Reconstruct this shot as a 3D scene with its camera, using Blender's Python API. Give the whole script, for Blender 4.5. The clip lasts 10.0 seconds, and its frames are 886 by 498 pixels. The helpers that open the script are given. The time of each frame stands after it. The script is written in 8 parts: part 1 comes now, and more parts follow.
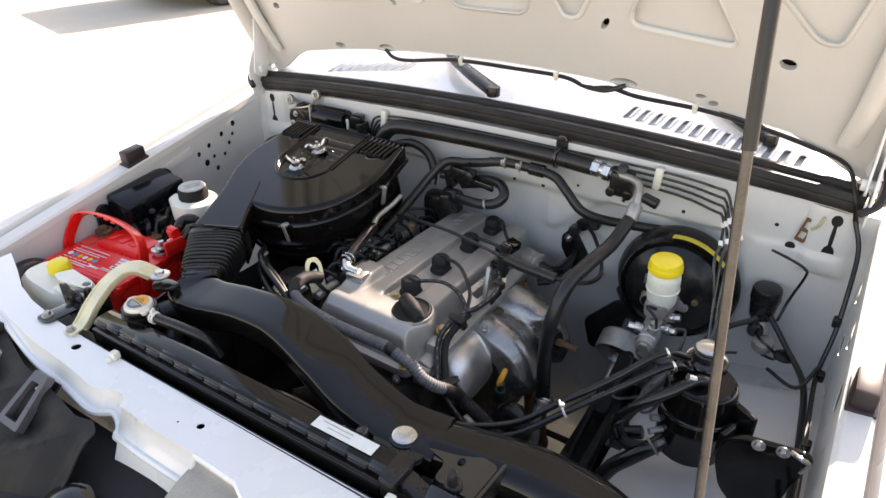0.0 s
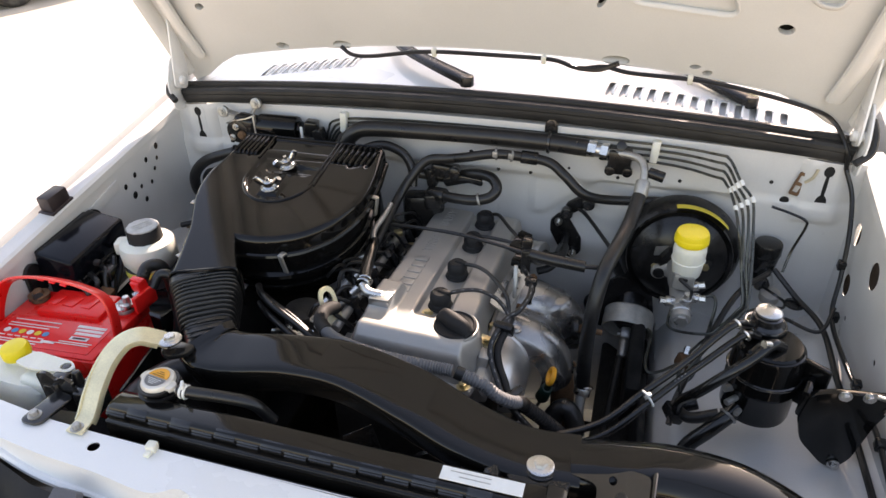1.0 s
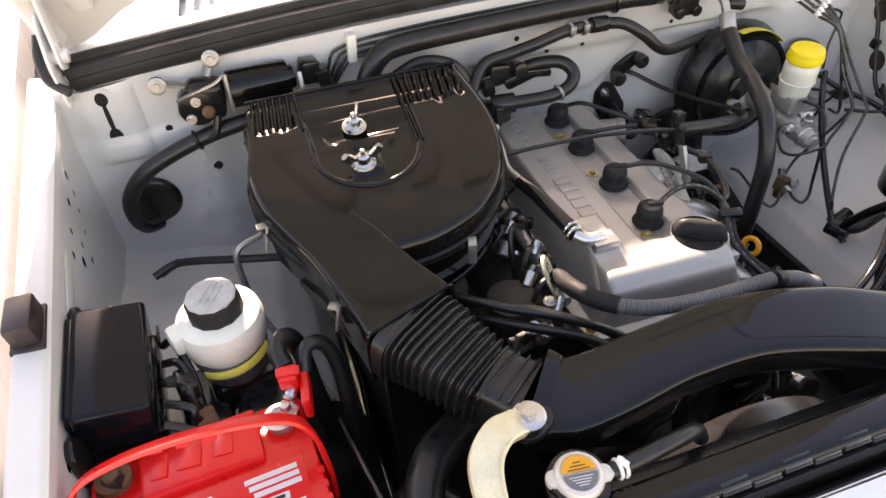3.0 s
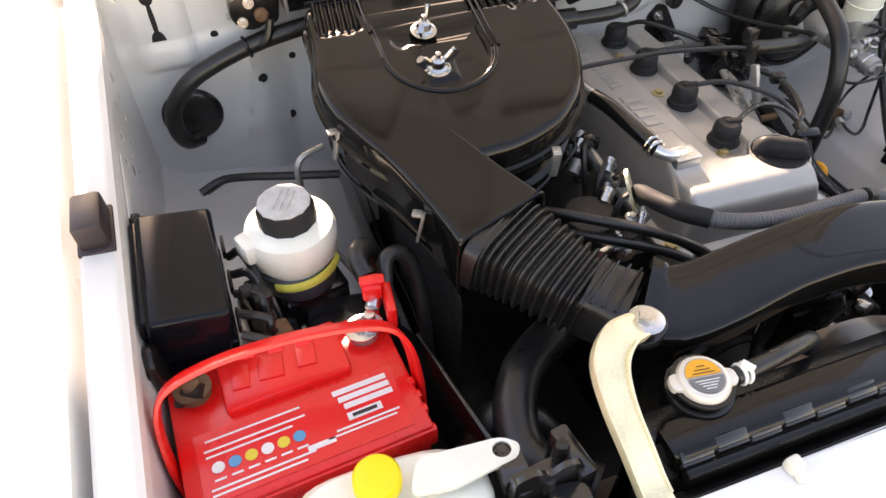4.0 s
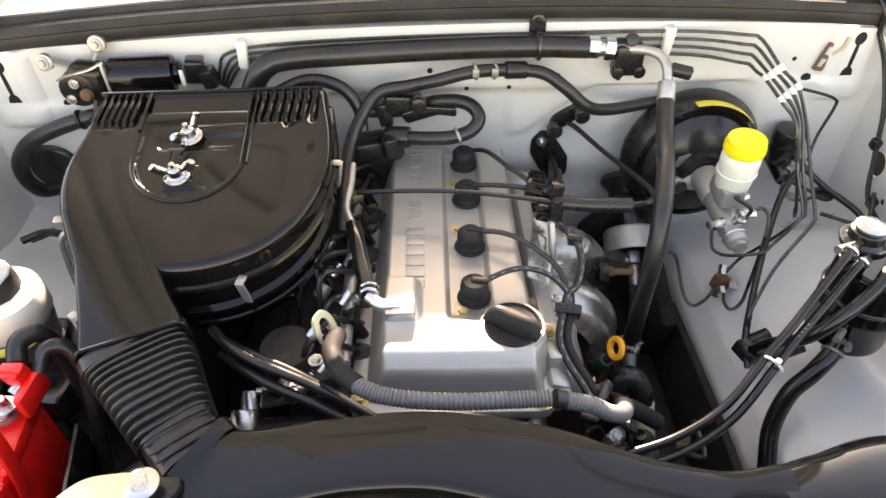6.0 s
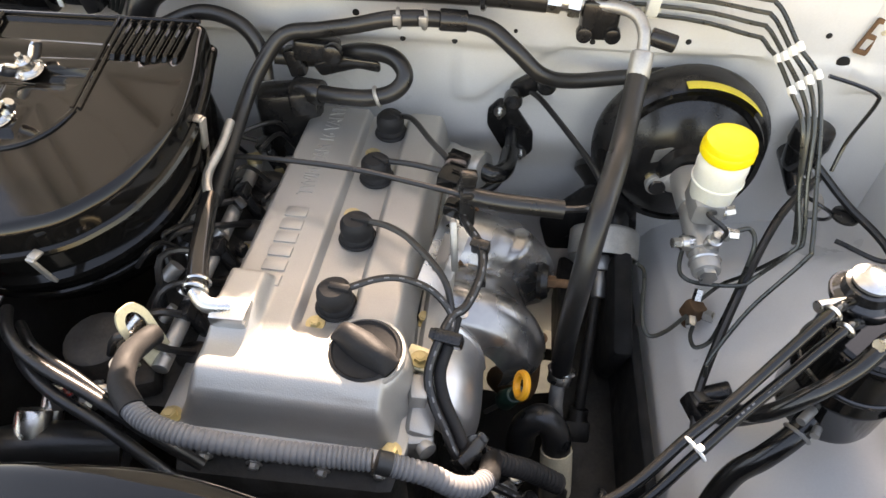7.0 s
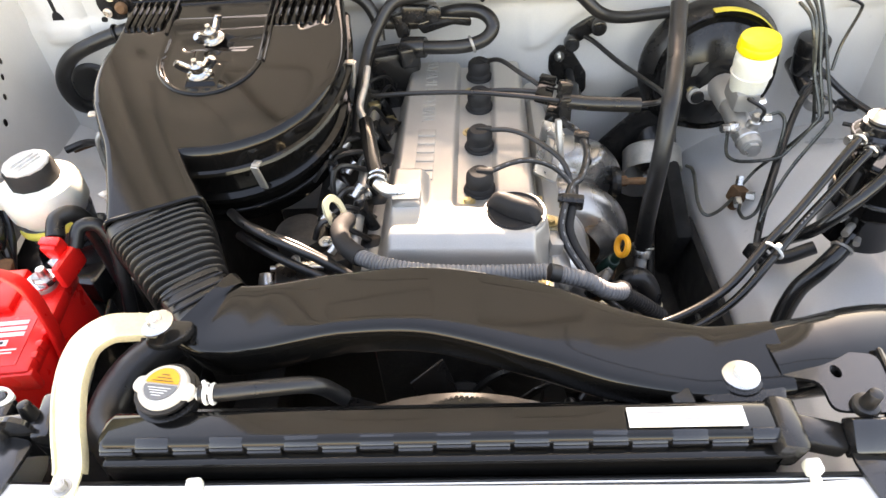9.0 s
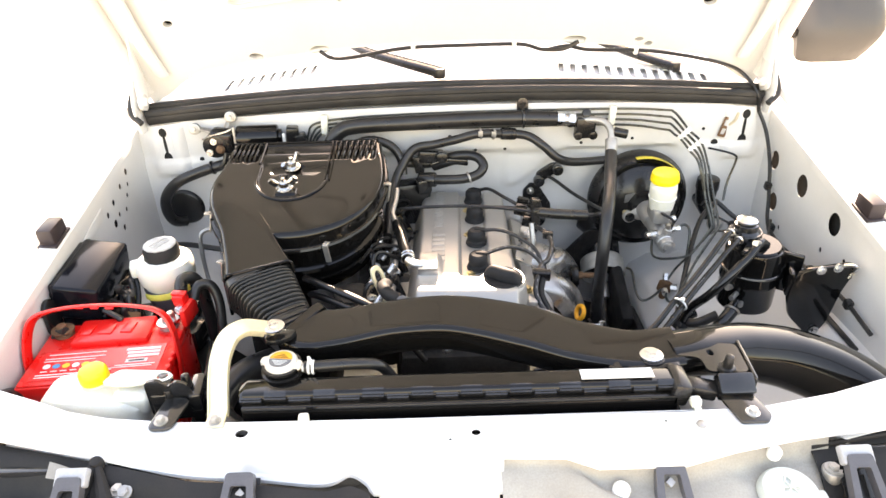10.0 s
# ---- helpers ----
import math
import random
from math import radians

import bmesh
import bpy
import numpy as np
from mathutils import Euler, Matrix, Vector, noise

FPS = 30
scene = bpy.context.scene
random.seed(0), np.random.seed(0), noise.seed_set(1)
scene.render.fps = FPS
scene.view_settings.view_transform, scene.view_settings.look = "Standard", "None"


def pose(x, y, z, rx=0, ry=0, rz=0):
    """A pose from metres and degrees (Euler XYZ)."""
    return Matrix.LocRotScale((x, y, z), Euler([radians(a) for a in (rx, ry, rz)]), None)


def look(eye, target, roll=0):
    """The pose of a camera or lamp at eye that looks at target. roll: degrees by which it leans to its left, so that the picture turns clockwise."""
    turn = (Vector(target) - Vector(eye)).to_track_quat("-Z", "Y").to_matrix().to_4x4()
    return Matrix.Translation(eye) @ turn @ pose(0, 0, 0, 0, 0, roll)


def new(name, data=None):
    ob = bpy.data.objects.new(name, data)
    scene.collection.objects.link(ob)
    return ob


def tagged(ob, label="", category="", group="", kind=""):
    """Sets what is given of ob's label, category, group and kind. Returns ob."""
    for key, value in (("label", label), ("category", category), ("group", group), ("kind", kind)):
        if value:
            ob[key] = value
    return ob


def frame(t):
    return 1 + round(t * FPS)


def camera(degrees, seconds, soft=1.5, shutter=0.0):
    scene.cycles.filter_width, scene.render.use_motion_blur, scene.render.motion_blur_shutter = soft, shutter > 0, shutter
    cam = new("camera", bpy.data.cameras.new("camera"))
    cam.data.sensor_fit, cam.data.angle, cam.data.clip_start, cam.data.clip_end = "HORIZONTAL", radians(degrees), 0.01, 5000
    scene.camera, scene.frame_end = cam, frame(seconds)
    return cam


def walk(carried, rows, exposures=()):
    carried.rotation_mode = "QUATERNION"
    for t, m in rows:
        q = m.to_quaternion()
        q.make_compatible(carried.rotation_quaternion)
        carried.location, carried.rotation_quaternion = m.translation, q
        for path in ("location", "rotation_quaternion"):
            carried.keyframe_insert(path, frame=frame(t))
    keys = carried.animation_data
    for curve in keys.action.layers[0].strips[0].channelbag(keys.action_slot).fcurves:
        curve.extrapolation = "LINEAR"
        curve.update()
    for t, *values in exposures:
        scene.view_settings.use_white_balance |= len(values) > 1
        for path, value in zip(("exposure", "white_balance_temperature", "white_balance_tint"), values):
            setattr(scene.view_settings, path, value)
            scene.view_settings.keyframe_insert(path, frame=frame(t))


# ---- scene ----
cam = camera(67.7, 10.0)
PATH = [
    (0, (0.649, -0.373, 1.569), (-0.289, 1.073, 0.555), -0.7),
    (0.5, (0.488, -0.408, 1.585), (-0.208, 1.168, 0.57), -2.6),
    (1, (0.32, -0.423, 1.576), (-0.187, 1.187, 0.503), -1.5),
    (1.5, (0.17, -0.355, 1.549), (-0.189, 1.273, 0.446), -3.7),
    (2, (-0.026, -0.266, 1.566), (-0.224, 1.337, 0.387), -3.3),
    (2.5, (-0.236, -0.196, 1.544), (-0.149, 1.344, 0.27), -2.9),
    (3, (-0.458, -0.145, 1.499), (-0.039, 1.267, 0.145), -3.3),
    (3.2, (-0.534, -0.137, 1.444), (-0.096, 1.254, 0.074), -2.5),
    (4.3, (-0.581, -0.112, 1.422), (-0.132, 1.186, -0.031), -0.7),
    (4.5, (-0.525, -0.14, 1.403), (-0.069, 1.221, 0.01), -1.1),
    (5, (-0.28, -0.243, 1.448), (-0.005, 1.212, 0.104), -1.7),
    (5.5, (-0.049, -0.279, 1.501), (0.03, 1.209, 0.167), -1.0),
    (5.7, (-0.037, -0.22, 1.51), (0.02, 1.255, 0.161), -1.0),
    (6.8, (0.131, 0.01, 1.46), (0.064, 1.396, 0.02), -0.0),
    (7, (0.198, 0.055, 1.423), (0.035, 1.385, -0.061), -0.7),
    (7.5, (0.306, 0.128, 1.352), (0.013, 1.296, -0.245), -5.1),
    (8, (0.334, 0.159, 1.324), (0.032, 1.306, -0.286), -6.1),
    (8.5, (0.233, 0.045, 1.372), (-0.012, 1.281, -0.181), -4.1),
    (9, (0.028, -0.23, 1.448), (-0.076, 1.18, 0.033), -4.8),
    (9.5, (-0.049, -0.461, 1.524), (-0.038, 1.168, 0.364), -1.9),
    (10, (-0.026, -0.627, 1.546), (-0.037, 1.1, 0.537), -2.0),
]
EXPOSURES = [(0, 1.58, 7900, 25), (0.5, 1.53, 7900, 25), (1, 1.53, 7900, 25), (2.5, 1.81, 8300, 29), (3, 1.95, 8600, 31), (4.5, 2.28, 8900, 27), (5.5, 2.59, 9100, 26), (7, 2.53, 8900, 25), (8, 2.6, 8800, 25), (9, 2.93, 8900, 25), (9.5, 2.95, 8900, 25), (10, 2.81, 9000, 25)]
walk(cam, [(t, look(eye, target, roll)) for t, eye, target, roll in PATH], EXPOSURES)

# ---- world and sun ----
SUN_EL, SUN_AZ = 29.7, 5.0         # degrees; azimuth counted from +y towards +x
world = bpy.data.worlds.new("sky")
scene.world = world
world.use_nodes = True
wn = world.node_tree.nodes
sky = wn.new("ShaderNodeTexSky")
sky.sky_type, sky.sun_disc = "NISHITA", False
sky.sun_elevation, sky.sun_rotation = radians(SUN_EL), radians(SUN_AZ)
sky.air_density, sky.dust_density = 1.5, 1.6
wn["Background"].inputs["Strength"].default_value = 0.15
world.node_tree.links.new(sky.outputs[0], wn["Background"].inputs["Color"])
sun_data = bpy.data.lights.new("sun", "SUN")
sun_data.energy, sun_data.angle, sun_data.color = 4.8, radians(0.6), (1.0, 0.955, 0.89)
sun = new("sun", sun_data)
sx = math.cos(radians(SUN_EL)) * math.sin(radians(SUN_AZ))
sy = math.cos(radians(SUN_EL)) * math.cos(radians(SUN_AZ))
sz = math.sin(radians(SUN_EL))
sun.matrix_world = look((sx * 20, sy * 20, sz * 20), (0, 0, 0))

# ---- materials ----
def mat(name, color, rough=0.5, metal=0.0, var=0.12, scale=25.0, bump=0.1, fine=400.0, coat=0.0, dust=0.0, dust_color=(0.35, 0.31, 0.26),
        alpha_t=0.0, random_v=0.0, spec=0.5):
    m = bpy.data.materials.new(name)
    m.use_nodes = True
    nt = m.node_tree
    n, ln = nt.nodes, nt.links
    b = n["Principled BSDF"]
    tc = n.new("ShaderNodeTexCoord")
    big, small = n.new("ShaderNodeTexNoise"), n.new("ShaderNodeTexNoise")
    big.inputs["Scale"].default_value, big.inputs["Detail"].default_value = scale, 5.0
    small.inputs["Scale"].default_value, small.inputs["Detail"].default_value = fine, 2.0
    for t in (big, small):
        ln.new(tc.outputs["Object"], t.inputs["Vector"])
    ramp = n.new("ShaderNodeMapRange")
    ramp.inputs["From Min"].default_value, ramp.inputs["From Max"].default_value = 0.3, 0.7
    ramp.inputs["To Min"].default_value, ramp.inputs["To Max"].default_value = 1.0 - var, 1.0 + var * 0.6
    ln.new(big.outputs["Fac"], ramp.inputs["Value"])
    grain = n.new("ShaderNodeMapRange")
    grain.inputs["From Min"].default_value, grain.inputs["From Max"].default_value = 0.25, 0.75
    grain.inputs["To Min"].default_value, grain.inputs["To Max"].default_value = 1.0 - var * 0.45, 1.0 + var * 0.45
    ln.new(small.outputs["Fac"], grain.inputs["Value"])
    mul = n.new("ShaderNodeMath")
    mul.operation = "MULTIPLY"
    ln.new(ramp.outputs[0], mul.inputs[0])
    ln.new(grain.outputs[0], mul.inputs[1])
    last = mul.outputs[0]
    if random_v:
        info, rr, m2 = n.new("ShaderNodeObjectInfo"), n.new("ShaderNodeMapRange"), n.new("ShaderNodeMath")
        rr.inputs["To Min"].default_value, rr.inputs["To Max"].default_value = 1 - random_v, 1 + random_v
        m2.operation = "MULTIPLY"
        ln.new(info.outputs["Random"], rr.inputs["Value"])
        ln.new(last, m2.inputs[0])
        ln.new(rr.outputs[0], m2.inputs[1])
        last = m2.outputs[0]
    tint = n.new("ShaderNodeVectorMath")
    tint.operation = "SCALE"
    tint.inputs[0].default_value = color
    ln.new(last, tint.inputs["Scale"])
    out = tint.outputs[0]
    rmap = n.new("ShaderNodeMapRange")
    rmap.inputs["From Min"].default_value, rmap.inputs["From Max"].default_value = 0.3, 0.7
    rmap.inputs["To Min"].default_value, rmap.inputs["To Max"].default_value = max(0.02, rough * 0.8), min(1.0, rough * 1.25)
    ln.new(big.outputs["Fac"], rmap.inputs["Value"])
    rlast = rmap.outputs[0]
    if dust:
        dn = n.new("ShaderNodeTexNoise")
        dn.inputs["Scale"].default_value, dn.inputs["Detail"].default_value = scale * 0.45, 9.0
        ln.new(tc.outputs["Object"], dn.inputs["Vector"])
        dm = n.new("ShaderNodeMapRange")
        dm.inputs["From Min"].default_value, dm.inputs["From Max"].default_value = 0.42, 0.75
        dm.inputs["To Max"].default_value = dust
        ln.new(dn.outputs["Fac"], dm.inputs["Value"])
        mix = n.new("ShaderNodeMix")
        mix.data_type = "RGBA"
        ln.new(dm.outputs[0], mix.inputs[0])
        ln.new(out, mix.inputs[6])
        mix.inputs[7].default_value = (*dust_color, 1)
        out = mix.outputs[2]
        add = n.new("ShaderNodeMath")
        ln.new(rlast, add.inputs[0])
        ln.new(dm.outputs[0], add.inputs[1])
        rlast = add.outputs[0]
    ln.new(out, b.inputs["Base Color"])
    ln.new(rlast, b.inputs["Roughness"])
    b.inputs["Metallic"].default_value = metal
    b.inputs["Specular IOR Level"].default_value = spec
    b.inputs["Coat Weight"].default_value = coat
    b.inputs["Coat Roughness"].default_value = 0.06
    if alpha_t:
        b.inputs["Transmission Weight"].default_value = alpha_t
    if bump:
        bp = n.new("ShaderNodeBump")
        bp.inputs["Strength"].default_value, bp.inputs["Distance"].default_value = bump, 0.002
        ln.new(small.outputs["Fac"], bp.inputs["Height"])
        ln.new(bp.outputs[0], b.inputs["Normal"])
    return m


PAINT = mat("white_car_paint", (0.80, 0.80, 0.79), 0.28, var=0.03, scale=6, bump=0.01, coat=0.6)
BAY = mat("bay_paint", (0.66, 0.653, 0.638), 0.30, var=0.06, scale=9, bump=0.02, coat=0.25, dust=0.22, dust_color=(0.42, 0.39, 0.35))
HOODP = mat("hood_inner_paint", (0.62, 0.605, 0.57), 0.45, var=0.05, scale=5, bump=0.02, coat=0.1, dust=0.12, dust_color=(0.55, 0.50, 0.42))
BLACK = mat("black_plastic", (0.012, 0.0115, 0.0115), 0.24, var=0.25, scale=18, bump=0.04, dust=0.015, spec=0.42)
GLOSS = mat("glossy_black_plastic", (0.0045, 0.0043, 0.0042), 0.09, var=0.2, scale=9, bump=0.010, fine=120, coat=0.0, dust=0.006, spec=0.34)
DUCTB = mat("polished_black_duct", (0.006, 0.0055, 0.005), 0.07, var=0.2, scale=9, bump=0.008, fine=150, coat=0.0, dust=0.006, spec=0.36)
RUBBER = mat("black_rubber", (0.013, 0.0125, 0.0125), 0.32, var=0.3, scale=40, bump=0.08, dust=0.02)
HOSE = mat("dressed_shiny_hose", (0.008, 0.0078, 0.0078), 0.17, var=0.25, scale=40, bump=0.03, dust=0.008)
MATT = mat("matt_rubber", (0.018, 0.0175, 0.018), 0.60, var=0.25, scale=40, bump=0.12, dust=0.02, spec=0.25)
SEALR = mat("seal_rubber", (0.013, 0.013, 0.013), 0.55, var=0.25, scale=30, bump=0.08, dust=0.06)
GREASE = mat("greasy_dark_metal", (0.034, 0.031, 0.028), 0.5, metal=0.4, var=0.45, scale=45, bump=0.3, fine=180, dust=0.2, dust_color=(0.06, 0.05, 0.04))
DARKM = mat("black_painted_steel", (0.010, 0.010, 0.0105), 0.20, var=0.2, scale=20, bump=0.04, coat=0.5, dust=0.02)
ALU = mat("cast_aluminium", (0.42, 0.41, 0.39), 0.42, metal=0.6, var=0.10, scale=14, bump=0.12, fine=700, dust=0.10, dust_color=(0.40, 0.36, 0.30))
ALUB = mat("bare_aluminium", (0.66, 0.66, 0.65), 0.30, metal=0.95, var=0.10, scale=40, bump=0.08, fine=500)
STEEL = mat("zinc_steel", (0.62, 0.61, 0.59), 0.28, metal=1.0, var=0.15, scale=60, bump=0.05)
CHROME = mat("bright_chrome", (0.55, 0.55, 0.54), 0.18, metal=1.0, var=0.05, scale=60, bump=0.01)
RODM = mat("worn_rod_steel", (0.105, 0.10, 0.093), 0.30, metal=0.8, var=0.3, scale=30, bump=0.06)
GOLD = mat("yellow_zinc_steel", (0.80, 0.72, 0.49), 0.33, metal=0.45, var=0.16, scale=25, bump=0.04)
BRASS = mat("yellow_zinc_bolt", (0.56, 0.46, 0.26), 0.35, metal=0.9, var=0.15, scale=80, bump=0.02)
SHIELD = mat("heat_shield_steel", (0.74, 0.73, 0.72), 0.36, metal=0.9, var=0.12, scale=22, bump=0.04, fine=60)
GREYS = mat("weathered_shield_steel", (0.40, 0.385, 0.37), 0.26, metal=0.9, var=0.2, scale=16, bump=0.05, fine=60, dust=0.06, dust_color=(0.16, 0.13, 0.10))
RUST = mat("rusty_iron", (0.20, 0.11, 0.06), 0.75, metal=0.4, var=0.4, scale=35, bump=0.4, fine=160)
RED = mat("red_plastic", (0.90, 0.018, 0.014), 0.30, var=0.08, scale=20, bump=0.03, coat=0.2)
REDL = mat("red_label", (0.88, 0.03, 0.028), 0.25, var=0.05, scale=20, bump=0.0)
YELLOW = mat("yellow_cap_plastic", (0.86, 0.66, 0.015), 0.38, var=0.05, scale=40, bump=0.02)
YLAB = mat("yellow_label", (0.80, 0.62, 0.06), 0.45, var=0.08, scale=40, bump=0.0)
ORANGE = mat("orange_plastic", (0.85, 0.36, 0.02), 0.4, var=0.06, scale=60, bump=0.0)
MILK = mat("milky_plastic", (0.78, 0.77, 0.68), 0.35, var=0.06, scale=25, bump=0.02)
MILK.node_tree.nodes["Principled BSDF"].inputs["Subsurface Weight"].default_value = 0.35
MILK.node_tree.nodes["Principled BSDF"].inputs["Subsurface Radius"].default_value = (0.02, 0.018, 0.012)
WHITEP = mat("white_plastic", (0.80, 0.80, 0.77), 0.4, var=0.04, scale=60, bump=0.0)
INK = mat("black_print", (0.02, 0.02, 0.02), 0.5, var=0.05, bump=0.0)
BLUE = mat("blue_print", (0.05, 0.32, 0.55), 0.4, var=0.05, bump=0.0)
GREYP = mat("grey_conduit", (0.17, 0.17, 0.175), 0.45, var=0.12, scale=50, bump=0.05, dust=0.08, spec=0.3)
TAPE = mat("tan_sleeve", (0.52, 0.45, 0.32), 0.7, var=0.2, scale=60, bump=0.2)
CORE = mat("radiator_core", (0.03, 0.029, 0.028), 0.5, metal=0.3, var=0.3, scale=50, bump=0.2)
# near-black that stands for shade: firewall slots and holes, gap beside the chassis
HOLE = mat("painted_shade_black", (0.006, 0.006, 0.006), 0.8, var=0.1, bump=0.0)
GREYC = mat("pale_grey_zinc", (0.50, 0.49, 0.45), 0.42, metal=0.5, var=0.18, scale=60, bump=0.05, dust=0.1)
GREYM = mat("grey_bolt", (0.42, 0.41, 0.39), 0.45, metal=0.8, var=0.15, scale=80, bump=0.04)
TYRE = mat("tyre_rubber", (0.02, 0.02, 0.02), 0.8, var=0.2, scale=30, bump=0.2, dust=0.25)
SEAT = mat("dark_interior", (0.05, 0.05, 0.05), 0.7, var=0.2, bump=0.1)
GREYB = mat("grey_mirror_shell", (0.05, 0.05, 0.05), 0.5, var=0.1, bump=0.05)
NAVY = mat("smooth_navy_black_plastic", (0.0045, 0.0055, 0.0085), 0.16, var=0.2, scale=12, bump=0.012, fine=160, dust=0.008, spec=0.24)
STOPB = mat("purple_brown_rubber", (0.030, 0.020, 0.022), 0.5, var=0.2, scale=30, bump=0.06)
PALEY = mat("pale_yellow_strap", (0.72, 0.66, 0.12), 0.45, var=0.12, scale=60, bump=0.03)
CAPM = mat("dull_white_cap_metal", (0.70, 0.67, 0.61), 0.42, metal=0.35, var=0.08, scale=60, bump=0.03)
GREEND = mat("dark_green_plastic", (0.006, 0.03, 0.022), 0.4, var=0.1, bump=0.02)
PIPEM = mat("coated_pipe_steel", (0.085, 0.088, 0.080), 0.30, metal=0.7, var=0.2, scale=60, bump=0.02)
PALEG = mat("dusty_pale_cap_plastic", (0.46, 0.46, 0.45), 0.5, var=0.2, scale=60, bump=0.06, dust=0.2)
CLIPG = mat("slate_clip_plastic", (0.085, 0.085, 0.095), 0.32, var=0.15, scale=40, bump=0.03, dust=0.05)
INSERT = mat("pale_insert_plastic", (0.40, 0.41, 0.43), 0.35, var=0.15, scale=40, bump=0.03)


def glass_mat(name, color=(1, 1, 1), rough=0.02):
    m = bpy.data.materials.new(name)
    m.use_nodes = True
    b = m.node_tree.nodes["Principled BSDF"]
    b.inputs["Base Color"].default_value = (*color, 1)
    b.inputs["Roughness"].default_value = rough
    b.inputs["Transmission Weight"].default_value = 1.0
    b.inputs["IOR"].default_value = 1.45
    return m


GLASS = glass_mat("window_glass", (0.82, 0.9, 0.88))
LENS = glass_mat("headlamp_lens", (0.95, 0.96, 0.96), 0.06)


# ---- mesh tools ----
BASE = {}


def V(*a):
    return Vector(a)


def thing(name, at, label, category, group="", kind=""):
    ob = new(name)
    ob.empty_display_size = 0.05
    ob.location = at
    BASE[ob.name] = Vector(at)
    return tagged(ob, label, category, group, kind)


def mesh_of(name, bm, material, base, sharp):
    bmesh.ops.recalc_face_normals(bm, faces=bm.faces[:])
    me = bpy.data.meshes.new(name)
    bm.to_mesh(me)
    bm.free()
    me.transform(Matrix.Translation(-base))
    me.materials.append(material)
    for p in me.polygons:
        p.use_smooth = True
    me.set_sharp_from_angle(angle=radians(sharp))
    return me


def part(name, bm, material, parent, label="", sharp=38):
    base = BASE[parent.name]
    ob = new(name, mesh_of(name, bm, material, base, sharp))
    ob.parent = parent
    BASE[ob.name] = base
    if label:
        ob["label"] = label
    return ob


def solo(name, bm, material, label, category, group="", kind="", sharp=38):
    """A thing of one mesh, with its origin at the foot of its middle."""
    xs = [v.co for v in bm.verts]
    base = Vector((sum(c.x for c in xs) / len(xs), sum(c.y for c in xs) / len(xs), min(c.z for c in xs)))
    ob = new(name, mesh_of(name, bm, material, base, sharp))
    ob.location = base
    BASE[ob.name] = base
    return tagged(ob, label, category, group, kind)


def join(*bms):
    out = bms[0]
    for b in bms[1:]:
        me = bpy.data.meshes.new("tmp")
        b.to_mesh(me)
        out.from_mesh(me)
        b.free()
        bpy.data.meshes.remove(me)
    return out


def moved(bm, m):
    bmesh.ops.transform(bm, matrix=m, verts=bm.verts[:])
    return bm


def box(c, s, rot=(0, 0, 0), bev=0.003, seg=2):
    bm = bmesh.new()
    bmesh.ops.create_cube(bm, size=1.0)
    bmesh.ops.scale(bm, vec=s, verts=bm.verts[:])
    if bev:
        bmesh.ops.bevel(bm, geom=bm.edges[:], offset=min(bev, min(s) * 0.45), segments=seg, affect="EDGES", profile=0.5)
    return moved(bm, pose(*c, *rot))


def onto(axis):
    """The turn that lays z on an axis."""
    return Vector(axis).normalized().to_track_quat("Z", "Y").to_matrix().to_4x4()


def lathe(profile, at=(0, 0, 0), axis=(0, 0, 1), seg=32):
    """A profile of (radius, height) turned about an axis; zero radii close it."""
    bm = bmesh.new()
    rings = []
    for r, h in profile:
        if r < 1e-6:
            rings.append([bm.verts.new((0, 0, h))])
        else:
            rings.append([bm.verts.new((r * math.cos(2 * math.pi * k / seg), r * math.sin(2 * math.pi * k / seg), h)) for k in range(seg)])
    for a, b in zip(rings, rings[1:]):
        for k in range(seg):
            q = (k + 1) % seg
            if len(a) == 1 and len(b) > 1:
                bm.faces.new((a[0], b[k], b[q]))
            elif len(b) == 1 and len(a) > 1:
                bm.faces.new((a[k], a[q], b[0]))
            elif len(a) > 1:
                bm.faces.new((a[k], a[q], b[q], b[k]))
    return moved(bm, Matrix.Translation(at) @ onto(axis))


def cyl(p, q, r, r2=None, seg=20, bev=0.0):
    p, q = Vector(p), Vector(q)
    h = (q - p).length
    r2 = r if r2 is None else r2
    if bev:
        prof = [(0, 0), (r - bev, 0), (r - bev * 0.3, bev * 0.3), (r, bev), (r2, h - bev), (r2 - bev * 0.3, h - bev * 0.3), (r2 - bev, h), (0, h)]
    else:
        prof = [(0, 0), (r, 0), (r2, h), (0, h)]
    return lathe(prof, p, q - p, seg)


def spline(pts, n=8):
    pts = [Vector(p) for p in pts]
    if len(pts) < 3:
        return [pts[0].lerp(pts[1], k / n) for k in range(n + 1)]
    ext = [pts[0] * 2 - pts[1]] + pts + [pts[-1] * 2 - pts[-2]]
    out = []
    for i in range(1, len(ext) - 2):
        a, b, c, d = ext[i - 1:i + 3]
        for k in range(n):
            t = k / n
            out.append(0.5 * (2 * b + (c - a) * t + (2 * a - 5 * b + 4 * c - d) * t * t + (3 * b - 3 * c + d - a) * t ** 3))
    return out + [pts[-1]]


def lerp_list(vals, m):
    """m values spread along a list of numbers."""
    xs = np.linspace(0, len(vals) - 1, m)
    return np.interp(xs, range(len(vals)), vals)


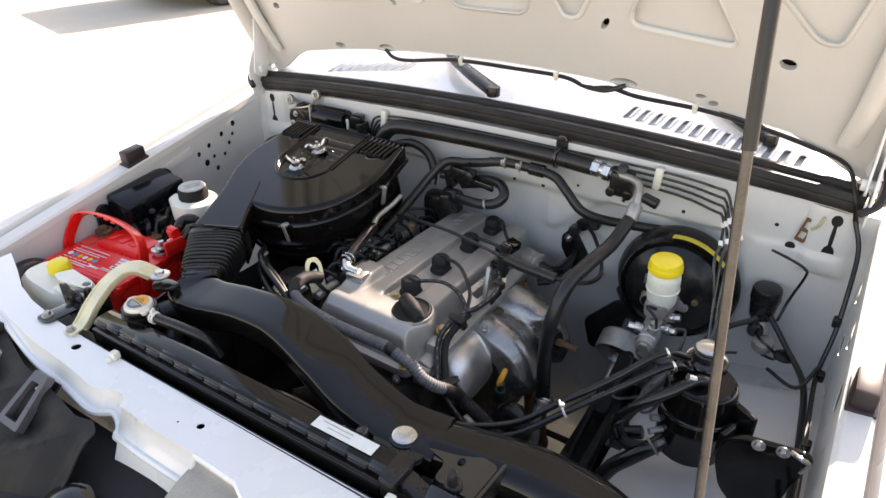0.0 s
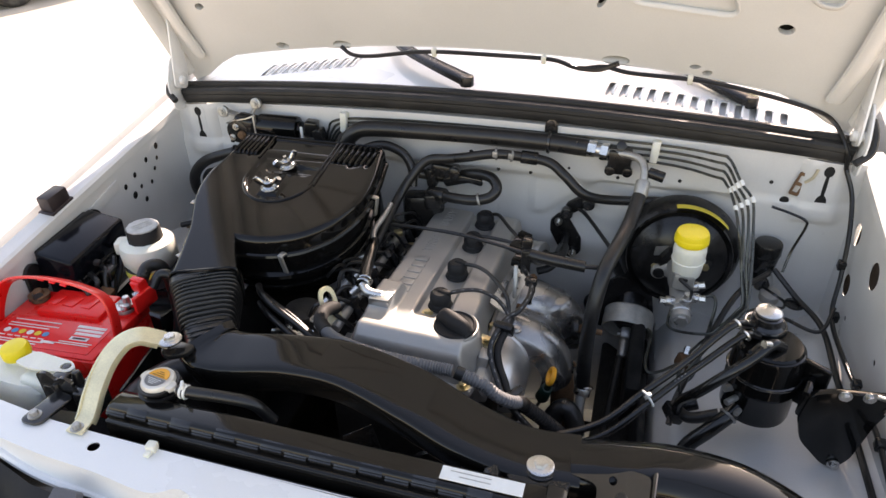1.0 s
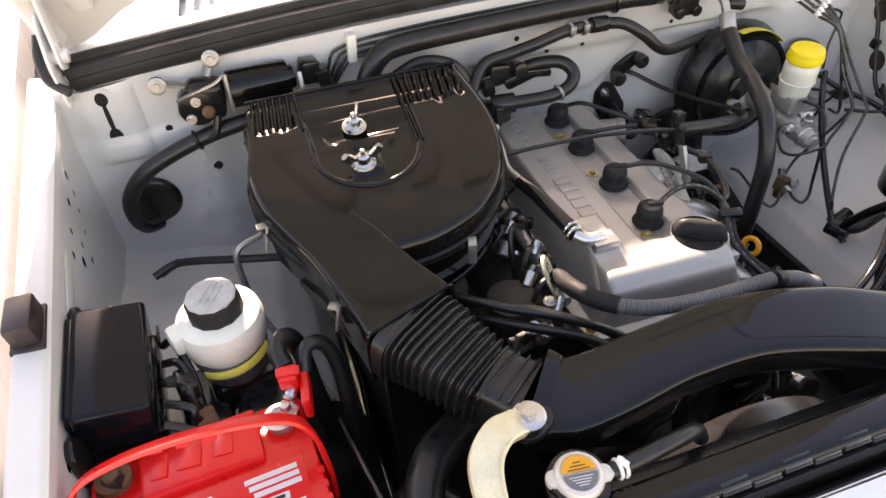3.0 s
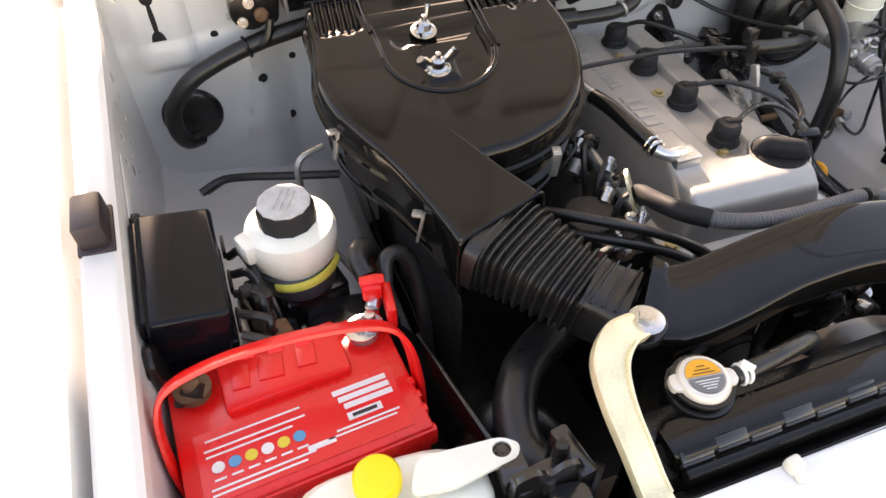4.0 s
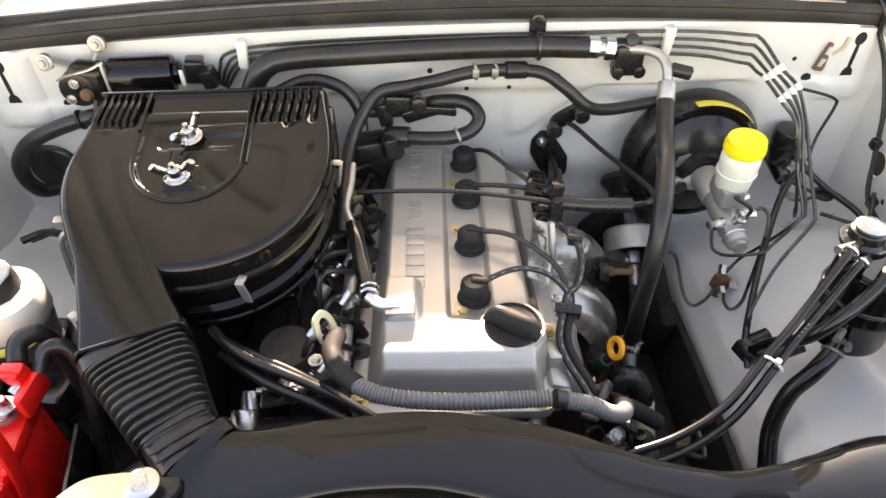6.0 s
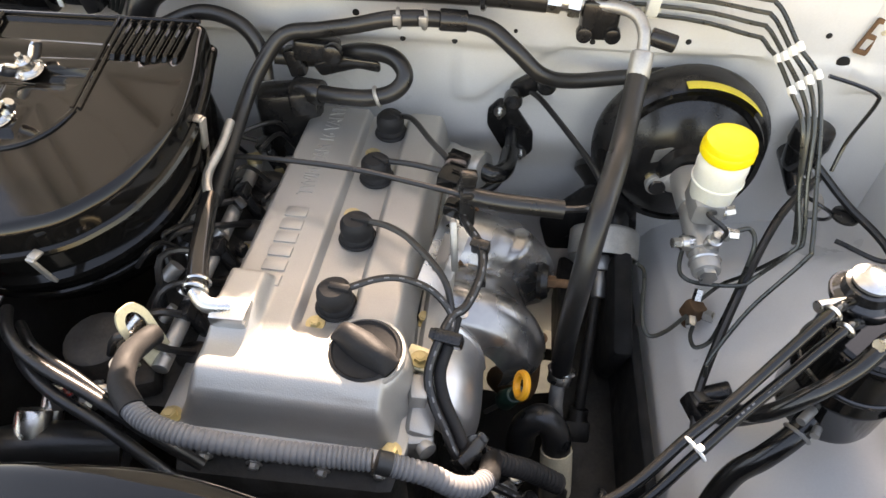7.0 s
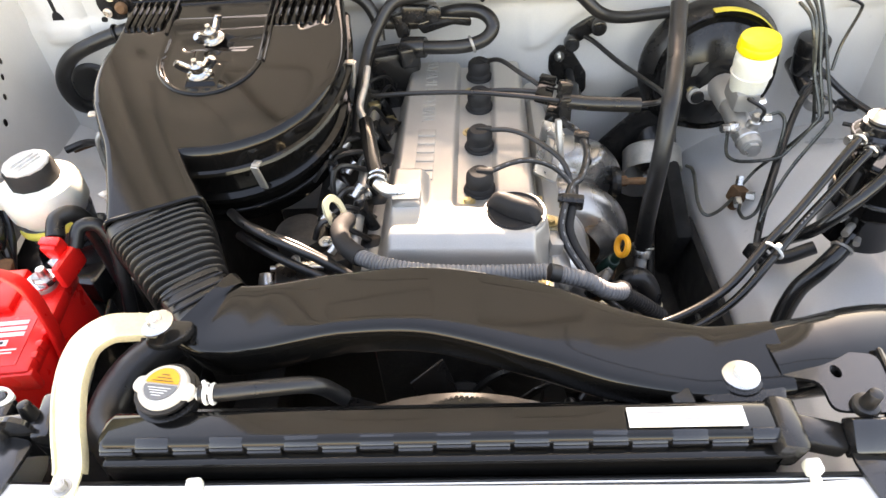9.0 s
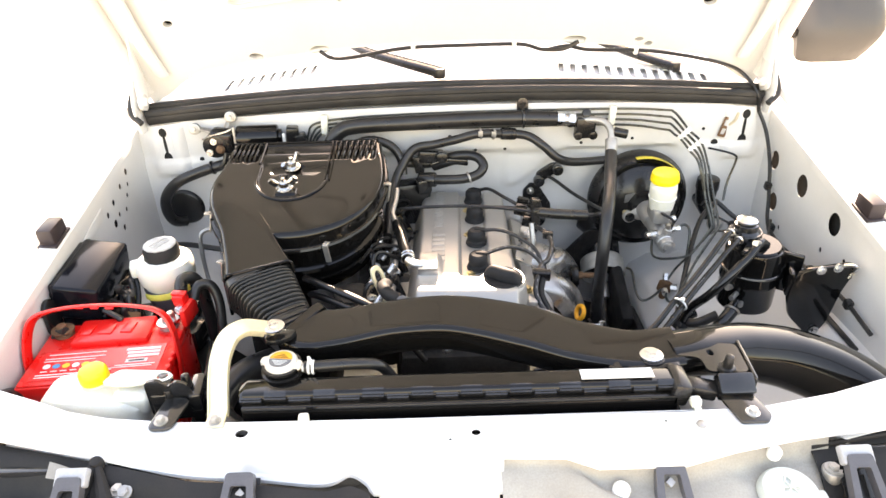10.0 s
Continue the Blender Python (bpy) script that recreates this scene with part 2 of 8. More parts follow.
def sweep(line, wide, high=None, seg=12, up=(0, 0, 1), square=1.0, caps=True):
    """A closed section carried along a line; wide and high are half sizes, one for each point of the line."""
    m = len(line)
    wide = lerp_list(wide, m) if hasattr(wide, "__len__") else [wide] * m
    high = wide if high is None else (lerp_list(high, m) if hasattr(high, "__len__") else [high] * m)
    bm = bmesh.new()
    rings, side = [], None
    for i, p in enumerate(line):
        ahead = (line[min(i + 1, m - 1)] - line[max(i - 1, 0)]).normalized()
        if side is None:
            side = ahead.cross(Vector(up))
            if side.length < 1e-4:
                side = ahead.cross(Vector((1, 0, 0)))
        side = (side - ahead * side.dot(ahead)).normalized()
        top = side.cross(ahead)
        ring = []
        for k in range(seg):
            a = 2 * math.pi * (k + 0.5) / seg
            c, s = math.cos(a), math.sin(a)
            e = 1.0 / square
            c, s = math.copysign(abs(c) ** e, c), math.copysign(abs(s) ** e, s)
            ring.append(bm.verts.new(p + side * c * wide[i] + top * s * high[i]))
        rings.append(ring)
    for a, b in zip(rings, rings[1:]):
        for k in range(seg):
            q = (k + 1) % seg
            bm.faces.new((a[k], a[q], b[q], b[k]))
    if caps:
        bm.faces.new(rings[0])
        bm.faces.new(rings[-1])
    return bm


def tube(pts, r, seg=10, n=7, **kw):
    return sweep(spline(pts, n), r, seg=seg, **kw)


def ring_of(c, axis, R, r, seg=28, sub=8):
    bm = bmesh.new()
    rows = []
    for k in range(seg):
        a = 2 * math.pi * k / seg
        rows.append([bm.verts.new(((R + r * math.cos(2 * math.pi * j / sub)) * math.cos(a), (R + r * math.cos(2 * math.pi * j / sub)) * math.sin(a),
                                   r * math.sin(2 * math.pi * j / sub))) for j in range(sub)])
    for k in range(seg):
        for j in range(sub):
            bm.faces.new((rows[k][j], rows[(k + 1) % seg][j], rows[(k + 1) % seg][(j + 1) % sub], rows[k][(j + 1) % sub]))
    return moved(bm, Matrix.Translation(c) @ onto(axis))


def plate(outline, z0, z1, bev=0.002, seg=2, m=None):
    """An outline of (x, y) made into a slab from z0 to z1 with rounded edges."""
    bm = bmesh.new()
    vs = [bm.verts.new((x, y, z0)) for x, y in outline]
    f = bm.faces.new(vs)
    got = bmesh.ops.extrude_face_region(bm, geom=[f])
    bmesh.ops.translate(bm, vec=(0, 0, z1 - z0), verts=[g for g in got["geom"] if isinstance(g, bmesh.types.BMVert)])
    bmesh.ops.recalc_face_normals(bm, faces=bm.faces[:])
    if bev:
        rim = [e for e in bm.edges if abs(e.verts[0].co.z - e.verts[1].co.z) < 1e-6]
        bmesh.ops.bevel(bm, geom=rim, offset=bev, segments=seg, affect="EDGES", profile=0.5)
    return moved(bm, m) if m else bm


def round_poly(pts, r, n=4):
    """A polygon with its corners rounded."""
    out = []
    m = len(pts)
    for i in range(m):
        a, b, c = Vector(pts[i - 1]), Vector(pts[i]), Vector(pts[(i + 1) % m])
        d = min(r, (a - b).length * 0.45, (c - b).length * 0.45)
        p, q = b + (a - b).normalized() * d, b + (c - b).normalized() * d
        for k in range(n + 1):
            t = k / n
            out.append(tuple(p * (1 - t) ** 2 + b * 2 * t * (1 - t) + q * t * t))
    return out


def oval(cx, cy, rx, ry=None, n=16, turn=0.0):
    ry = rx if ry is None else ry
    ca, sa = math.cos(radians(turn)), math.sin(radians(turn))
    pts = [(rx * math.cos(2 * math.pi * k / n), ry * math.sin(2 * math.pi * k / n)) for k in range(n)]
    return [(cx + x * ca - y * sa, cy + x * sa + y * ca) for x, y in pts]


def panel(outline, holes, thick, m=None, bev=0.0):
    """A flat sheet with real holes through it."""
    bm = bmesh.new()
    loops = []
    for pts in (outline, *holes):
        vs = [bm.verts.new((x, y, 0)) for x, y in pts]
        loops += [bm.edges.new((vs[i], vs[(i + 1) % len(vs)])) for i in range(len(vs))]
    bmesh.ops.triangle_fill(bm, use_beauty=True, use_dissolve=False, edges=loops)
    got = bmesh.ops.extrude_face_region(bm, geom=bm.faces[:])
    bmesh.ops.translate(bm, vec=(0, 0, thick), verts=[g for g in got["geom"] if isinstance(g, bmesh.types.BMVert)])
    return moved(bm, m) if m else bm


def sheet(fn, nu, nv, thick=0.0):
    """A grid of fn(u, v) over 0..1, with a thickness."""
    bm = bmesh.new()
    g = [[bm.verts.new(fn(i / nu, j / nv)) for j in range(nv + 1)] for i in range(nu + 1)]
    for i in range(nu):
        for j in range(nv):
            bm.faces.new((g[i][j], g[i + 1][j], g[i + 1][j + 1], g[i][j + 1]))
    if thick:
        bmesh.ops.recalc_face_normals(bm, faces=bm.faces[:])
        bmesh.ops.solidify(bm, geom=bm.faces[:], thickness=thick)
    return bm


def hexhead(p, axis, r=0.007, h=0.006, washer=1.5):
    a = Vector(axis).normalized()
    p = Vector(p)
    return join(cyl(p, p + a * 0.0018, r * washer, seg=18), cyl(p + a * 0.0016, p + a * h, r, r * 0.96, seg=6),
                cyl(p + a * (h - 0.0005), p + a * (h + 0.0007), r * 0.7, r * 0.6, seg=14))


def step(t):
    t = min(1.0, max(0.0, t))
    return t * t * (3 - 2 * t)


def words(text, size, depth, m):
    """Raised letters lying in the xy plane of m."""
    cu = bpy.data.curves.new("letters", "FONT")
    cu.body, cu.size, cu.extrude, cu.align_x, cu.align_y = text, size, depth, "CENTER", "CENTER"
    ob = new("letters", cu)
    bpy.context.view_layer.update()
    me = bpy.data.meshes.new_from_object(ob.evaluated_get(bpy.context.evaluated_depsgraph_get()))
    bm = bmesh.new()
    bm.from_mesh(me)
    bpy.data.objects.remove(ob)
    bpy.data.curves.remove(cu)
    bpy.data.meshes.remove(me)
    return moved(bm, m)

# ---- ground ----
def ground_mat():
    m = mat("pale_concrete", (0.52, 0.48, 0.41), 0.85, var=0.14, scale=0.8, bump=0.3, fine=60, dust=0.35, dust_color=(0.42, 0.37, 0.28))
    return m


GROUND = ground_mat()
ground = new("ground", mesh_of("ground", sheet(lambda u, v: ((u - 0.5) * 800, (v - 0.5) * 800, 0.03 * math.sin(u * 90) * math.sin(v * 70) * (abs(u - .5) > .02)), 40, 40), GROUND, V(0, 0, 0), 30))
tagged(ground, "pale sunlit concrete yard with dusty patches", "ground", kind="structure")

# ---- the truck's body ----
X_AT = lambda X: Matrix(((0, 0, 1, X), (1, 0, 0, 0), (0, 1, 0, 0), (0, 0, 0, 1)))      # (y, z) drawn on a plane x = X
Y_AT = lambda Y: Matrix(((1, 0, 0, 0), (0, 0, -1, Y), (0, 1, 0, 0), (0, 0, 0, 1)))     # (x, z) drawn on a plane y = Y
Z_AT = lambda Z: Matrix.Translation((0, 0, Z))
rail_z = lambda y: 0.872 + 0.185 * y

truck = thing("pickup_truck", (0, 0.4, 0), "white pickup truck with its hood propped open, parked on concrete", "truck")


def firewall_y(x, z):
    y = 0.868 - 0.020 * step((z - 0.940) / 0.018)
    y -= 0.026 * step((abs(x) - 0.50) / 0.06) * (1 - step((z - 0.94) / 0.02))
    pad = step((abs(x) - 0.633) / 0.008) * step((0.712 - abs(x)) / 0.008) * step((z - 0.915) / 0.01) * step((1.052 - z) / 0.01)
    y -= 0.010 * pad
    seam = abs(x + 0.575 - 0.25 * (z - 0.84)) / 0.010
    y -= 0.006 * max(0.0, 1 - seam) * step((z - 0.76) / 0.02) * step((0.93 - z) / 0.02)
    y -= 0.005 * step((x + 0.567 - 0.25 * (z - 0.84)) / 0.01) * step((-0.50 - x) / 0.01) * step((z - 0.76) / 0.02) * step((0.93 - z) / 0.02)
    pressed = step((x - 0.118) / 0.014) * step((z - 0.866 - 0.857 * (max(x, 0.15) - 0.17)) / 0.012) * step((0.957 - z) / 0.012)
    y -= 0.008 * pressed
    y += 0.03 * step((0.32 - abs(x - 0.05)) / 0.05) * step((0.80 - z) / 0.1)
    for bx, bz, r in ((-0.56, 0.90, 0.02), (-0.575, 0.80, 0.018), (0.24, 0.93, 0.03), (0.10, 0.90, 0.045), (0.30, 0.88, 0.03), (-0.05, 0.97, 0.03), (0.45, 1.0, 0.025), (-0.45, 0.94, 0.03)):
        d = math.hypot(x - bx, z - bz) / r
        y -= 0.004 * (1 - step(d - 0.4))
    return y


top_z = lambda x: 1.064 - 0.022 * (x / 0.7) ** 2
fw = sheet(lambda u, v: (-0.737 + 1.474 * u, firewall_y(-0.737 + 1.474 * u, 0.25 + (top_z(-0.737 + 1.474 * u) - 0.25) * v), 0.25 + (top_z(-0.737 + 1.474 * u) - 0.25) * v), 150, 110, 0.002)
firewall = part("firewall", fw, BAY, truck, "light grey painted steel firewall")
ledge = sheet(lambda u, v: (-0.737 + 1.474 * u, 0.846 + 0.05 * v, top_z(-0.737 + 1.474 * u) + 0.002), 40, 2, 0.002)
part("cowl_flange", ledge, BAY, truck)
for s in (-1, 1):
    ring = panel(round_poly([(s * 0.675 - 0.018, 0.940), (s * 0.675 + 0.018, 0.940), (s * 0.675 + 0.018, 1.044), (s * 0.675 - 0.018, 1.044)], 0.017), [round_poly([(s * 0.675 - 0.013, 0.946), (s * 0.675 + 0.013, 0.946), (s * 0.675 + 0.013, 1.038), (s * 0.675 - 0.013, 1.038)], 0.012)], 0.003, Y_AT(0.8385))
    part("slot_rim", ring, BAY, firewall)
    # no opening is cut: raised black ovals paint the slot's inner shade
    for z, w, h in ((1.026, 0.009, 0.011), (0.962, 0.010, 0.016), (0.994, 0.0036, 0.032)):
        part("slot", plate(oval(s * 0.675, z, w, h, 20), 0, 0.0012, 0, m=Y_AT(0.8368 if w > 0.005 else 0.8371)), HOLE, firewall, "black oval plate painted as the shade inside a slot")
# black discs paint the shade of small open holes; nothing plugs them
for hx, hz, r in ((-0.60, 0.955, 0.006), (-0.547, 0.874, 0.008), (-0.493, 0.888, 0.006), (-0.513, 0.787, 0.008), (-0.43, 0.975, 0.005), (0.615, 0.955, 0.009), (-0.01, 0.99, 0.005), (0.05, 0.955, 0.004), (0.12, 0.955, 0.004), (-0.2, 1.03, 0.004), (0.30, 0.965, 0.004), (0.42, 0.972, 0.004), (0.20, 0.975, 0.003), (0.585, 0.99, 0.004)):
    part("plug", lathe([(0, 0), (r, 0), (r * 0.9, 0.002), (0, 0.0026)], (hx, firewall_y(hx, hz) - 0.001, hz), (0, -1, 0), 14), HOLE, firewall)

# undercoat black; also colours the sheets that darken the fender and hood cavities
UNDER = mat("undercoat_and_shade_black", (0.020, 0.019, 0.018), 0.7, var=0.4, scale=25, bump=0.5, fine=120, dust=0.12, dust_color=(0.08, 0.07, 0.055))
# inner walls, rails, aprons and fenders, one of each to a side
left_holes = [(0.62, 0.925, 0.006), (0.655, 0.938, 0.006), (0.70, 0.955, 0.006), (0.742, 0.972, 0.007), (0.64, 0.895, 0.008), (0.665, 0.905, 0.005), (0.70, 0.90, 0.005),
              (0.735, 0.945, 0.005), (0.72, 0.925, 0.005), (0.67, 0.87, 0.006), (0.36, 0.90, 0.005), (0.32, 0.885, 0.006)]
right_holes = [(0.783, 0.932, 0.019), (0.651, 0.927, 0.022), (0.750, 0.842, 0.019), (0.510, 0.909, 0.021), (0.45, 0.86, 0.005), (0.70, 0.80, 0.005), (0.53, 0.84, 0.005)]
for s, side_holes in ((-1, left_holes), (1, right_holes)):
    wall = panel([(0.04, 0.66), (0.862, 0.66)] + [(0.862, rail_z(0.862))] + [(0.04 + 0.798 * k / 10, rail_z(0.04 + 0.798 * k / 10)) for k in range(9, -1, -1)],
                 [oval(y, z, r, r * 1.15) for y, z, r in side_holes], 0.0015 * s, X_AT(s * 0.737))
    inner = part("inner_fender", wall, BAY, truck, "light grey steel inner fender with punched holes", sharp=30)
    if s < 0:
        part("embossed_plate", plate(round_poly([(0.505, 0.905), (0.60, 0.93), (0.60, 0.955), (0.505, 0.93)], 0.008), 0, 0.002, 0.0008, m=X_AT(-0.7365)), BAY, inner)

    def apron_at(u, v, s=s):
        y = 0.035 + 0.835 * v
        prof = [(0.428, 0.22), (0.432, 0.57), (0.442, 0.612), (0.468, 0.652), (0.51, 0.682), (0.60, 0.710), (0.70, 0.725), (0.737, 0.75)]
        k = u * (len(prof) - 1)
        i = min(int(k), len(prof) - 2)
        f = k - i
        x, z = prof[i][0] * (1 - f) + prof[i + 1][0] * f, prof[i][1] * (1 - f) + prof[i + 1][1] * f
        dome = math.exp(-((x - 0.64) / 0.07) ** 2 - ((y - 0.30) / 0.10) ** 2)
        z += (0.03 * dome + 0.012 * step((y - 0.55) / 0.05) * step((0.75 - y) / 0.05) * step((x - 0.5) / 0.05)) * (u > 0.3) - 0.04 * step((y - 0.70) / 0.15) * (u > 0.25) * (s > 0)
        x -= 0.012 * step((y - 0.3) / 0.06) * (u < 0.6)
        return (s * x, y, z)
    part("apron", sheet(apron_at, 49, 60, 0.002), BAY, truck, "pressed steel wheelhouse apron, pale grey")

    def strip(prof, y0, y1, n=40, s=s, extra=0.0, skip=None):
        def at(u, v):
            y = y0 + (y1 - y0) * v
            k = u * (len(prof) - 1)
            i = min(int(k), len(prof) - 2)
            f = k - i
            x, dz = prof[i][0] * (1 - f) + prof[i + 1][0] * f, prof[i][1] * (1 - f) + prof[i + 1][1] * f
            nose = step((0.16 - y) / 0.25)
            return (s * (x - 0.10 * nose * nose * (x > 0.76)), y, rail_z(y) + dz - 0.05 * nose * (x > 0.79))
        return sheet(at, (len(prof) - 1) * 4, n, 0.0012)
    part("fender_rail", strip([(0.735, -0.012), (0.736, 0.003), (0.742, 0.007), (0.755, 0.008), (0.770, 0.010), (0.775, 0.006), (0.777, -0.034), (0.786, -0.036)], 0.02, 0.90), BAY, truck)
    part("fender", strip([(0.785, -0.036), (0.788, 0.014), (0.795, 0.021), (0.83, 0.029), (0.865, 0.018), (0.885, -0.02), (0.893, -0.09), (0.895, -0.20)], -0.06, 1.16, 50), PAINT, truck, "glossy white front fender")
    arch = [(0.46 + 0.40 * math.cos(a), 0.36 + 0.38 * math.sin(a)) for a in np.linspace(0.0, math.pi, 19)]
    part("fender_side", panel([(-0.02, 0.36)] + arch[::-1] + [(1.14, 0.36), (1.14, 0.98), (0.8, 0.90), (0.4, 0.79), (-0.02, 0.68)], [], 0.0015, X_AT(s * 0.894)), PAINT, truck)
    bump = part("bump_stop", join(box((s * 0.757, 0.455, rail_z(0.455) + 0.022), (0.030, 0.052, 0.034), (5 * 1, 0, 0), 0.005), box((s * 0.757, 0.455, rail_z(0.455) + 0.008), (0.036, 0.06, 0.006), (10, 0, 0), 0.002)), STOPB, truck, "dark brown rubber hood bump stop")
    # added dark sheet, so the punched holes look into a shaded cavity
    part("cavity_shade", panel([(0.05, 0.68), (0.83, 0.68), (0.83, rail_z(0.83) - 0.016), (0.05, rail_z(0.05) - 0.016)], [], 0.002, X_AT(s * 0.756)), UNDER, truck, "dark sheet added for the shade behind the inner fender's holes")
    # hood hinge
    hinge = join(plate(round_poly([(0.81, 1.03), (0.87, 1.03), (0.885, 1.10), (0.86, 1.165), (0.825, 1.15), (0.80, 1.10)], 0.015), -0.002, 0.002, 0.001, m=X_AT(s * 0.712)),
                 plate(round_poly([(0.81, 1.09), (0.85, 1.075), (0.90, 1.20), (0.86, 1.28), (0.835, 1.24)], 0.012), -0.002, 0.002, 0.001, m=X_AT(s * 0.700)),
                 cyl((s * 0.690, 0.835, 1.10), (s * 0.718, 0.835, 1.10), 0.010, bev=0.002))
    part("hood_hinge", hinge, PAINT, truck, "white painted hood hinge")
    part("hinge_boot", tube([(s * 0.700, 0.800, 1.062), (s * 0.722, 0.812, 1.078), (s * 0.728, 0.835, 1.10), (s * 0.722, 0.855, 1.125)], 0.007, 8), SEALR, truck)

# dark undercoated splash plates low on both sides, and the engine undercover
for s in (-1, 1):
    part("splash_plate", sheet(lambda u, v, s=s: (s * (0.400 + 0.014 * step((v - 0.8) / 0.2) + 0.004 * math.sin(u * 17)), 0.06 + 0.77 * u, 0.24 + 0.352 * v), 24, 10, 0.002), UNDER, truck, "black undercoated splash plate")
part("undercover", panel([(-0.40, 0.06), (0.40, 0.06), (0.40, 0.84), (-0.40, 0.84)], [[(0.13, 0.735), (0.26, 0.725), (0.36, 0.745), (0.385, 0.81), (0.13, 0.825)]], 0.003, Z_AT(0.26)), UNDER, truck, "black engine undercover")

part("curtain", sheet(lambda u, v: (-0.395 + 0.01 * math.sin(u * 9), 0.36 + 0.46 * u, 0.40 + 0.40 * v), 16, 8, 0.002), UNDER, truck, "black rubber curtain under the air cleaner")
# cowl seal and cowl panel
seal_z = lambda x: 1.090 - 0.030 * (x / 0.7) ** 2
line = [V(-0.705 + 1.41 * k / 40, 0.858 - 0.012 * abs(-0.705 + 1.41 * k / 40) ** 3, seal_z(-0.705 + 1.41 * k / 40)) for k in range(41)]
seal = sweep(line, 0.019, 0.019, 10, square=1.3)
ridge = sweep([p + V(0, -0.013, 0.010) for p in line], 0.009, 0.009, 8)
ridge2 = sweep([p + V(0, 0.01, 0.020) for p in line], 0.010, 0.008, 8)
part("cowl_seal", join(seal, ridge, ridge2), SEALR, truck, "long black rubber cowl seal")
cowl_z = lambda x, y: 1.108 - 0.030 * (x / 0.7) ** 2 + (y - 0.88) * 0.16
vents = []
for k in range(9):
    vents.append((-0.535 + k * 0.0245, 0.915 + 0.006 * k))
for k in range(13):
    vents.append((0.257 + k * 0.0275, 0.921 - 0.0035 * k))
vent_holes = [round_poly([(x - 0.0068, y), (x + 0.0068, y), (x + 0.0135, y + 0.058), (x + 0.0005, y + 0.058)], 0.006, 3) for x, y in vents]
cowl_bm = panel([(-0.72 + 1.44 * k / 24, 0.872) for k in range(25)] + [(0.72 - 1.44 * k / 24, 1.17) for k in range(25)], vent_holes, -0.002)
for v in cowl_bm.verts:
    v.co.z += cowl_z(v.co.x, v.co.y)
part("cowl_panel", cowl_bm, PAINT, truck, "white cowl panel with rows of louvre slots", sharp=25)
part("cowl_well", sheet(lambda u, v: (-0.72 + 1.44 * u, 0.878 + 0.29 * v, cowl_z(-0.72 + 1.44 * u, 0.878 + 0.29 * v) - 0.012), 20, 8, 0.002), PAINT, truck)
for (x, y), vh in zip(vents, vent_holes):
    a, b = V(x + 0.009, y + 0.004, cowl_z(x, y) + 0.0015), V(x + 0.0150, y + 0.052, cowl_z(x, y + 0.052) + 0.0015)
    part("louvre", sweep([a, a.lerp(b, 0.5) + V(0, 0, 0.003), b], 0.0028, 0.0024, 6), PAINT, truck)

# hood
HUP, HN, HP = V(0, -0.370, 0.929), V(0, 0.929, 0.370), V(0, 0.85, 1.20)
HOOD = Matrix(((1, 0, 0, 0), (0, HUP.y, -HN.y, HP.y), (0, HUP.z, -HN.z, HP.z), (0, 0, 0, 1)))
on_hood = lambda x, s, d=0.0: HP + V(1, 0, 0) * x + HUP * s - HN * d


def both(p):
    return [p, [(-x, s) for x, s in reversed(p)]]


hood_low = lambda x: 0.010 - 0.055 * (abs(x) / 0.55) ** 2 - 0.05 * step((abs(x) - 0.56) / 0.14)
outline = [(-0.705 + 1.41 * k / 30, hood_low(-0.705 + 1.41 * k / 30)) for k in range(31)] + [(0.735, 0.12), (0.760, 0.3), (0.770, 0.8), (0.75, 0.97), (0.68, 1.03), (0.4, 1.05), (0, 1.055), (-0.4, 1.05), (-0.68, 1.03), (-0.75, 0.97), (-0.770, 0.8), (-0.760, 0.3), (-0.735, 0.12)]
recess = []
recess += both(round_poly([(0.275, 0.128), (0.468, 0.106), (0.40, 0.235), (0.335, 0.30)], 0.03))
recess += both(round_poly([(0.495, 0.225), (0.575, 0.133), (0.61, 0.128), (0.635, 0.22), (0.645, 0.55), (0.56, 0.60), (0.47, 0.42)], 0.03))
recess += both(round_poly([(0.128, 0.19), (0.155, 0.128), (0.185, 0.130), (0.212, 0.18), (0.20, 0.27), (0.145, 0.27)], 0.02))
recess += [round_poly([(-0.085, 0.125), (0.085, 0.125), (0.10, 0.30), (-0.10, 0.30)], 0.03)]
recess += both(round_poly([(0.10, 0.40), (0.40, 0.36), (0.43, 0.50), (0.30, 0.62), (0.10, 0.62)], 0.04))
recess += both(round_poly([(0.10, 0.70), (0.32, 0.70), (0.58, 0.70), (0.62, 0.90), (0.30, 0.95), (0.10, 0.95)], 0.04))
punched = [oval(x, s, rx, ry, 14, a) for x, s, rx, ry, a in (
    (-0.433, -0.012, 0.016, 0.008, -5), (0.433, -0.012, 0.009, 0.006, 5), (-0.290, 0.000, 0.022, 0.010, 0), (0.268, 0.004, 0.026, 0.010, 0), (0.235, 0.125, 0.006, 0.013, -30), (-0.235, 0.125, 0.006, 0.013, 30),
    (0.540, 0.087, 0.014, 0.010, -15), (-0.600, 0.075, 0.011, 0.008, 15), (0.07, 0.205, 0.006, 0.014, 20), (0.665, 0.02, 0.008, 0.006, 0), (-0.665, 0.03, 0.008, 0.006, 0), (0.41, 0.0, 0.010, 0.005, 0))]
hood_bm = panel(outline, recess + punched, -0.014, HOOD)
inner_panel = part("hood_inner_panel", hood_bm, HOODP, truck, "cream white pressed hood underside", sharp=30)
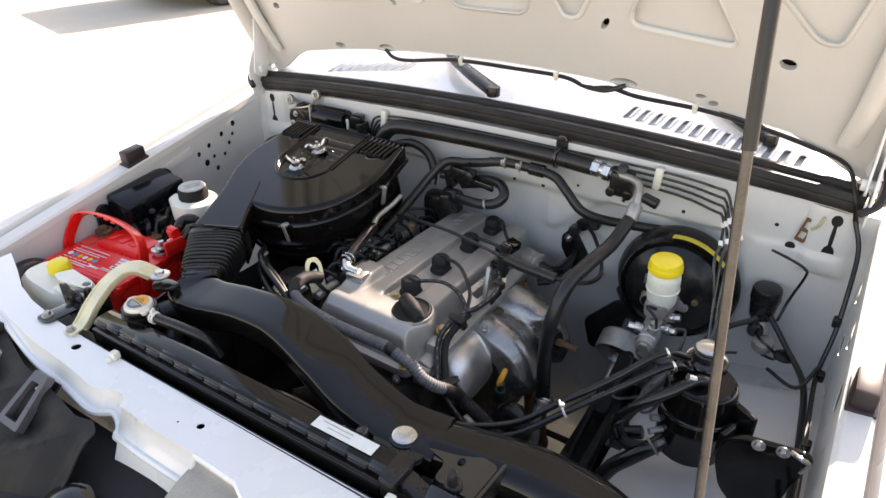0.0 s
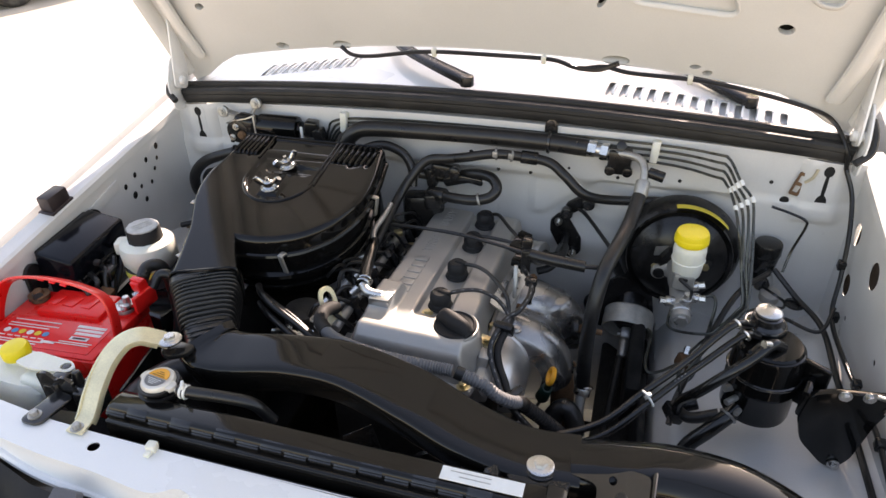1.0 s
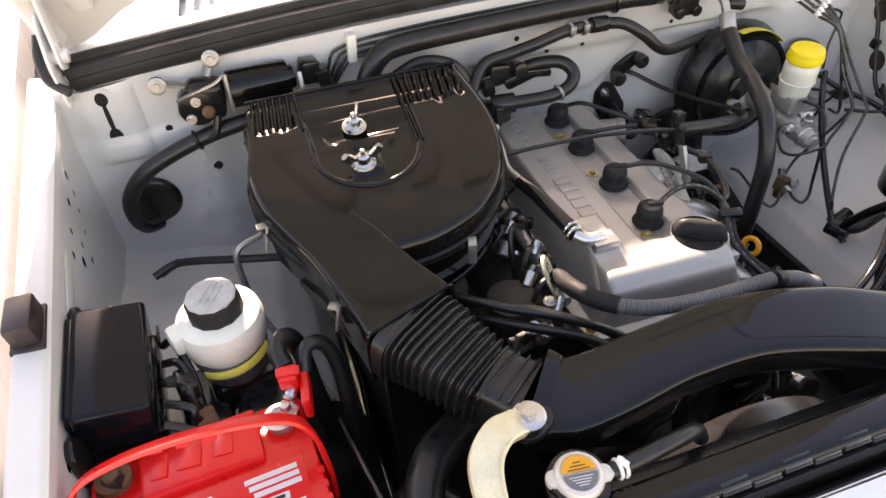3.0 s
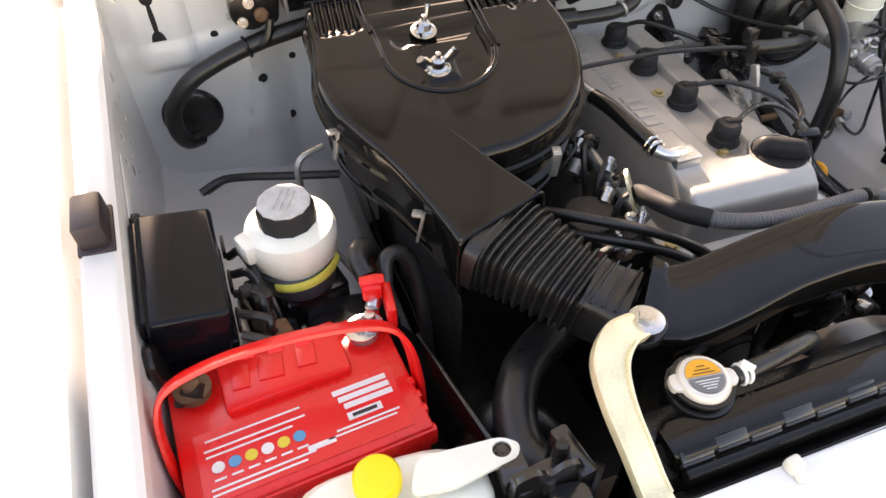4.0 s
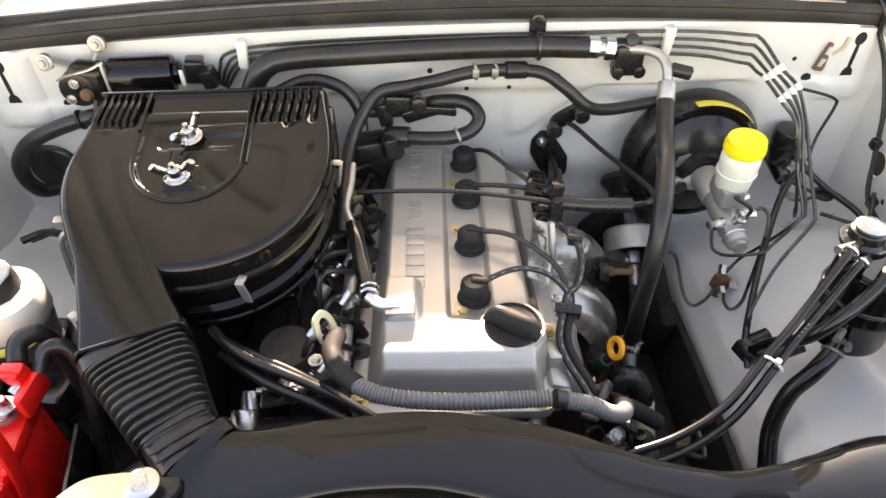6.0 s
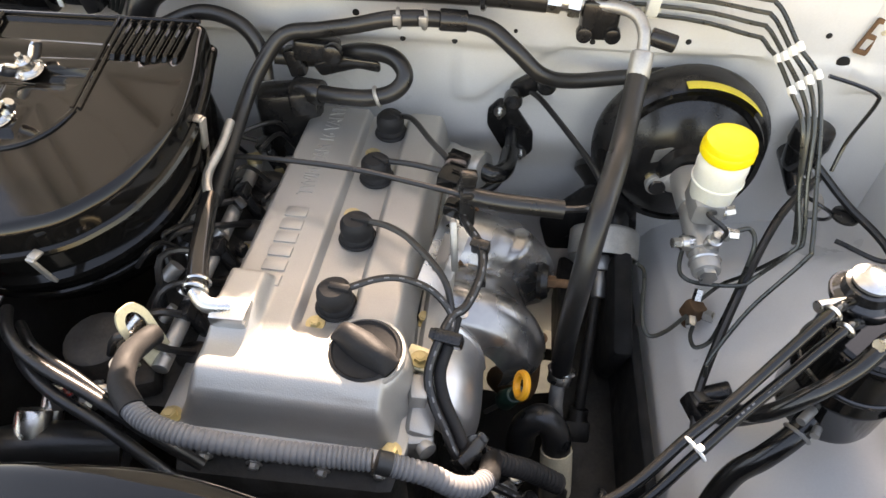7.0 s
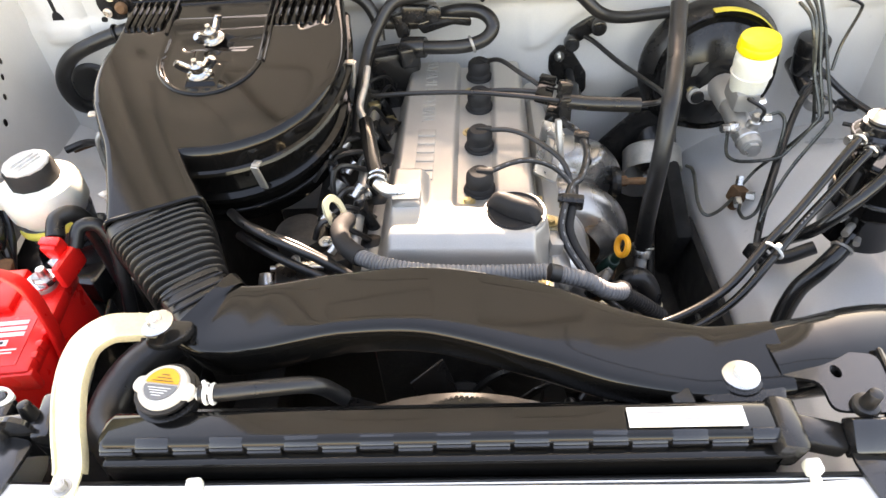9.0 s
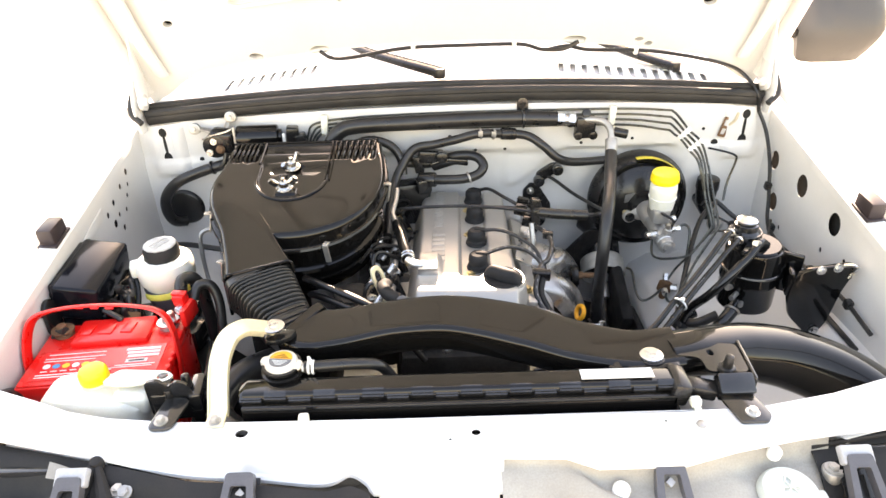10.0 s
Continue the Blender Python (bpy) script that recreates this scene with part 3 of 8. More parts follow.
for p in recess:
    mid = sum((Vector(q) for q in p), Vector((0, 0))) / len(p)
    part("recess_floor", plate([tuple(mid + (Vector(q) - mid) * 1.04) for q in p], -0.0135, -0.0115, 0, m=HOOD), HOODP, inner_panel)
    ln3 = [on_hood(x, s, 0.000) for x, s in p]
    ln3.append(ln3[0])
    part("pressed_edge", sweep(ln3, 0.0048, 0.0030, 8, caps=False), HOODP, inner_panel)
# the hood cavity's shade put into a dark sheet behind the punched holes
part("skin_shade", sheet(lambda u, v: on_hood(-0.70 + 1.40 * u, (1 - v) * (hood_low(-0.70 + 1.40 * u) + 0.004) + 1.03 * v, -0.030), 24, 10, 0.001), UNDER, truck, "dark sheet added for the shade inside the hood's cavity")
part("hood_skin", sheet(lambda u, v: on_hood((u - 0.5) * (1.44 + 0.10 * step((v - 0.05) / 0.32)), (1 - v) * (hood_low((u - 0.5) * 1.41) + 0.002) + 1.06 * v, -0.034 - 0.02 * math.sin(u * math.pi)), 30, 20, 0.001), PAINT, truck, "glossy white outer hood skin")
for s in (-1, 1):
    rim = spline([on_hood(s * 0.708, -0.10, 0.004), on_hood(s * 0.735, 0.12, 0.006), on_hood(s * 0.763, 0.32, 0.006), on_hood(s * 0.775, 0.60, 0.006), on_hood(s * 0.772, 0.85, 0.004), on_hood(s * 0.70, 1.03, 0.0)], 6)
    part("hood_edge", sweep(rim, 0.016, 0.020, 10), HOODP, truck)
    part("hood_rib", sweep(spline([on_hood(s * 0.655, -0.05, 0.004), on_hood(s * 0.675, 0.10, 0.012), on_hood(s * 0.705, 0.5, 0.012), on_hood(s * 0.68, 0.9, 0.004)], 6), 0.018, 0.010, 10), HOODP, truck)
part("hood_hem", sweep([on_hood(-0.70 + 1.40 * k / 40, hood_low(-0.70 + 1.40 * k / 40) + 0.002, -0.018) for k in range(41)], 0.004, 0.019, 10, up=HN), HOODP, truck)

# radiator support: top plate, rear lip, sloping nose
rear = [(-0.70, 0.115), (-0.62, 0.085), (-0.56, 0.060), (-0.497, 0.045), (-0.40, 0.034), (-0.32, 0.031), (0.0, 0.027), (0.28, 0.025), (0.40, 0.032), (0.50, 0.052), (0.592, 0.080), (0.66, 0.105), (0.70, 0.115)]
front_edge = [(0.70, 0.035), (0.62, 0.012), (0.546, -0.004), (0.42, -0.018), (0.33, -0.036), (0.260, -0.056), (0.155, -0.056), (0.135, -0.046), (0.118, -0.038), (0.036, -0.035)]
# the middle and the battery side roll down into a lower edge with a rounded bite
low_edge = [V(0.036, -0.056, 0.855), V(-0.062, -0.056, 0.855)] + spline([(-0.128, -0.053, 0.855), (-0.137, -0.040, 0.858), (-0.161, -0.031, 0.866), (-0.194, -0.046, 0.866), (-0.278, -0.037, 0.868), (-0.375, -0.030, 0.872), (-0.476, -0.012, 0.885), (-0.56, 0.003, 0.893)], 5)
fold_edge = []
for p in low_edge:
    drop = 0.900 - p.z
    fold_edge.append(V(p.x + 0.05 * drop, p.y + 0.40 * drop, 0.900))
side_edge = [(-0.641, 0.022), (-0.70, 0.038)]
sup_holes = [oval(-0.306, 0.010, 0.0085, 0.0075), oval(0.005, 0.0, 0.0060, 0.0055), oval(-0.029, -0.011, 0.002), oval(0.257, 0.010, 0.0022)]
support_bm = panel(rear + front_edge + [(p.x, p.y) for p in fold_edge] + side_edge, sup_holes, -0.0016, Z_AT(0.900))
support = part("radiator_support", support_bm, PAINT, truck, "white painted radiator support panel", sharp=30)
part("support_plug", lathe([(0, 0), (0.0068, 0), (0.0062, 0.003), (0.003, 0.0045), (0, 0.0045)], (0.301, 0.001, 0.900), (0, 0, 1), 20), GREYM, support, "grey push rivet")
skirt_n = len(low_edge) - 1


def skirt_at(u, v):
    i = min(int(round(u * skirt_n)), skirt_n)
    a, b = fold_edge[i], low_edge[i]
    return (a.x + (b.x - a.x) * v, a.y + (b.y - a.y) * v ** 1.6, a.z - 0.0008 + (b.z - a.z) * v ** 0.9)


part("support_skirt", sheet(skirt_at, skirt_n, 6, 0.0015), PAINT, truck, "white rolled front edge of the support", sharp=70)
edge = [V(x, y, 0.898) for x, y in front_edge] + [p + V(0, 0, 0.003) for p in low_edge] + [V(x, y, 0.898) for x, y in side_edge]
roll = [p + V(0, 0, -0.004) for p in edge]
part("support_roll", sweep(roll, 0.006, 0.006, 8), PAINT, truck)
nose = sheet(lambda u, v: (-0.122 + 0.154 * u, -0.054 - 0.030 * v + 0.008 * math.sin(math.pi * u) * v, 0.854 - 0.065 * v), 10, 8, 0.0015)
part("support_nose", nose, PAINT, truck, "white sloping middle of the support", sharp=60)
DIRTY = mat("dusty_bare_panel", (0.36, 0.34, 0.30), 0.6, var=0.22, scale=14, bump=0.1, dust=0.6, dust_color=(0.30, 0.25, 0.20))


def brace_at(u, v):
    x = 0.034 + 0.43 * u
    y0 = float(np.interp(x, [0.034, 0.118, 0.155, 0.26, 0.33, 0.42, 0.48], [-0.033, -0.036, -0.054, -0.054, -0.034, -0.016, -0.008]))
    fold = 0.012 * step((x - 0.10 - 0.25 * v) / 0.03) + 0.010 * step((x - 0.30 - 0.1 * v) / 0.04)
    return (x, y0 - 0.125 * v, 0.893 - 0.012 * step(v / 0.06) - 0.07 * v * v - fold * step(v / 0.15))


part("lower_brace", sheet(brace_at, 70, 24, 0.0015), DIRTY, truck, "dusty pale metal brace under the support", sharp=50)
part("brace_stud", lathe([(0, 0), (0.011, 0), (0.011, 0.010), (0.008, 0.014), (0, 0.014)], (0.180, -0.075, 0.866), (0, -0.2, 1), 20), WHITEP, truck)
part("brace_stud", lathe([(0, 0), (0.009, 0), (0.009, 0.010), (0.006, 0.014), (0, 0.014)], (0.385, -0.032, 0.876), (0, -0.2, 1), 20), WHITEP, truck)
part("support_lip", sheet(lambda u, v: (-0.52 + 0.94 * u, 0.0315 + 0.004 * v, 0.897 - 0.05 * v), 20, 3, 0.0015), PAINT, truck)
part("core_wall", box((0, -0.012, 0.66), (1.30, 0.012, 0.42), bev=0.002), DARKM, truck)
for s in (-1, 1):
    part("support_post", box((s * 0.56, 0.02, 0.66), (0.16, 0.03, 0.44), (0, 0, s * 14), 0.006), PAINT, truck)

# cab, bed and wheels, behind the hood
part("windshield", sheet(lambda u, v: ((u - 0.5) * (1.40 - 0.38 * v), 1.19 + 0.58 * v - 0.06 * math.sin(math.pi * u) * -1 * -1 + 0.06, 1.145 + 0.50 * v), 16, 10, 0.005), GLASS, truck, "clear windshield glass")
for s in (-1, 1):
    part("pillar", sweep(spline([(s * 0.735, 1.20, 1.12), (s * 0.63, 1.50, 1.38), (s * 0.53, 1.80, 1.655)], 5), 0.035, 0.03, 8), PAINT, truck)
    part("door", join(box((s * 0.845, 1.75, 0.75), (0.07, 1.16, 0.66), (0, 0, 0), 0.02), box((s * 0.67, 2.33, 1.38), (0.05, 0.10, 0.60), (0, s * -24, 0), 0.01)), PAINT, truck)
    part("side_glass", sheet(lambda u, v, s=s: (s * (0.80 - 0.24 * v), 1.32 + 0.30 * v + (0.98 - 0.30 * v) * u, 1.09 + 0.53 * v), 4, 4, 0.004), GLASS, truck)
    if s < 0:
        continue
    mirror = part("side_mirror", join(sweep(spline([(s * 1.185, 1.46, 0.985), (s * 1.185, 1.43, 1.07), (s * 1.185, 1.46, 1.16)], 6), [0.10, 0.135, 0.125], [0.03, 0.05, 0.04], 14, up=(0, 1, 0), square=1.6)), GREYB, truck, "dark grey door mirror")
    part("mirror_foot", join(plate(round_poly([(1.27, 1.04), (1.42, 1.04), (1.40, 1.18), (1.37, 1.18)], 0.01), -0.008, 0.008, 0.003, m=X_AT(s * 0.865)), sweep(spline([(s * 0.865, 1.38, 1.09), (s * 0.97, 1.40, 1.075), (s * 1.08, 1.44, 1.07)], 4), 0.022, 0.018, 8)), BLACK, mirror)
part("cab_roof", sheet(lambda u, v: ((u - 0.5) * 1.10, 1.82 + 0.80 * v, 1.655 + 0.03 * math.sin(math.pi * u) + 0.03 * math.sin(math.pi * v)), 12, 8, 0.02), PAINT, truck)
part("cab_back", box((0, 2.62, 1.02), (1.62, 0.03, 1.28), (-4, 0, 0), 0.01), PAINT, truck)
part("cab_floor", box((0, 1.8, 0.46), (1.60, 1.7, 0.05), bev=0.01), DARKM, truck)
part("dashboard", box((0, 1.42, 1.00), (1.42, 0.36, 0.26), (0, 0, 0), 0.05, 3), SEAT, truck)
part("bench_seat", join(box((0, 2.05, 0.72), (1.30, 0.50, 0.20), (0, 0, 0), 0.05, 3), box((0, 2.36, 1.05), (1.30, 0.16, 0.62), (-12, 0, 0), 0.05, 3)), SEAT, truck)
part("bed", join(box((0, 3.75, 0.62), (1.66, 2.1, 0.05), bev=0.01), box((0.82, 3.75, 0.85), (0.06, 2.1, 0.48), bev=0.02), box((-0.82, 3.75, 0.85), (0.06, 2.1, 0.48), bev=0.02), box((0, 4.78, 0.85), (1.66, 0.05, 0.48), bev=0.02), box((0, 2.72, 0.85), (1.66, 0.04, 0.48), bev=0.01)), PAINT, truck)
part("chassis", join(box((0.36, 2.3, 0.42), (0.09, 4.6, 0.14), bev=0.01), box((-0.36, 2.3, 0.42), (0.09, 4.6, 0.14), bev=0.01), box((0, 0.30, 0.36), (0.8, 0.12, 0.1), bev=0.01)), GREASE, truck, "dark greasy ladder chassis")
for wx, wy in ((-0.76, 0.46), (0.76, 0.46), (-0.76, 3.35), (0.76, 3.35)):
    tyre = part("wheel", lathe([(0.19, -0.08), (0.30, -0.10), (0.335, -0.085), (0.345, -0.04), (0.345, 0.04), (0.335, 0.085), (0.30, 0.10), (0.19, 0.08)], (wx, wy, 0.345), (1 if wx > 0 else -1, 0, 0), 40), TYRE, truck)
    part("rim", lathe([(0, 0.05), (0.05, 0.055), (0.06, 0.03), (0.15, 0.02), (0.185, 0.07), (0.195, 0.08), (0.195, -0.08), (0, -0.05)], (wx, wy, 0.345), (1 if wx > 0 else -1, 0, 0), 32), STEEL, tyre)

# ---- engine ----
engine = thing("engine", (0.02, 0.58, 0.30), "four-cylinder engine with a cast aluminium valve cover", "engine")
CT = pose(0.010, 0.573, 0.838, -2.0, 1.0, -1.2)      # the cover's own place and tilt


def cover_h(x, y):
    """Height of the valve cover over its flange; x across, y along."""
    front = step((y + 0.240) / 0.014) * 0.72 + step((y + 0.234) / 0.030) * 0.28
    back = step((0.256 - y) / 0.022)
    body = step((x + 0.116) / 0.030) * step((0.112 - x) / 0.020)
    h = 0.066 * body * front * back
    valley = step((x + 0.012) / 0.007) * step((0.050 - x) / 0.007) * step((y + 0.165) / 0.03) * step((0.262 - y) / 0.02)
    h -= 0.011 * valley
    right = step((x - 0.085) / 0.02) * step((y + 0.10) / 0.03)
    h -= 0.008 * right
    # raised block at the breather, and the filler's boss
    blk = step((x + 0.095) / 0.006) * step((-0.040 - x) / 0.014) * step((y + 0.185) / 0.05) * step((-0.085 - y) / 0.012)
    h += 0.016 * blk
    d = math.hypot(x - 0.070, y + 0.170)
    h += (0.062 - h) * (1 - step((d - 0.040) / 0.014)) if d < 0.055 and h < 0.062 else 0
    return h - 0.032


cov = sheet(lambda u, v: CT @ V(-0.124 + 0.243 * u, -0.246 + 0.510 * v, cover_h(-0.124 + 0.243 * u, -0.246 + 0.510 * v)), 96, 156)
cover = part("valve_cover", cov, ALU, engine, "matt cast aluminium valve cover with raised lettering", sharp=50)
part("cover_flange", plate(round_poly([(-0.132, -0.252), (0.121, -0.252), (0.121, 0.264), (-0.132, 0.264)], 0.02), -0.046, -0.030, 0.002, m=CT), ALU, cover)
for bx, by in ((-0.120, -0.232), (0.106, -0.240), (0.114, -0.075), (0.114, 0.09), (-0.126, 0.0), (-0.126, 0.15)):
    part("flange_bolt", hexhead(CT @ V(bx, by, -0.030), (0, 0, 1), 0.0075, 0.009), BRASS, cover, "yellow zinc flange bolt")
for by in (-0.137, 0.03, 0.15):
    part("cover_screw", hexhead(CT @ V(0.010, by, cover_h(0.010, by) + 0.0), (0, 0, 1), 0.006, 0.006, 1.7), BRASS, cover, "yellow zinc screw")
LET = CT @ Matrix(((0, -1, 0, -0.052), (1, 0, 0, 0), (0, 0, 1, 0), (0, 0, 0, 1)))
for k in range(6):
    part("raised_mark", moved(box((0, 0, 0), (0.0160, 0.026, 0.003), bev=0.001), LET @ pose(-0.094 + k * 0.0215, 0, 0.0345)), ALU, cover)
part("lettering", words("TWIN CAM 16 VALVE", 0.0200, 0.0012, LET @ pose(0.140, 0, 0.0342) @ Matrix.Diagonal((1, 1.4, 1, 1))), ALU, cover, "raised cast letters")
def printed(name, pts, r, parent, gap=0.016, side=(0.3, -0.5, 0.8), seg=9, label=""):
    """A rubber lead with a row of short white print dashes along it."""
    ln = spline(pts, 7)
    lead = part(name, sweep(ln, r, seg=seg), RUBBER, parent, label)
    run, marks, up = 0.0, [], V(*side).normalized()
    for a, b in zip(ln, ln[1:]):
        a, b = V(*a), V(*b)
        run += (b - a).length
        if run > gap:
            run = 0.0
            d = (b - a).normalized()
            n = (up - d * up.dot(d)).normalized()
            w = d.cross(n)
            m = Matrix((d, w, n)).transposed().to_4x4()
            m.translation = (a + b) / 2 + n * (r - 0.0002)
            marks.append(moved(box((0, 0, 0), (gap * 0.40, r * 0.36, 0.0005), bev=0.0), m))
    if marks:
        part("print", join(*marks), GREYP, lead, "worn white print")
    return lead


JOINT = V(0.157, 0.458, 0.870)
RUNS = (((0.078, 0.476, 0.899), (0.105, 0.479, 0.899), (0.135, 0.475, 0.888)), ((0.078, 0.551, 0.899), (0.107, 0.531, 0.899), (0.145, 0.492, 0.889)),
        ((0.085, 0.665, 0.893), (0.120, 0.655, 0.895), (0.140, 0.644, 0.897)), ((0.075, 0.748, 0.898), (0.104, 0.708, 0.897), (0.133, 0.672, 0.892)))
for k, by in enumerate((-0.111, -0.009, 0.101, 0.198)):
    p = CT @ V(0.026, by, cover_h(0.026, by))
    boot = part("plug_boot", lathe([(0, 0.0), (0.0192, 0.0), (0.0202, 0.004), (0.0200, 0.009), (0.0180, 0.012), (0.0188, 0.020), (0.0180, 0.028), (0.0135, 0.033), (0.006, 0.034), (0, 0.034)], p, (0, 0, 1), 24), MATT, engine, "black rubber spark plug boot")
    part("boot_collar", ring_of(p + V(0, 0, 0.003), (0, 0, 1), 0.0198, 0.0028, 22, 6), MATT, boot)
    part("boot_fold", box(p + V(0.007, 0, 0.033), (0.024, 0.009, 0.008), (0, 0, -8 if k < 2 else -30), 0.003), MATT, boot)
    tip = p + V(0.012, 0, 0.031)
    if k < 2:
        printed("plug_wire", [tip, *RUNS[k], JOINT, JOINT + V(-0.002, -0.025, -0.008)], 0.0038, engine, 0.014 if k == 0 else 9.0)
    else:
        printed("plug_wire", [tip, *RUNS[k], V(*RUNS[k][-1]) + V(0.004, -0.03, -0.006)], 0.0038, engine, 9.0)
oil = thing("oil_filler_cap", CT @ V(0.070, -0.170, 0.034), "black plastic oil filler cap screwed into the valve cover", "cap")
oc = CT @ V(0.070, -0.170, 0.027)
part("cap_disc", lathe([(0, 0), (0.034, 0), (0.0355, 0.004), (0.0355, 0.009), (0.033, 0.012), (0.031, 0.010), (0.012, 0.008), (0, 0.008)], oc, (0, -0.04, 1), 40), MATT, oil)
GRIP = Matrix.Translation(oc + V(0, 0, 0.006)) @ Matrix.Rotation(radians(-32), 4, "Z")
part("grip_bar", moved(sheet(lambda u, v: (0.036 * (2 * u - 1), (0.0135 - 0.004 * abs(2 * u - 1)) * math.cos(math.pi * (1 - v)) * (1.15 - 0.3 * math.sin(math.pi * v)), 0.021 * math.sin(math.pi * v) ** 0.55 * (1 - (2 * u - 1) ** 6 * 0.75) + 0.004), 18, 16), GRIP), MATT, oil)
part("filler_boss", lathe([(0.0365, -0.012), (0.041, -0.012), (0.041, 0.006), (0.040, 0.008), (0.0375, 0.008), (0.0365, 0.006)], oc, (0, -0.04, 1), 36), ALU, cover)

# head, block, front cover, manifold and shields
part("cylinder_head", box((0.015, 0.575, 0.765), (0.20, 0.47, 0.11), (0, 0, 0), 0.008), GREASE, engine)
part("engine_block", box((0.0, 0.58, 0.55), (0.26, 0.46, 0.36), bev=0.02), GREASE, engine, "dark oily engine block")
part("front_housing", box((0.0, 0.33, 0.58), (0.24, 0.06, 0.40), bev=0.02), GREASE, engine)
part("oil_pan", box((0.0, 0.58, 0.34), (0.22, 0.40, 0.12), bev=0.03), GREASE, engine)
part("timing_cover", box((0.015, 0.340, 0.745), (0.20, 0.03, 0.14), (-4, 0, 0), 0.008), GREASE, engine)
for bx, bz in ((-0.08, 0.79), (-0.03, 0.78), (0.04, 0.78), (0.10, 0.79), (-0.08, 0.71), (0.1, 0.71)):
    part("front_bolt", hexhead((bx, 0.319, bz), (0, -1, 0), 0.006), GREYM, engine)
part("fan_pulley", lathe([(0, 0), (0.05, 0), (0.055, 0.006), (0.048, 0.014), (0.055, 0.022), (0.05, 0.028), (0, 0.028)], (0.0, 0.30, 0.60), (0, -1, 0), 28), GREASE, engine)
fan = part("fan_hub", lathe([(0, 0), (0.05, 0), (0.052, 0.03), (0.03, 0.05), (0, 0.05)], (0.0, 0.27, 0.60), (0, -1, 0), 24), GREASE, engine)
for k in range(7):
    a = 2 * math.pi * k / 7
    blade = box((0.11, 0, 0), (0.13, 0.003, 0.05), (35, 0, 0), 0.001)
    part("fan_blade", moved(blade, Matrix.Translation((0, 0.235, 0.60)) @ Matrix.Rotation(a, 4, "Y")), BLACK, fan)


def hood_shield(u, v):
    """A smooth domed shield over the front exhaust port; u along the truck, v over the dome."""
    y = 0.392 + 0.112 * u
    a = radians(160 - 165 * v)
    end = math.sqrt(max(0.0, 1 - (1 - u) ** 4.5)) * (1 - 0.10 * u)
    r = 0.016 + 0.052 * end
    return (0.142 + r * math.cos(a) * 0.80 + 0.012 * (1 - v), y - 0.010 * math.cos(a) * end, 0.742 + r * math.sin(a) * 0.98 - 0.03 * v)


shield_front = part("heat_shield", sheet(hood_shield, 36, 36, 0.0015), SHIELD, engine, "bright curved exhaust heat shield", sharp=60)
part("shield_seam", sweep(spline([hood_shield(1.0, v) for v in (0.05, 0.25, 0.5, 0.75, 0.95)], 6), 0.004, 0.003, 8), SHIELD, shield_front)
part("shield_hole", lathe([(0, 0), (0.0035, 0), (0.0035, 0.0008), (0, 0.0008)], V(*hood_shield(0.45, 0.33)) + V(-0.0003, 0, 0.0016), (-0.4, -0.1, 1), 14), INK, shield_front)


def shield_at(u, v):
    """The smooth pressed cover over the manifold: two swellings with a crease between, rolling down to the outside."""
    y = 0.500 + 0.218 * u
    a = radians(-10 + 118 * v)
    swell = math.cos(2 * math.pi * (u - 0.22) * 1.9)
    R = 0.110 + 0.013 * swell - 0.010 * math.exp(-((u - 0.50 - 0.12 * v) / 0.035) ** 2)
    R -= 0.022 * step((0.06 - u) / 0.06) + 0.022 * step((u - 0.94) / 0.06)
    R += 0.010 * step((v - 0.42) / 0.06) * step((u - 0.55) / 0.10) + 0.002 * noise.noise(V(u * 5, v * 5, 1.7))
    return (0.132 + R * math.sin(a) * 1.12, y + 0.012 * math.sin(a) * (u - 0.5), 0.698 + R * math.cos(a) * 0.88)


shield = part("manifold_shield", sheet(shield_at, 60, 44, 0.0015), GREYS, engine, "creased steel exhaust manifold shield", sharp=40)
for q, a in ((V(*shield_at(0.10, 0.20)), STEEL), (V(*shield_at(0.5, 0.16)), RUST), (V(*shield_at(0.92, 0.2)), RUST), (V(*shield_at(0.30, 0.86)), RUST)):
    part("shield_bolt", hexhead(q, (0.2, 0, 1), 0.006, 0.006), a, shield)
part("exhaust_pipe", tube([(0.21, 0.60, 0.70), (0.245, 0.59, 0.64), (0.25, 0.60, 0.50), (0.22, 0.70, 0.36)], 0.024, 14), RUST, engine, "rusty exhaust downpipe")
oxy = V(0.268, 0.632, 0.730)
part("outlet_ring", lathe([(0.010, 0), (0.024, 0), (0.026, 0.006), (0.022, 0.014), (0.010, 0.014)], oxy + V(-0.012, 0, 0), (1, -0.1, 0.1), 24), BLACK, engine)
part("oxygen_sensor", join(cyl(oxy + V(-0.01, 0, 0), oxy + V(0.045, -0.004, 0.002), 0.006, bev=0.001), cyl(oxy + V(0.0, 0, 0), oxy + V(0.012, 0, 0), 0.009, seg=6)), RUST, engine)
part("loom_plug", box((-0.134, 0.704, 0.85), (0.020, 0.016, 0.012), (0, 0, 20), 0.003), BRASS, engine)
part("head_side", box((0.128, 0.57, 0.79), (0.03, 0.44, 0.06), (0, 20, 0), 0.008), ALU, engine)
part("rear_plug", join(cyl((0.120, 0.775, 0.810), (0.160, 0.755, 0.815), 0.024, bev=0.003), cyl((0.158, 0.756, 0.815), (0.172, 0.749, 0.817), 0.026, bev=0.004)), GREYM, engine, "bare metal end of the rear housing")
part("rear_hose", tube([(0.165, 0.753, 0.816), (0.185, 0.752, 0.808), (0.200, 0.775, 0.800), (0.206, 0.815, 0.800)], 0.013, 12), HOSE, engine)
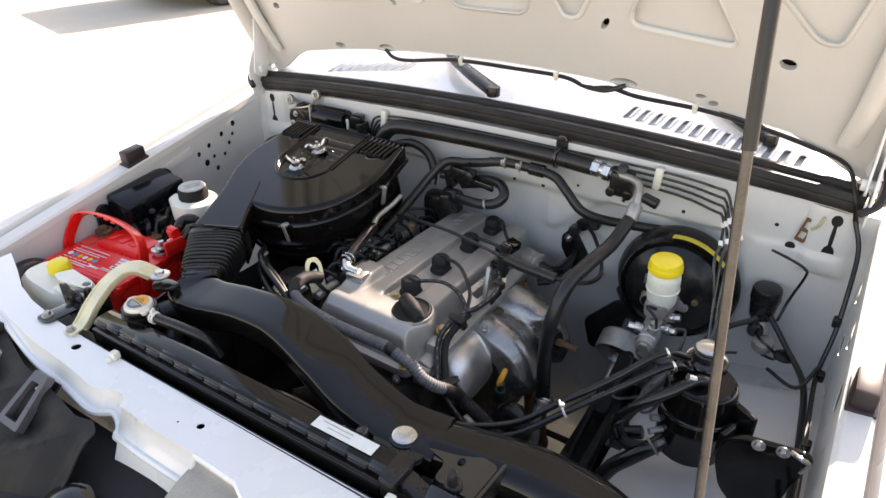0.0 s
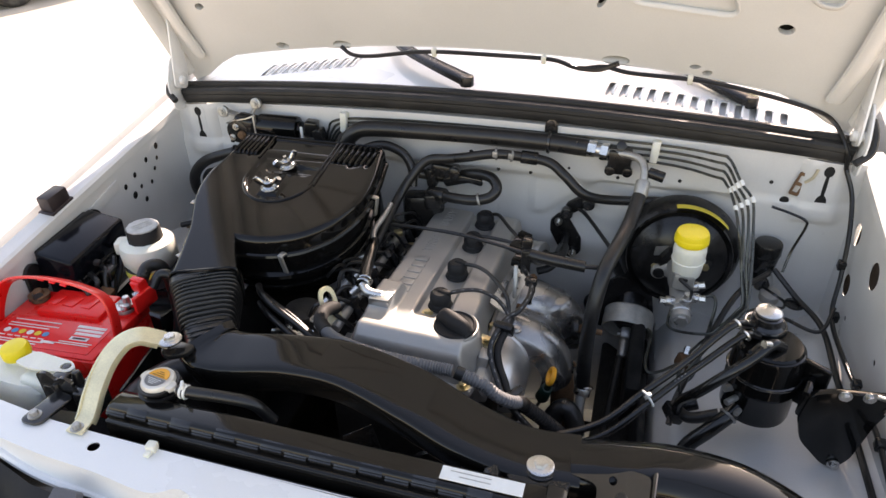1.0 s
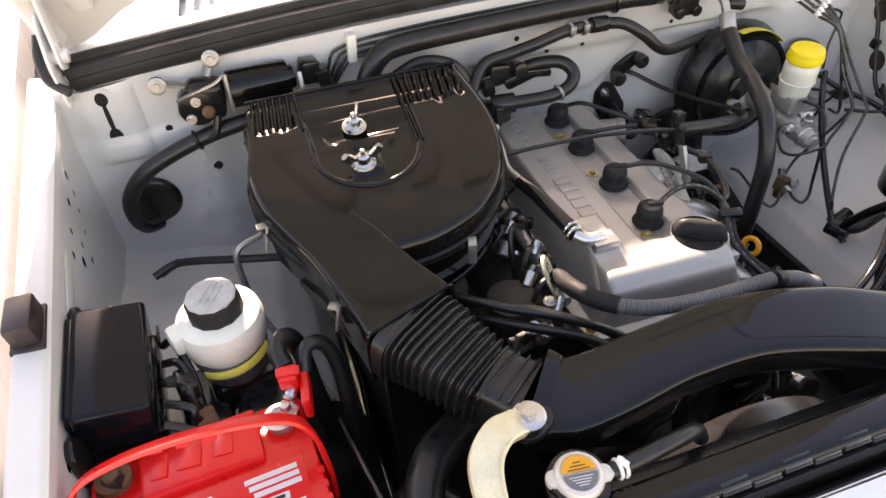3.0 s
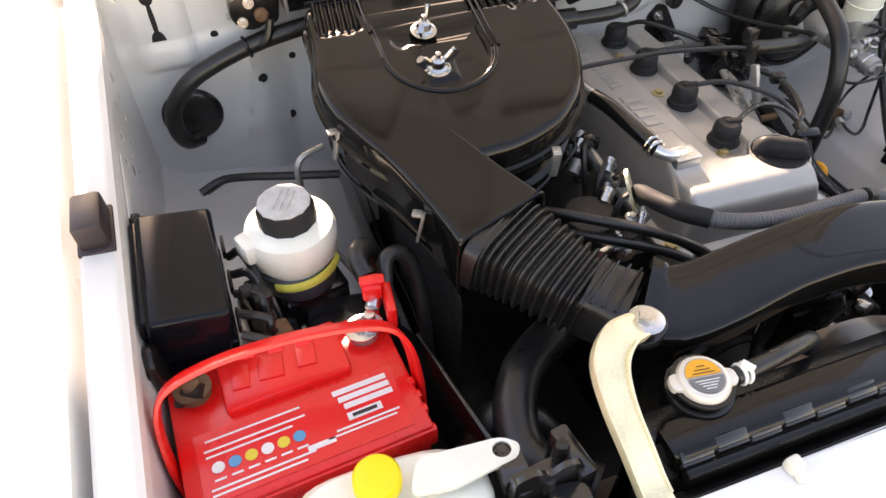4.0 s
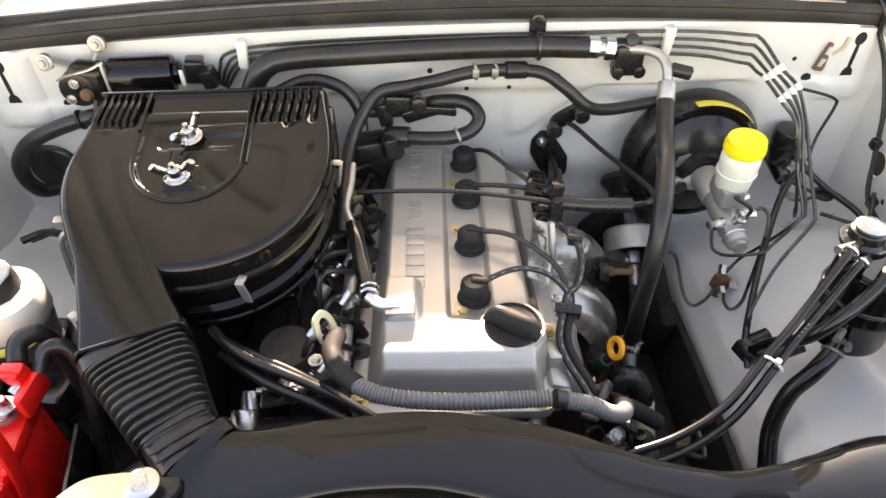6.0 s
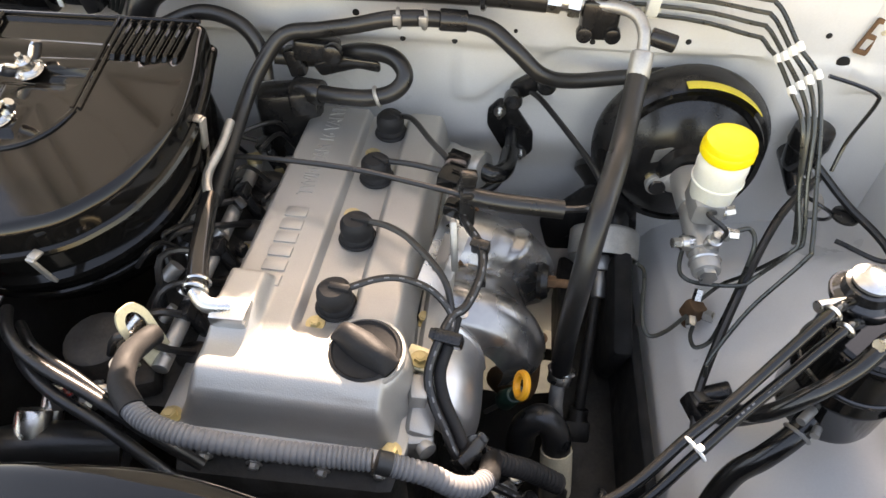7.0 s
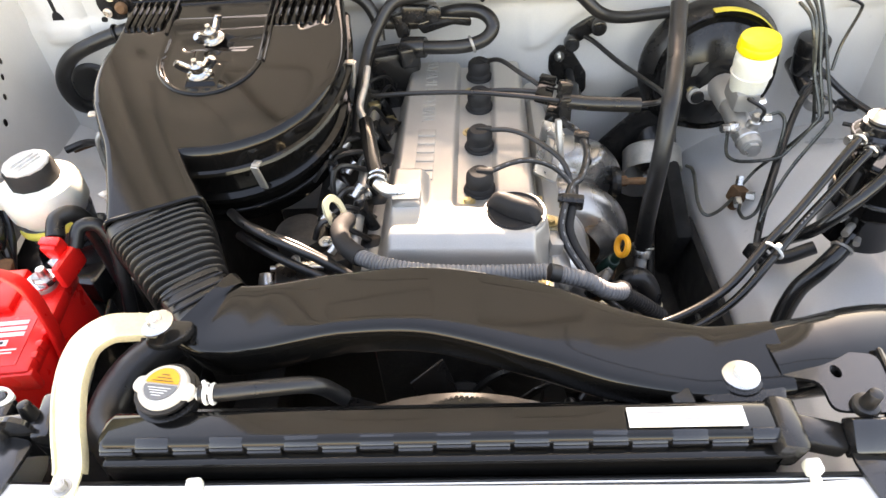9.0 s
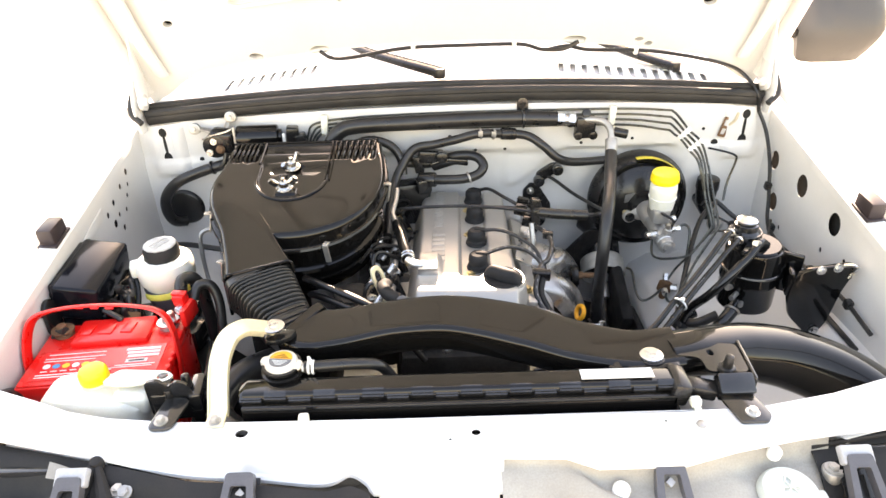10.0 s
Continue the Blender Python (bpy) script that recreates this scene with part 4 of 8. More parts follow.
# bracket and lugs between the cover and the exhaust side
part("side_bracket", moved(panel(round_poly([(-0.020, -0.055), (0.016, -0.055), (0.020, 0.040), (0.004, 0.060), (-0.018, 0.052)], 0.006), [round_poly([(-0.009, -0.03), (0.006, -0.03), (0.006, 0.025), (-0.009, 0.025)], 0.004)], 0.004), pose(0.138, 0.560, 0.853, 12, 28, -6)), ALUB, engine, "pale cast bracket beside the valve cover")
part("cast_lug", join(box((0.131, 0.359, 0.792), (0.030, 0.034, 0.040), (0, 10, 15), 0.006), cyl((0.136, 0.352, 0.80), (0.146, 0.340, 0.802), 0.010, bev=0.002)), ALU, engine)
part("cast_lug", join(box((0.128, 0.392, 0.815), (0.020, 0.030, 0.050), (0, 8, 6), 0.006)), ALU, engine)
lug = part("bolt_tab", box((0.130, 0.427, 0.832), (0.036, 0.028, 0.004), (0, 10, -10), 0.0015), GOLD, engine)
part("bolt", hexhead((0.127, 0.425, 0.835), (0.1, 0, 1), 0.007, 0.007), BRASS, lug)
# two square clips hold the leads together over the exhaust side
for q, h in (((0.139, 0.652, 0.900), 0.052), ((0.148, 0.598, 0.893), 0.026)):
    clip = part("lead_clip", box(q, (0.026, h, 0.018), (6, 10, -14), 0.003), GLOSS, engine, "glossy black square lead clip")
    for j in range(3 if h > 0.03 else 1):
        part("clip_rib", box(V(*q) + V(0.0015 + 0.004 * j, (0.014 - 0.014 * j) if h > 0.03 else 0.006, 0.0095), (0.021, 0.003, 0.003), (6, 10, -14), 0.001), GLOSS, clip)
part("water_outlet", join(box((-0.105, 0.795, 0.845), (0.09, 0.05, 0.12), (0, 0, 12), 0.015), cyl((-0.085, 0.775, 0.915), (-0.045, 0.765, 0.918), 0.017, bev=0.003), box((-0.075, 0.765, 0.905), (0.035, 0.03, 0.035), (0, 0, 20), 0.006)), BLACK, engine, "black rubber-clad water outlet behind the cover")
part("sensor_barrel", join(cyl((-0.254, 0.329, 0.785), (-0.254, 0.369, 0.81), 0.012, bev=0.002), cyl((-0.254, 0.309, 0.805), (-0.254, 0.334, 0.822), 0.017, bev=0.003)), STEEL, engine)
rng_s = random.Random(5)
for k in range(26):
    c = V(rng_s.uniform(-0.215, -0.100), rng_s.uniform(0.34, 0.74), rng_s.uniform(0.815, 0.868))
    d = V(rng_s.uniform(-1, 1), rng_s.uniform(-1, 1), rng_s.uniform(0.0, 1)).normalized()
    if k % 3 == 0:
        part("wire_end", tube([c, c + d * 0.02 + V(0, 0, 0.012), c + V(0.02, 0.03, 0.01), c + V(0.03, 0.05, -0.03)], 0.003, 7, 5), RUBBER, engine)
    elif k % 3 == 1:
        part("nut", hexhead(c, d, rng_s.uniform(0.003, 0.006), 0.006), STEEL, engine)
    else:
        part("lead_plug", moved(box((0, 0, 0), (0.012, 0.016, 0.012), bev=0.002), Matrix.Translation(c) @ onto(d)), BLACK, engine)
eye = part("lifting_eye", moved(panel(round_poly([(-0.014, -0.045), (0.014, -0.045), (0.017, 0.018), (0.010, 0.034), (-0.010, 0.034), (-0.017, 0.018)], 0.010), [oval(0, 0.010, 0.0095, 0.016)], 0.004), pose(-0.152, 0.402, 0.876, 68, 0, 62)), GOLD, engine, "yellowed zinc lifting eye")
dip = part("dipstick", tube([(0.20, 0.50, 0.60), (0.225, 0.47, 0.69), (0.236, 0.455, 0.738)], 0.0035, 8), GREYM, engine)
part("dipstick_grip", join(cyl((0.222, 0.474, 0.682), (0.232, 0.460, 0.722), 0.013, 0.010, bev=0.003), cyl((0.232, 0.460, 0.720), (0.236, 0.454, 0.742), 0.007, bev=0.002)), GREEND, dip, "dark green plastic grip")
part("dipstick_ring", moved(ring_of((0, 0, 0), (0, 0, 1), 0.0135, 0.0046, 24, 8), pose(0.238, 0.452, 0.758, 110, 0, 102)), ORANGE, dip, "orange plastic pull ring")

# intake side clutter between the air cleaner and the cover
part("intake_plenum", sweep(spline([(-0.155, 0.36, 0.76), (-0.16, 0.50, 0.77), (-0.165, 0.70, 0.76)], 6), 0.055, 0.05, 16, square=1.5), GREASE, engine)
for k in range(4):
    y = 0.42 + k * 0.095
    part("intake_runner", tube([(-0.15, y, 0.79), (-0.115, y, 0.80), (-0.08, y, 0.765)], 0.021, 12), GREASE, engine)
    part("injector", join(cyl((-0.112, y + 0.03, 0.80), (-0.128, y + 0.03, 0.842), 0.009, bev=0.002), box((-0.13, y + 0.03, 0.85), (0.018, 0.022, 0.014), (0, -20, 0), 0.002)), BLACK, engine)
part("fuel_rail", cyl((-0.135, 0.38, 0.842), (-0.135, 0.74, 0.838), 0.009, bev=0.002), GREYM, engine)
part("throttle_body", join(cyl((-0.205, 0.40, 0.80), (-0.205, 0.40, 0.86), 0.035, bev=0.005), box((-0.17, 0.385, 0.81), (0.05, 0.05, 0.05), (0, 0, 20), 0.006)), GREASE, engine)
part("throttle_linkage", join(box((-0.205, 0.345, 0.835), (0.055, 0.008, 0.035), (0, 15, 20), 0.002), cyl((-0.235, 0.34, 0.85), (-0.17, 0.35, 0.84), 0.004), hexhead((-0.19, 0.335, 0.845), (0, -1, 0.2), 0.008), hexhead((-0.165, 0.37, 0.865), (0, 0, 1), 0.006)), STEEL, engine)
for k in range(9):
    c = V(-0.16 + 0.02 * math.sin(k * 2.1), 0.36 + 0.028 * k, 0.845 + 0.010 * math.cos(k * 3.3))
    part("fitting", cyl(c, c + V(0.012, 0.012, 0.011), 0.006 + 0.002 * (k % 3), seg=10), GREYM if k % 2 else STEEL, engine)
for k in range(6):
    part("vacuum_line", tube([(-0.20 + 0.01 * k, 0.37 + 0.03 * k, 0.80), (-0.17 + 0.012 * math.sin(k), 0.39 + 0.035 * k, 0.872 + 0.01 * math.cos(k * 2)), (-0.13, 0.40 + 0.045 * k, 0.85), (-0.115, 0.43 + 0.05 * k, 0.80)], 0.0042, 7, 5), RUBBER, engine)
# breather hose with its metal pipe and clamps
breather = thing("breather_hose", (-0.10, 0.50, 0.86), "black breather hose with clamp on a pale elbow", "hose")
part("elbow", join(tube([(-0.062, 0.428, 0.895), (-0.085, 0.425, 0.900), (-0.10, 0.437, 0.905)], 0.0085, 12), box((-0.062, 0.425, 0.890), (0.038, 0.03, 0.018), (0, 0, 0), 0.004)), ALUB, breather)
part("hose", tube([(-0.098, 0.436, 0.905), (-0.108, 0.475, 0.912), (-0.118, 0.525, 0.917), (-0.125, 0.56, 0.915)], 0.0108, 12), HOSE, breather)
part("metal_pipe", tube([(-0.122, 0.55, 0.918), (-0.135, 0.585, 0.925), (-0.130, 0.625, 0.935), (-0.128, 0.66, 0.945)], 0.0055, 10), GREYM, breather)
for y in (0.437, 0.447):
    part("clamp", ring_of((-0.100, y, 0.9065), (-0.15, 1, 0.1), 0.0115, 0.0022, 22, 6), CHROME, breather)
# corrugated grey conduit round the front of the cover
cond = thing("wire_conduit", (0.0, 0.31, 0.80), "grey corrugated wire conduit round the valve cover's front", "conduit")
path = spline([(-0.141, 0.392, 0.878), (-0.142, 0.362, 0.892), (-0.130, 0.328, 0.900), (-0.100, 0.300, 0.902), (-0.060, 0.289, 0.897), (0.0, 0.288, 0.888), (0.06, 0.289, 0.885), (0.106, 0.290, 0.884)], 32)
part("corrugated_tube", sweep(path, [0.0086 + 0.0014 * (k % 3 < 2) for k in range(len(path))], seg=16), GREYP, cond)
part("tape", tube([(0.110, 0.290, 0.8833), (0.115, 0.290, 0.8815), (0.122, 0.290, 0.879)], 0.0107, 14), INK, cond)
path = spline([(0.110, 0.290, 0.883), (0.130, 0.290, 0.876), (0.155, 0.290, 0.866), (0.177, 0.289, 0.850), (0.196, 0.297, 0.836), (0.206, 0.313, 0.822)], 16)
part("end_elbow", sweep(path, [0.0090 + 0.0014 * (k % 3 < 2) for k in range(len(path))], seg=16), GREYP, cond)
part("end_tape", tube([(0.2035, 0.308, 0.826), (0.207, 0.316, 0.819), (0.208, 0.334, 0.800), (0.210, 0.350, 0.780)], 0.0108, 14), RUBBER, cond)
part("top_sleeve", tube([(-0.140, 0.402, 0.872), (-0.141, 0.390, 0.880), (-0.142, 0.362, 0.892), (-0.130, 0.328, 0.900), (-0.108, 0.305, 0.902)], 0.0116, 14), MATT, cond, "black taped end of the conduit")
# looms down the right of the cover
loom = thing("wire_loom", (0.16, 0.42, 0.75), "black taped wire loom beside the valve cover", "wires")
DOWN = [(0.154, 0.433, 0.862), (0.147, 0.406, 0.845), (0.154, 0.383, 0.830), (0.169, 0.361, 0.815), (0.181, 0.346, 0.800)]
printed("printed_lead", [(0.150, 0.610, 0.893), (0.160, 0.575, 0.892), (0.179, 0.543, 0.890), (0.183, 0.509, 0.883), (0.171, 0.470, 0.875), tuple(JOINT), *[(x - 0.008, y - 0.003, z + 0.001) for x, y, z in DOWN[:4]], (0.176, 0.338, 0.800), (0.205, 0.330, 0.772), (0.240, 0.334, 0.730)], 0.0050, loom, 0.014)
part("loom_branch", tube([tuple(JOINT + V(0.004, 0.004, -0.006)), *[(x + 0.003, y + 0.003, z - 0.005) for x, y, z in DOWN], (0.210, 0.350, 0.774), (0.250, 0.361, 0.735), (0.285, 0.365, 0.700)], 0.0066, 10), MATT, loom)
path = spline([(0.196, 0.350, 0.786), (0.222, 0.353, 0.766), (0.252, 0.362, 0.734), (0.285, 0.366, 0.700)], 22)
part("ribbed_sleeve", sweep(path, [0.0108 + 0.0014 * (k % 3 < 2) for k in range(len(path))], seg=12), MATT, loom)
for p, a, r in (((0.180, 0.541, 0.889), (0.3, 1, 0.1), 0.010), ((0.155, 0.436, 0.861), (0.2, 1, 0.4), 0.016), ((0.184, 0.347, 0.796), (0.8, -0.5, -0.6), 0.019)):
    c, d = V(*p), V(*a).normalized()
    part("tie_clip", moved(join(box((0, 0, 0), (r * 2.0, r * 1.5, 0.014), bev=0.003), box((r * 0.9, r * 0.5, 0), (r * 0.5, r * 0.5, 0.011), bev=0.0015)), Matrix.Translation(c) @ onto(d)), BLACK, loom)
part("ribbed_guide", join(*[box((0.187 - 0.0006 * k, 0.532 - 0.006 * k, 0.880 - 0.001 * k), (0.004, 0.004, 0.012), (0, 0, 0), 0.0008) for k in range(6)], box((0.186, 0.517, 0.877), (0.003, 0.038, 0.010), (0, 0, 4), 0.0008)), BLACK, loom)
# the tangle low in front of the engine
low = thing("lower_hoses", (0.22, 0.36, 0.55), "tangle of black hoses and fittings low beside the engine", "hoses")
part("radiator_hose_low", tube([(0.16, 0.33, 0.60), (0.22, 0.30, 0.66), (0.27, 0.33, 0.66), (0.29, 0.40, 0.60)], 0.020, 12), RUBBER, low)
part("bypass_hose", tube([(0.246, 0.440, 0.625), (0.249, 0.447, 0.668), (0.268, 0.450, 0.690), (0.286, 0.441, 0.672), (0.291, 0.430, 0.640)], 0.0180, 12), RUBBER, low)
part("sleeve", tube([(0.290, 0.432, 0.648), (0.293, 0.418, 0.618), (0.295, 0.403, 0.590)], 0.0200, 12), TAPE, low, "tan fabric sleeve")
part("sleeved_hose", tube([(0.295, 0.405, 0.595), (0.296, 0.39, 0.56), (0.29, 0.36, 0.50)], 0.0175, 12), RUBBER, low)
part("pump_body", join(box((0.22, 0.33, 0.58), (0.10, 0.10, 0.12), (0, 10, 15), 0.02), cyl((0.22, 0.26, 0.60), (0.22, 0.34, 0.60), 0.05, bev=0.006)), GREASE, low)
part("drive_belt", ring_of((0.12, 0.285, 0.60), (0, 1, 0), 0.11, 0.006, 40, 6), RUBBER, low)
part("steel_pin", cyl((0.20, 0.27, 0.66), (0.205, 0.25, 0.665), 0.011, bev=0.002), STEEL, low)
part("steel_pin", cyl((0.15, 0.27, 0.64), (0.15, 0.25, 0.645), 0.008, bev=0.002), STEEL, low)
part("bolt", hexhead((0.26, 0.30, 0.63), (0, -0.3, 1), 0.009), STEEL, low)
rng = random.Random(11)
for k in range(16):
    c = V(rng.uniform(0.14, 0.33), rng.uniform(0.27, 0.42), rng.uniform(0.60, 0.70))
    d = V(rng.uniform(-1, 1), rng.uniform(-1, 0.2), rng.uniform(0.1, 1)).normalized()
    if k % 4 == 0:
        part("bolt", hexhead(c, d, rng.uniform(0.005, 0.008), 0.008), STEEL, low)
    elif k % 4 == 1:
        part("hose_end", cyl(c, c + d * 0.03, rng.uniform(0.007, 0.011), bev=0.002), GREYM, low)
    elif k % 4 == 2:
        part("connector", moved(box((0, 0, 0), (0.02, 0.026, 0.016), bev=0.003), Matrix.Translation(c) @ onto(d)), BLACK, low)
    else:
        part("branch_wire", tube([c, c + d * 0.03 + V(0.01, 0, 0.01), c + V(0.03, 0.03, 0.015), c + V(0.05, 0.02, -0.03)], 0.0035, 7, 5), RUBBER, low)
for k, (x, y, z) in enumerate(((0.24, 0.37, 0.695), (0.225, 0.335, 0.69), (0.255, 0.345, 0.70))):
    part("spigot", join(cyl((x, y, z - 0.05), (x, y, z), 0.006, bev=0.001), cyl((x, y, z - 0.004), (x, y, z + 0.005), 0.009, bev=0.002)), BLACK if k else STEEL, low)

# ---- air cleaner ----
air = thing("air_cleaner", (-0.325, 0.60, 0.82), "glossy black plastic air cleaner with louvred lid and wing nuts", "air cleaner")
lid_pts = [(-0.484, 0.732), (-0.484, 0.660), (-0.498, 0.604), (-0.493, 0.550), (-0.466, 0.488), (-0.430, 0.445), (-0.375, 0.432), (-0.300, 0.435), (-0.268, 0.442), (-0.225, 0.459), (-0.183, 0.497), (-0.159, 0.545), (-0.147, 0.600), (-0.149, 0.655), (-0.158, 0.712), (-0.160, 0.732)]
lid_plane = lambda y: 1.030 - 0.22 * (0.72 - y)      # the lid leans down towards the front


def u_shape(x, y):
    """Signed distance to the rim of the lid's U-shaped hollow, negative inside."""
    if y > 0.606:
        return abs(x + 0.3345) - 0.0715
    return math.hypot(x + 0.3345, y - 0.606) - 0.0715


def lid_top(x, y):
    z = lid_plane(y)
    z -= 0.0085 * (1 - step((u_shape(x, y) + 0.005) / 0.007)) * step((0.700 - y) / 0.05)
    pad = max(abs(x + 0.342) - 0.020, abs(y - 0.612) - 0.052)
    z += 0.0045 * (1 - step((pad + 0.003) / 0.006))
    cup = math.hypot((x + 0.375) / 0.9, (y - 0.645) / 1.4)
    z -= 0.003 * (1 - step((cup - 0.009) / 0.005))
    # dips that hold the louvres at the back
    for x0, x1 in ((-0.474, -0.416), (-0.252, -0.170)):
        z -= 0.004 * step((x - x0) / 0.004) * step((x1 - x) / 0.004) * step((y - 0.664) / 0.004) * step((0.724 - y) / 0.004)
    return z


rimline = round_poly([Vector(p) for p in lid_pts], 0.030, 8)
bm = bmesh.new()
mid_l = Vector((-0.330, 0.590))
fracs = [k / 60 for k in range(2, 57)] + [0.945, 0.957, 0.968, 0.978, 0.986, 0.993, 0.998, 1.0]
rings = []
for f in fracs:
    fall = 0.012 * (1 - math.sqrt(max(0.0, 1 - (max(0.0, f - 0.935) / 0.065) ** 2)))
    rings.append([bm.verts.new((*(mid_l + (Vector(p) - mid_l) * f), lid_top(*(mid_l + (Vector(p) - mid_l) * f)) - fall)) for p in rimline])
rings.append([bm.verts.new((p[0], p[1], lid_plane(p[1]) - 0.034)) for p in rimline])
top_v = bm.verts.new((*mid_l, lid_top(*mid_l)))
for k in range(len(rimline)):
    q = (k + 1) % len(rimline)
    bm.faces.new((top_v, rings[0][k], rings[0][q]))
    for a, b in zip(rings, rings[1:]):
        bm.faces.new((a[k], b[k], b[q], a[q]))
lid = part("lid", bm, GLOSS, air, "glossy black lid with a U-shaped hollow", sharp=60)
rim = [V(x, y, lid_plane(y) - 0.036) for x, y in round_poly([Vector(p) for p in lid_pts], 0.022, 5)]
part("lid_lip", sweep(rim + [rim[0]], 0.006, 0.005, 8, caps=False), GLOSS, lid)
part("housing", lathe([(0, 0), (0.138, 0), (0.148, 0.01), (0.157, 0.045), (0.158, 0.070), (0.166, 0.075), (0.166, 0.083), (0.158, 0.087), (0.157, 0.120), (0, 0.120)], (-0.322, 0.618, 0.838), (0, -0.22, 1), 56), GLOSS, air, "round black housing under the lid")
part("housing_step", ring_of((-0.322, 0.607, 0.890), (0, -0.22, 1), 0.163, 0.004, 56, 8), GLOSS, air)
part("housing_back", box((-0.325, 0.680, 0.925), (0.315, 0.085, 0.110), (12, 0, 0), 0.015), GLOSS, air)
for x0, n, stp in ((-0.470, 6, 0.0098), (-0.247, 7, 0.0122)):
    for k in range(n):
        x = x0 + k * stp
        at = lambda y, up: V(x + (y - 0.70) * 0.10, y, lid_plane(y) + up)
        part("louvre_rib", sweep([at(0.728, -0.004), at(0.722, 0.0015), at(0.695, 0.0015), at(0.672, 0.0015), at(0.666, -0.003)], 0.0030, 0.0036, 8), GLOSS, lid)
border = lambda x, ys, r: part("raised_border", sweep(spline([(x + (y - 0.72) * 0.02, y, lid_plane(y) + 0.0008) for y in ys], 6), r, 0.0026, 8), GLOSS, lid)
border(-0.408, (0.727, 0.69, 0.655), 0.0028)
for x in (-0.264, -0.2555):
    border(x, (0.727, 0.69, 0.64, 0.592), 0.0022)
part("back_border", sweep([V(-0.478 + 0.312 * k / 8, 0.729, lid_plane(0.729) + 0.0002) for k in range(9)], 0.0030, 0.0026, 8), GLOSS, lid)
part("hollow_rim", sweep([V(-0.3345 + 0.0725 * math.cos(a), 0.606 + 0.0725 * math.sin(a), lid_plane(0.606 + 0.0725 * math.sin(a)) + 0.0004) for a in np.linspace(math.pi * 1.0, math.pi * 1.93, 26)], 0.0034, 0.0030, 10), GLOSS, lid)


def wing_nut(at, turn):
    wing = lambda d: sweep(spline([(d * 0.005, 0, 0.005), (d * 0.014, 0, 0.009), (d * 0.022, 0, 0.017), (d * 0.025, 0, 0.021)], 5), [0.0045, 0.0036, 0.0032, 0.0042], [0.0060, 0.0080, 0.0075, 0.0050], 10)
    nut = join(lathe([(0, 0), (0.0125, 0), (0.0128, 0.002), (0.0100, 0.004), (0.0085, 0.012), (0.0060, 0.014), (0, 0.014)], seg=24), wing(1), wing(-1), cyl((0, 0, 0.012), (0, 0, 0.022), 0.0036, bev=0.0006))
    part("wing_nut", moved(nut, Matrix.Translation(at) @ onto((0, -0.22, 1)) @ pose(0, 0, 0, 0, 0, turn)), CHROME, lid, "chrome wing nut")
    part("seat_washer", lathe([(0, 0.0), (0.0165, 0.0), (0.0170, 0.0012), (0.0125, 0.0022), (0, 0.0022)], V(*at) - V(0, 0, 0.0016), (0, -0.22, 1), 28), CHROME, lid, "bright washer")


wing_nut((-0.341, 0.646, lid_top(-0.341, 0.646) + 0.002), 62)
wing_nut((-0.346, 0.578, lid_top(-0.346, 0.578) + 0.002), 8)
for p, a in (((-0.497, 0.535, 0.945), 95), ((-0.247, 0.436, 0.926), 15), ((-0.148, 0.62, 0.958), -80), ((-0.437, 0.395, 0.918), 60)):
    part("spring_clip", join(moved(box((0, -0.006, 0), (0.011, 0.004, 0.042), (12, 0, 0), 0.0015), pose(*p, 0, 0, a * -1 if p[0] > -0.3 else a)), moved(box((0, -0.003, 0.020), (0.011, 0.012, 0.004), (0, 0, 0), 0.0015), pose(*p, 0, 0, a * -1 if p[0] > -0.3 else a))), GREYM, air, "grey steel spring clip")
# the lid's flat snorkel runs on in its plane to the corrugated hose
snork_l = spline([(-0.484, 0.530, 0), (-0.463, 0.486, 0), (-0.446, 0.452, 0), (-0.430, 0.405, 0), (-0.418, 0.366, 0), (-0.410, 0.333, 0)], 5)
snork_r = spline([(-0.375, 0.500, 0), (-0.352, 0.462, 0), (-0.336, 0.430, 0), (-0.322, 0.405, 0), (-0.309, 0.385, 0), (-0.299, 0.368, 0)], 5)


def snorkel_at(u, v):
    i = min(int(round(v * (len(snork_l) - 1))), len(snork_l) - 1)
    l, r = snork_l[i], snork_r[i]
    w, drop = u, 0.0
    if u < 0.2:
        a = (u / 0.2)
        w, drop = (0.0, 0.070 * (1 - a / 0.5) + 0.010) if a < 0.5 else (0.07 * (1 - math.cos((a - 0.5) * math.pi)), 0.010 * (1 - math.sin((a - 0.5) * math.pi)))
    elif u > 0.8:
        a = (1 - u) / 0.2
        w, drop = (1.0, 0.070 * (1 - a / 0.5) + 0.010) if a < 0.5 else (1 - 0.07 * (1 - math.cos((a - 0.5) * math.pi)), 0.010 * (1 - math.sin((a - 0.5) * math.pi)))
    else:
        w = 0.07 + 0.86 * (u - 0.2) / 0.6
    p = l.lerp(r, w)
    return (p.x, p.y, lid_plane(p.y) + 0.0006 - drop)


part("snorkel", sheet(snorkel_at, 40, len(snork_l) - 1, 0.002), GLOSS, air, "flat black snorkel of the air cleaner", sharp=50)
part("snorkel_floor", sweep([V(-0.42, 0.50, 0.905), V(-0.39, 0.43, 0.893), V(-0.355, 0.350, 0.876)], 0.050, 0.006, 12, square=2.5), GLOSS, air)
part("snorkel_lip", sweep([V(*snorkel_at(u, 1.0)) + V(0.001, -0.003, 0.001) for u in np.linspace(0.0, 1.0, 30)], 0.003, 0.003, 8), GLOSS, air)

# corrugated hose from the duct to the air cleaner
bel = thing("intake_bellows", (-0.31, 0.29, 0.86), "black corrugated rubber intake hose", "hose")
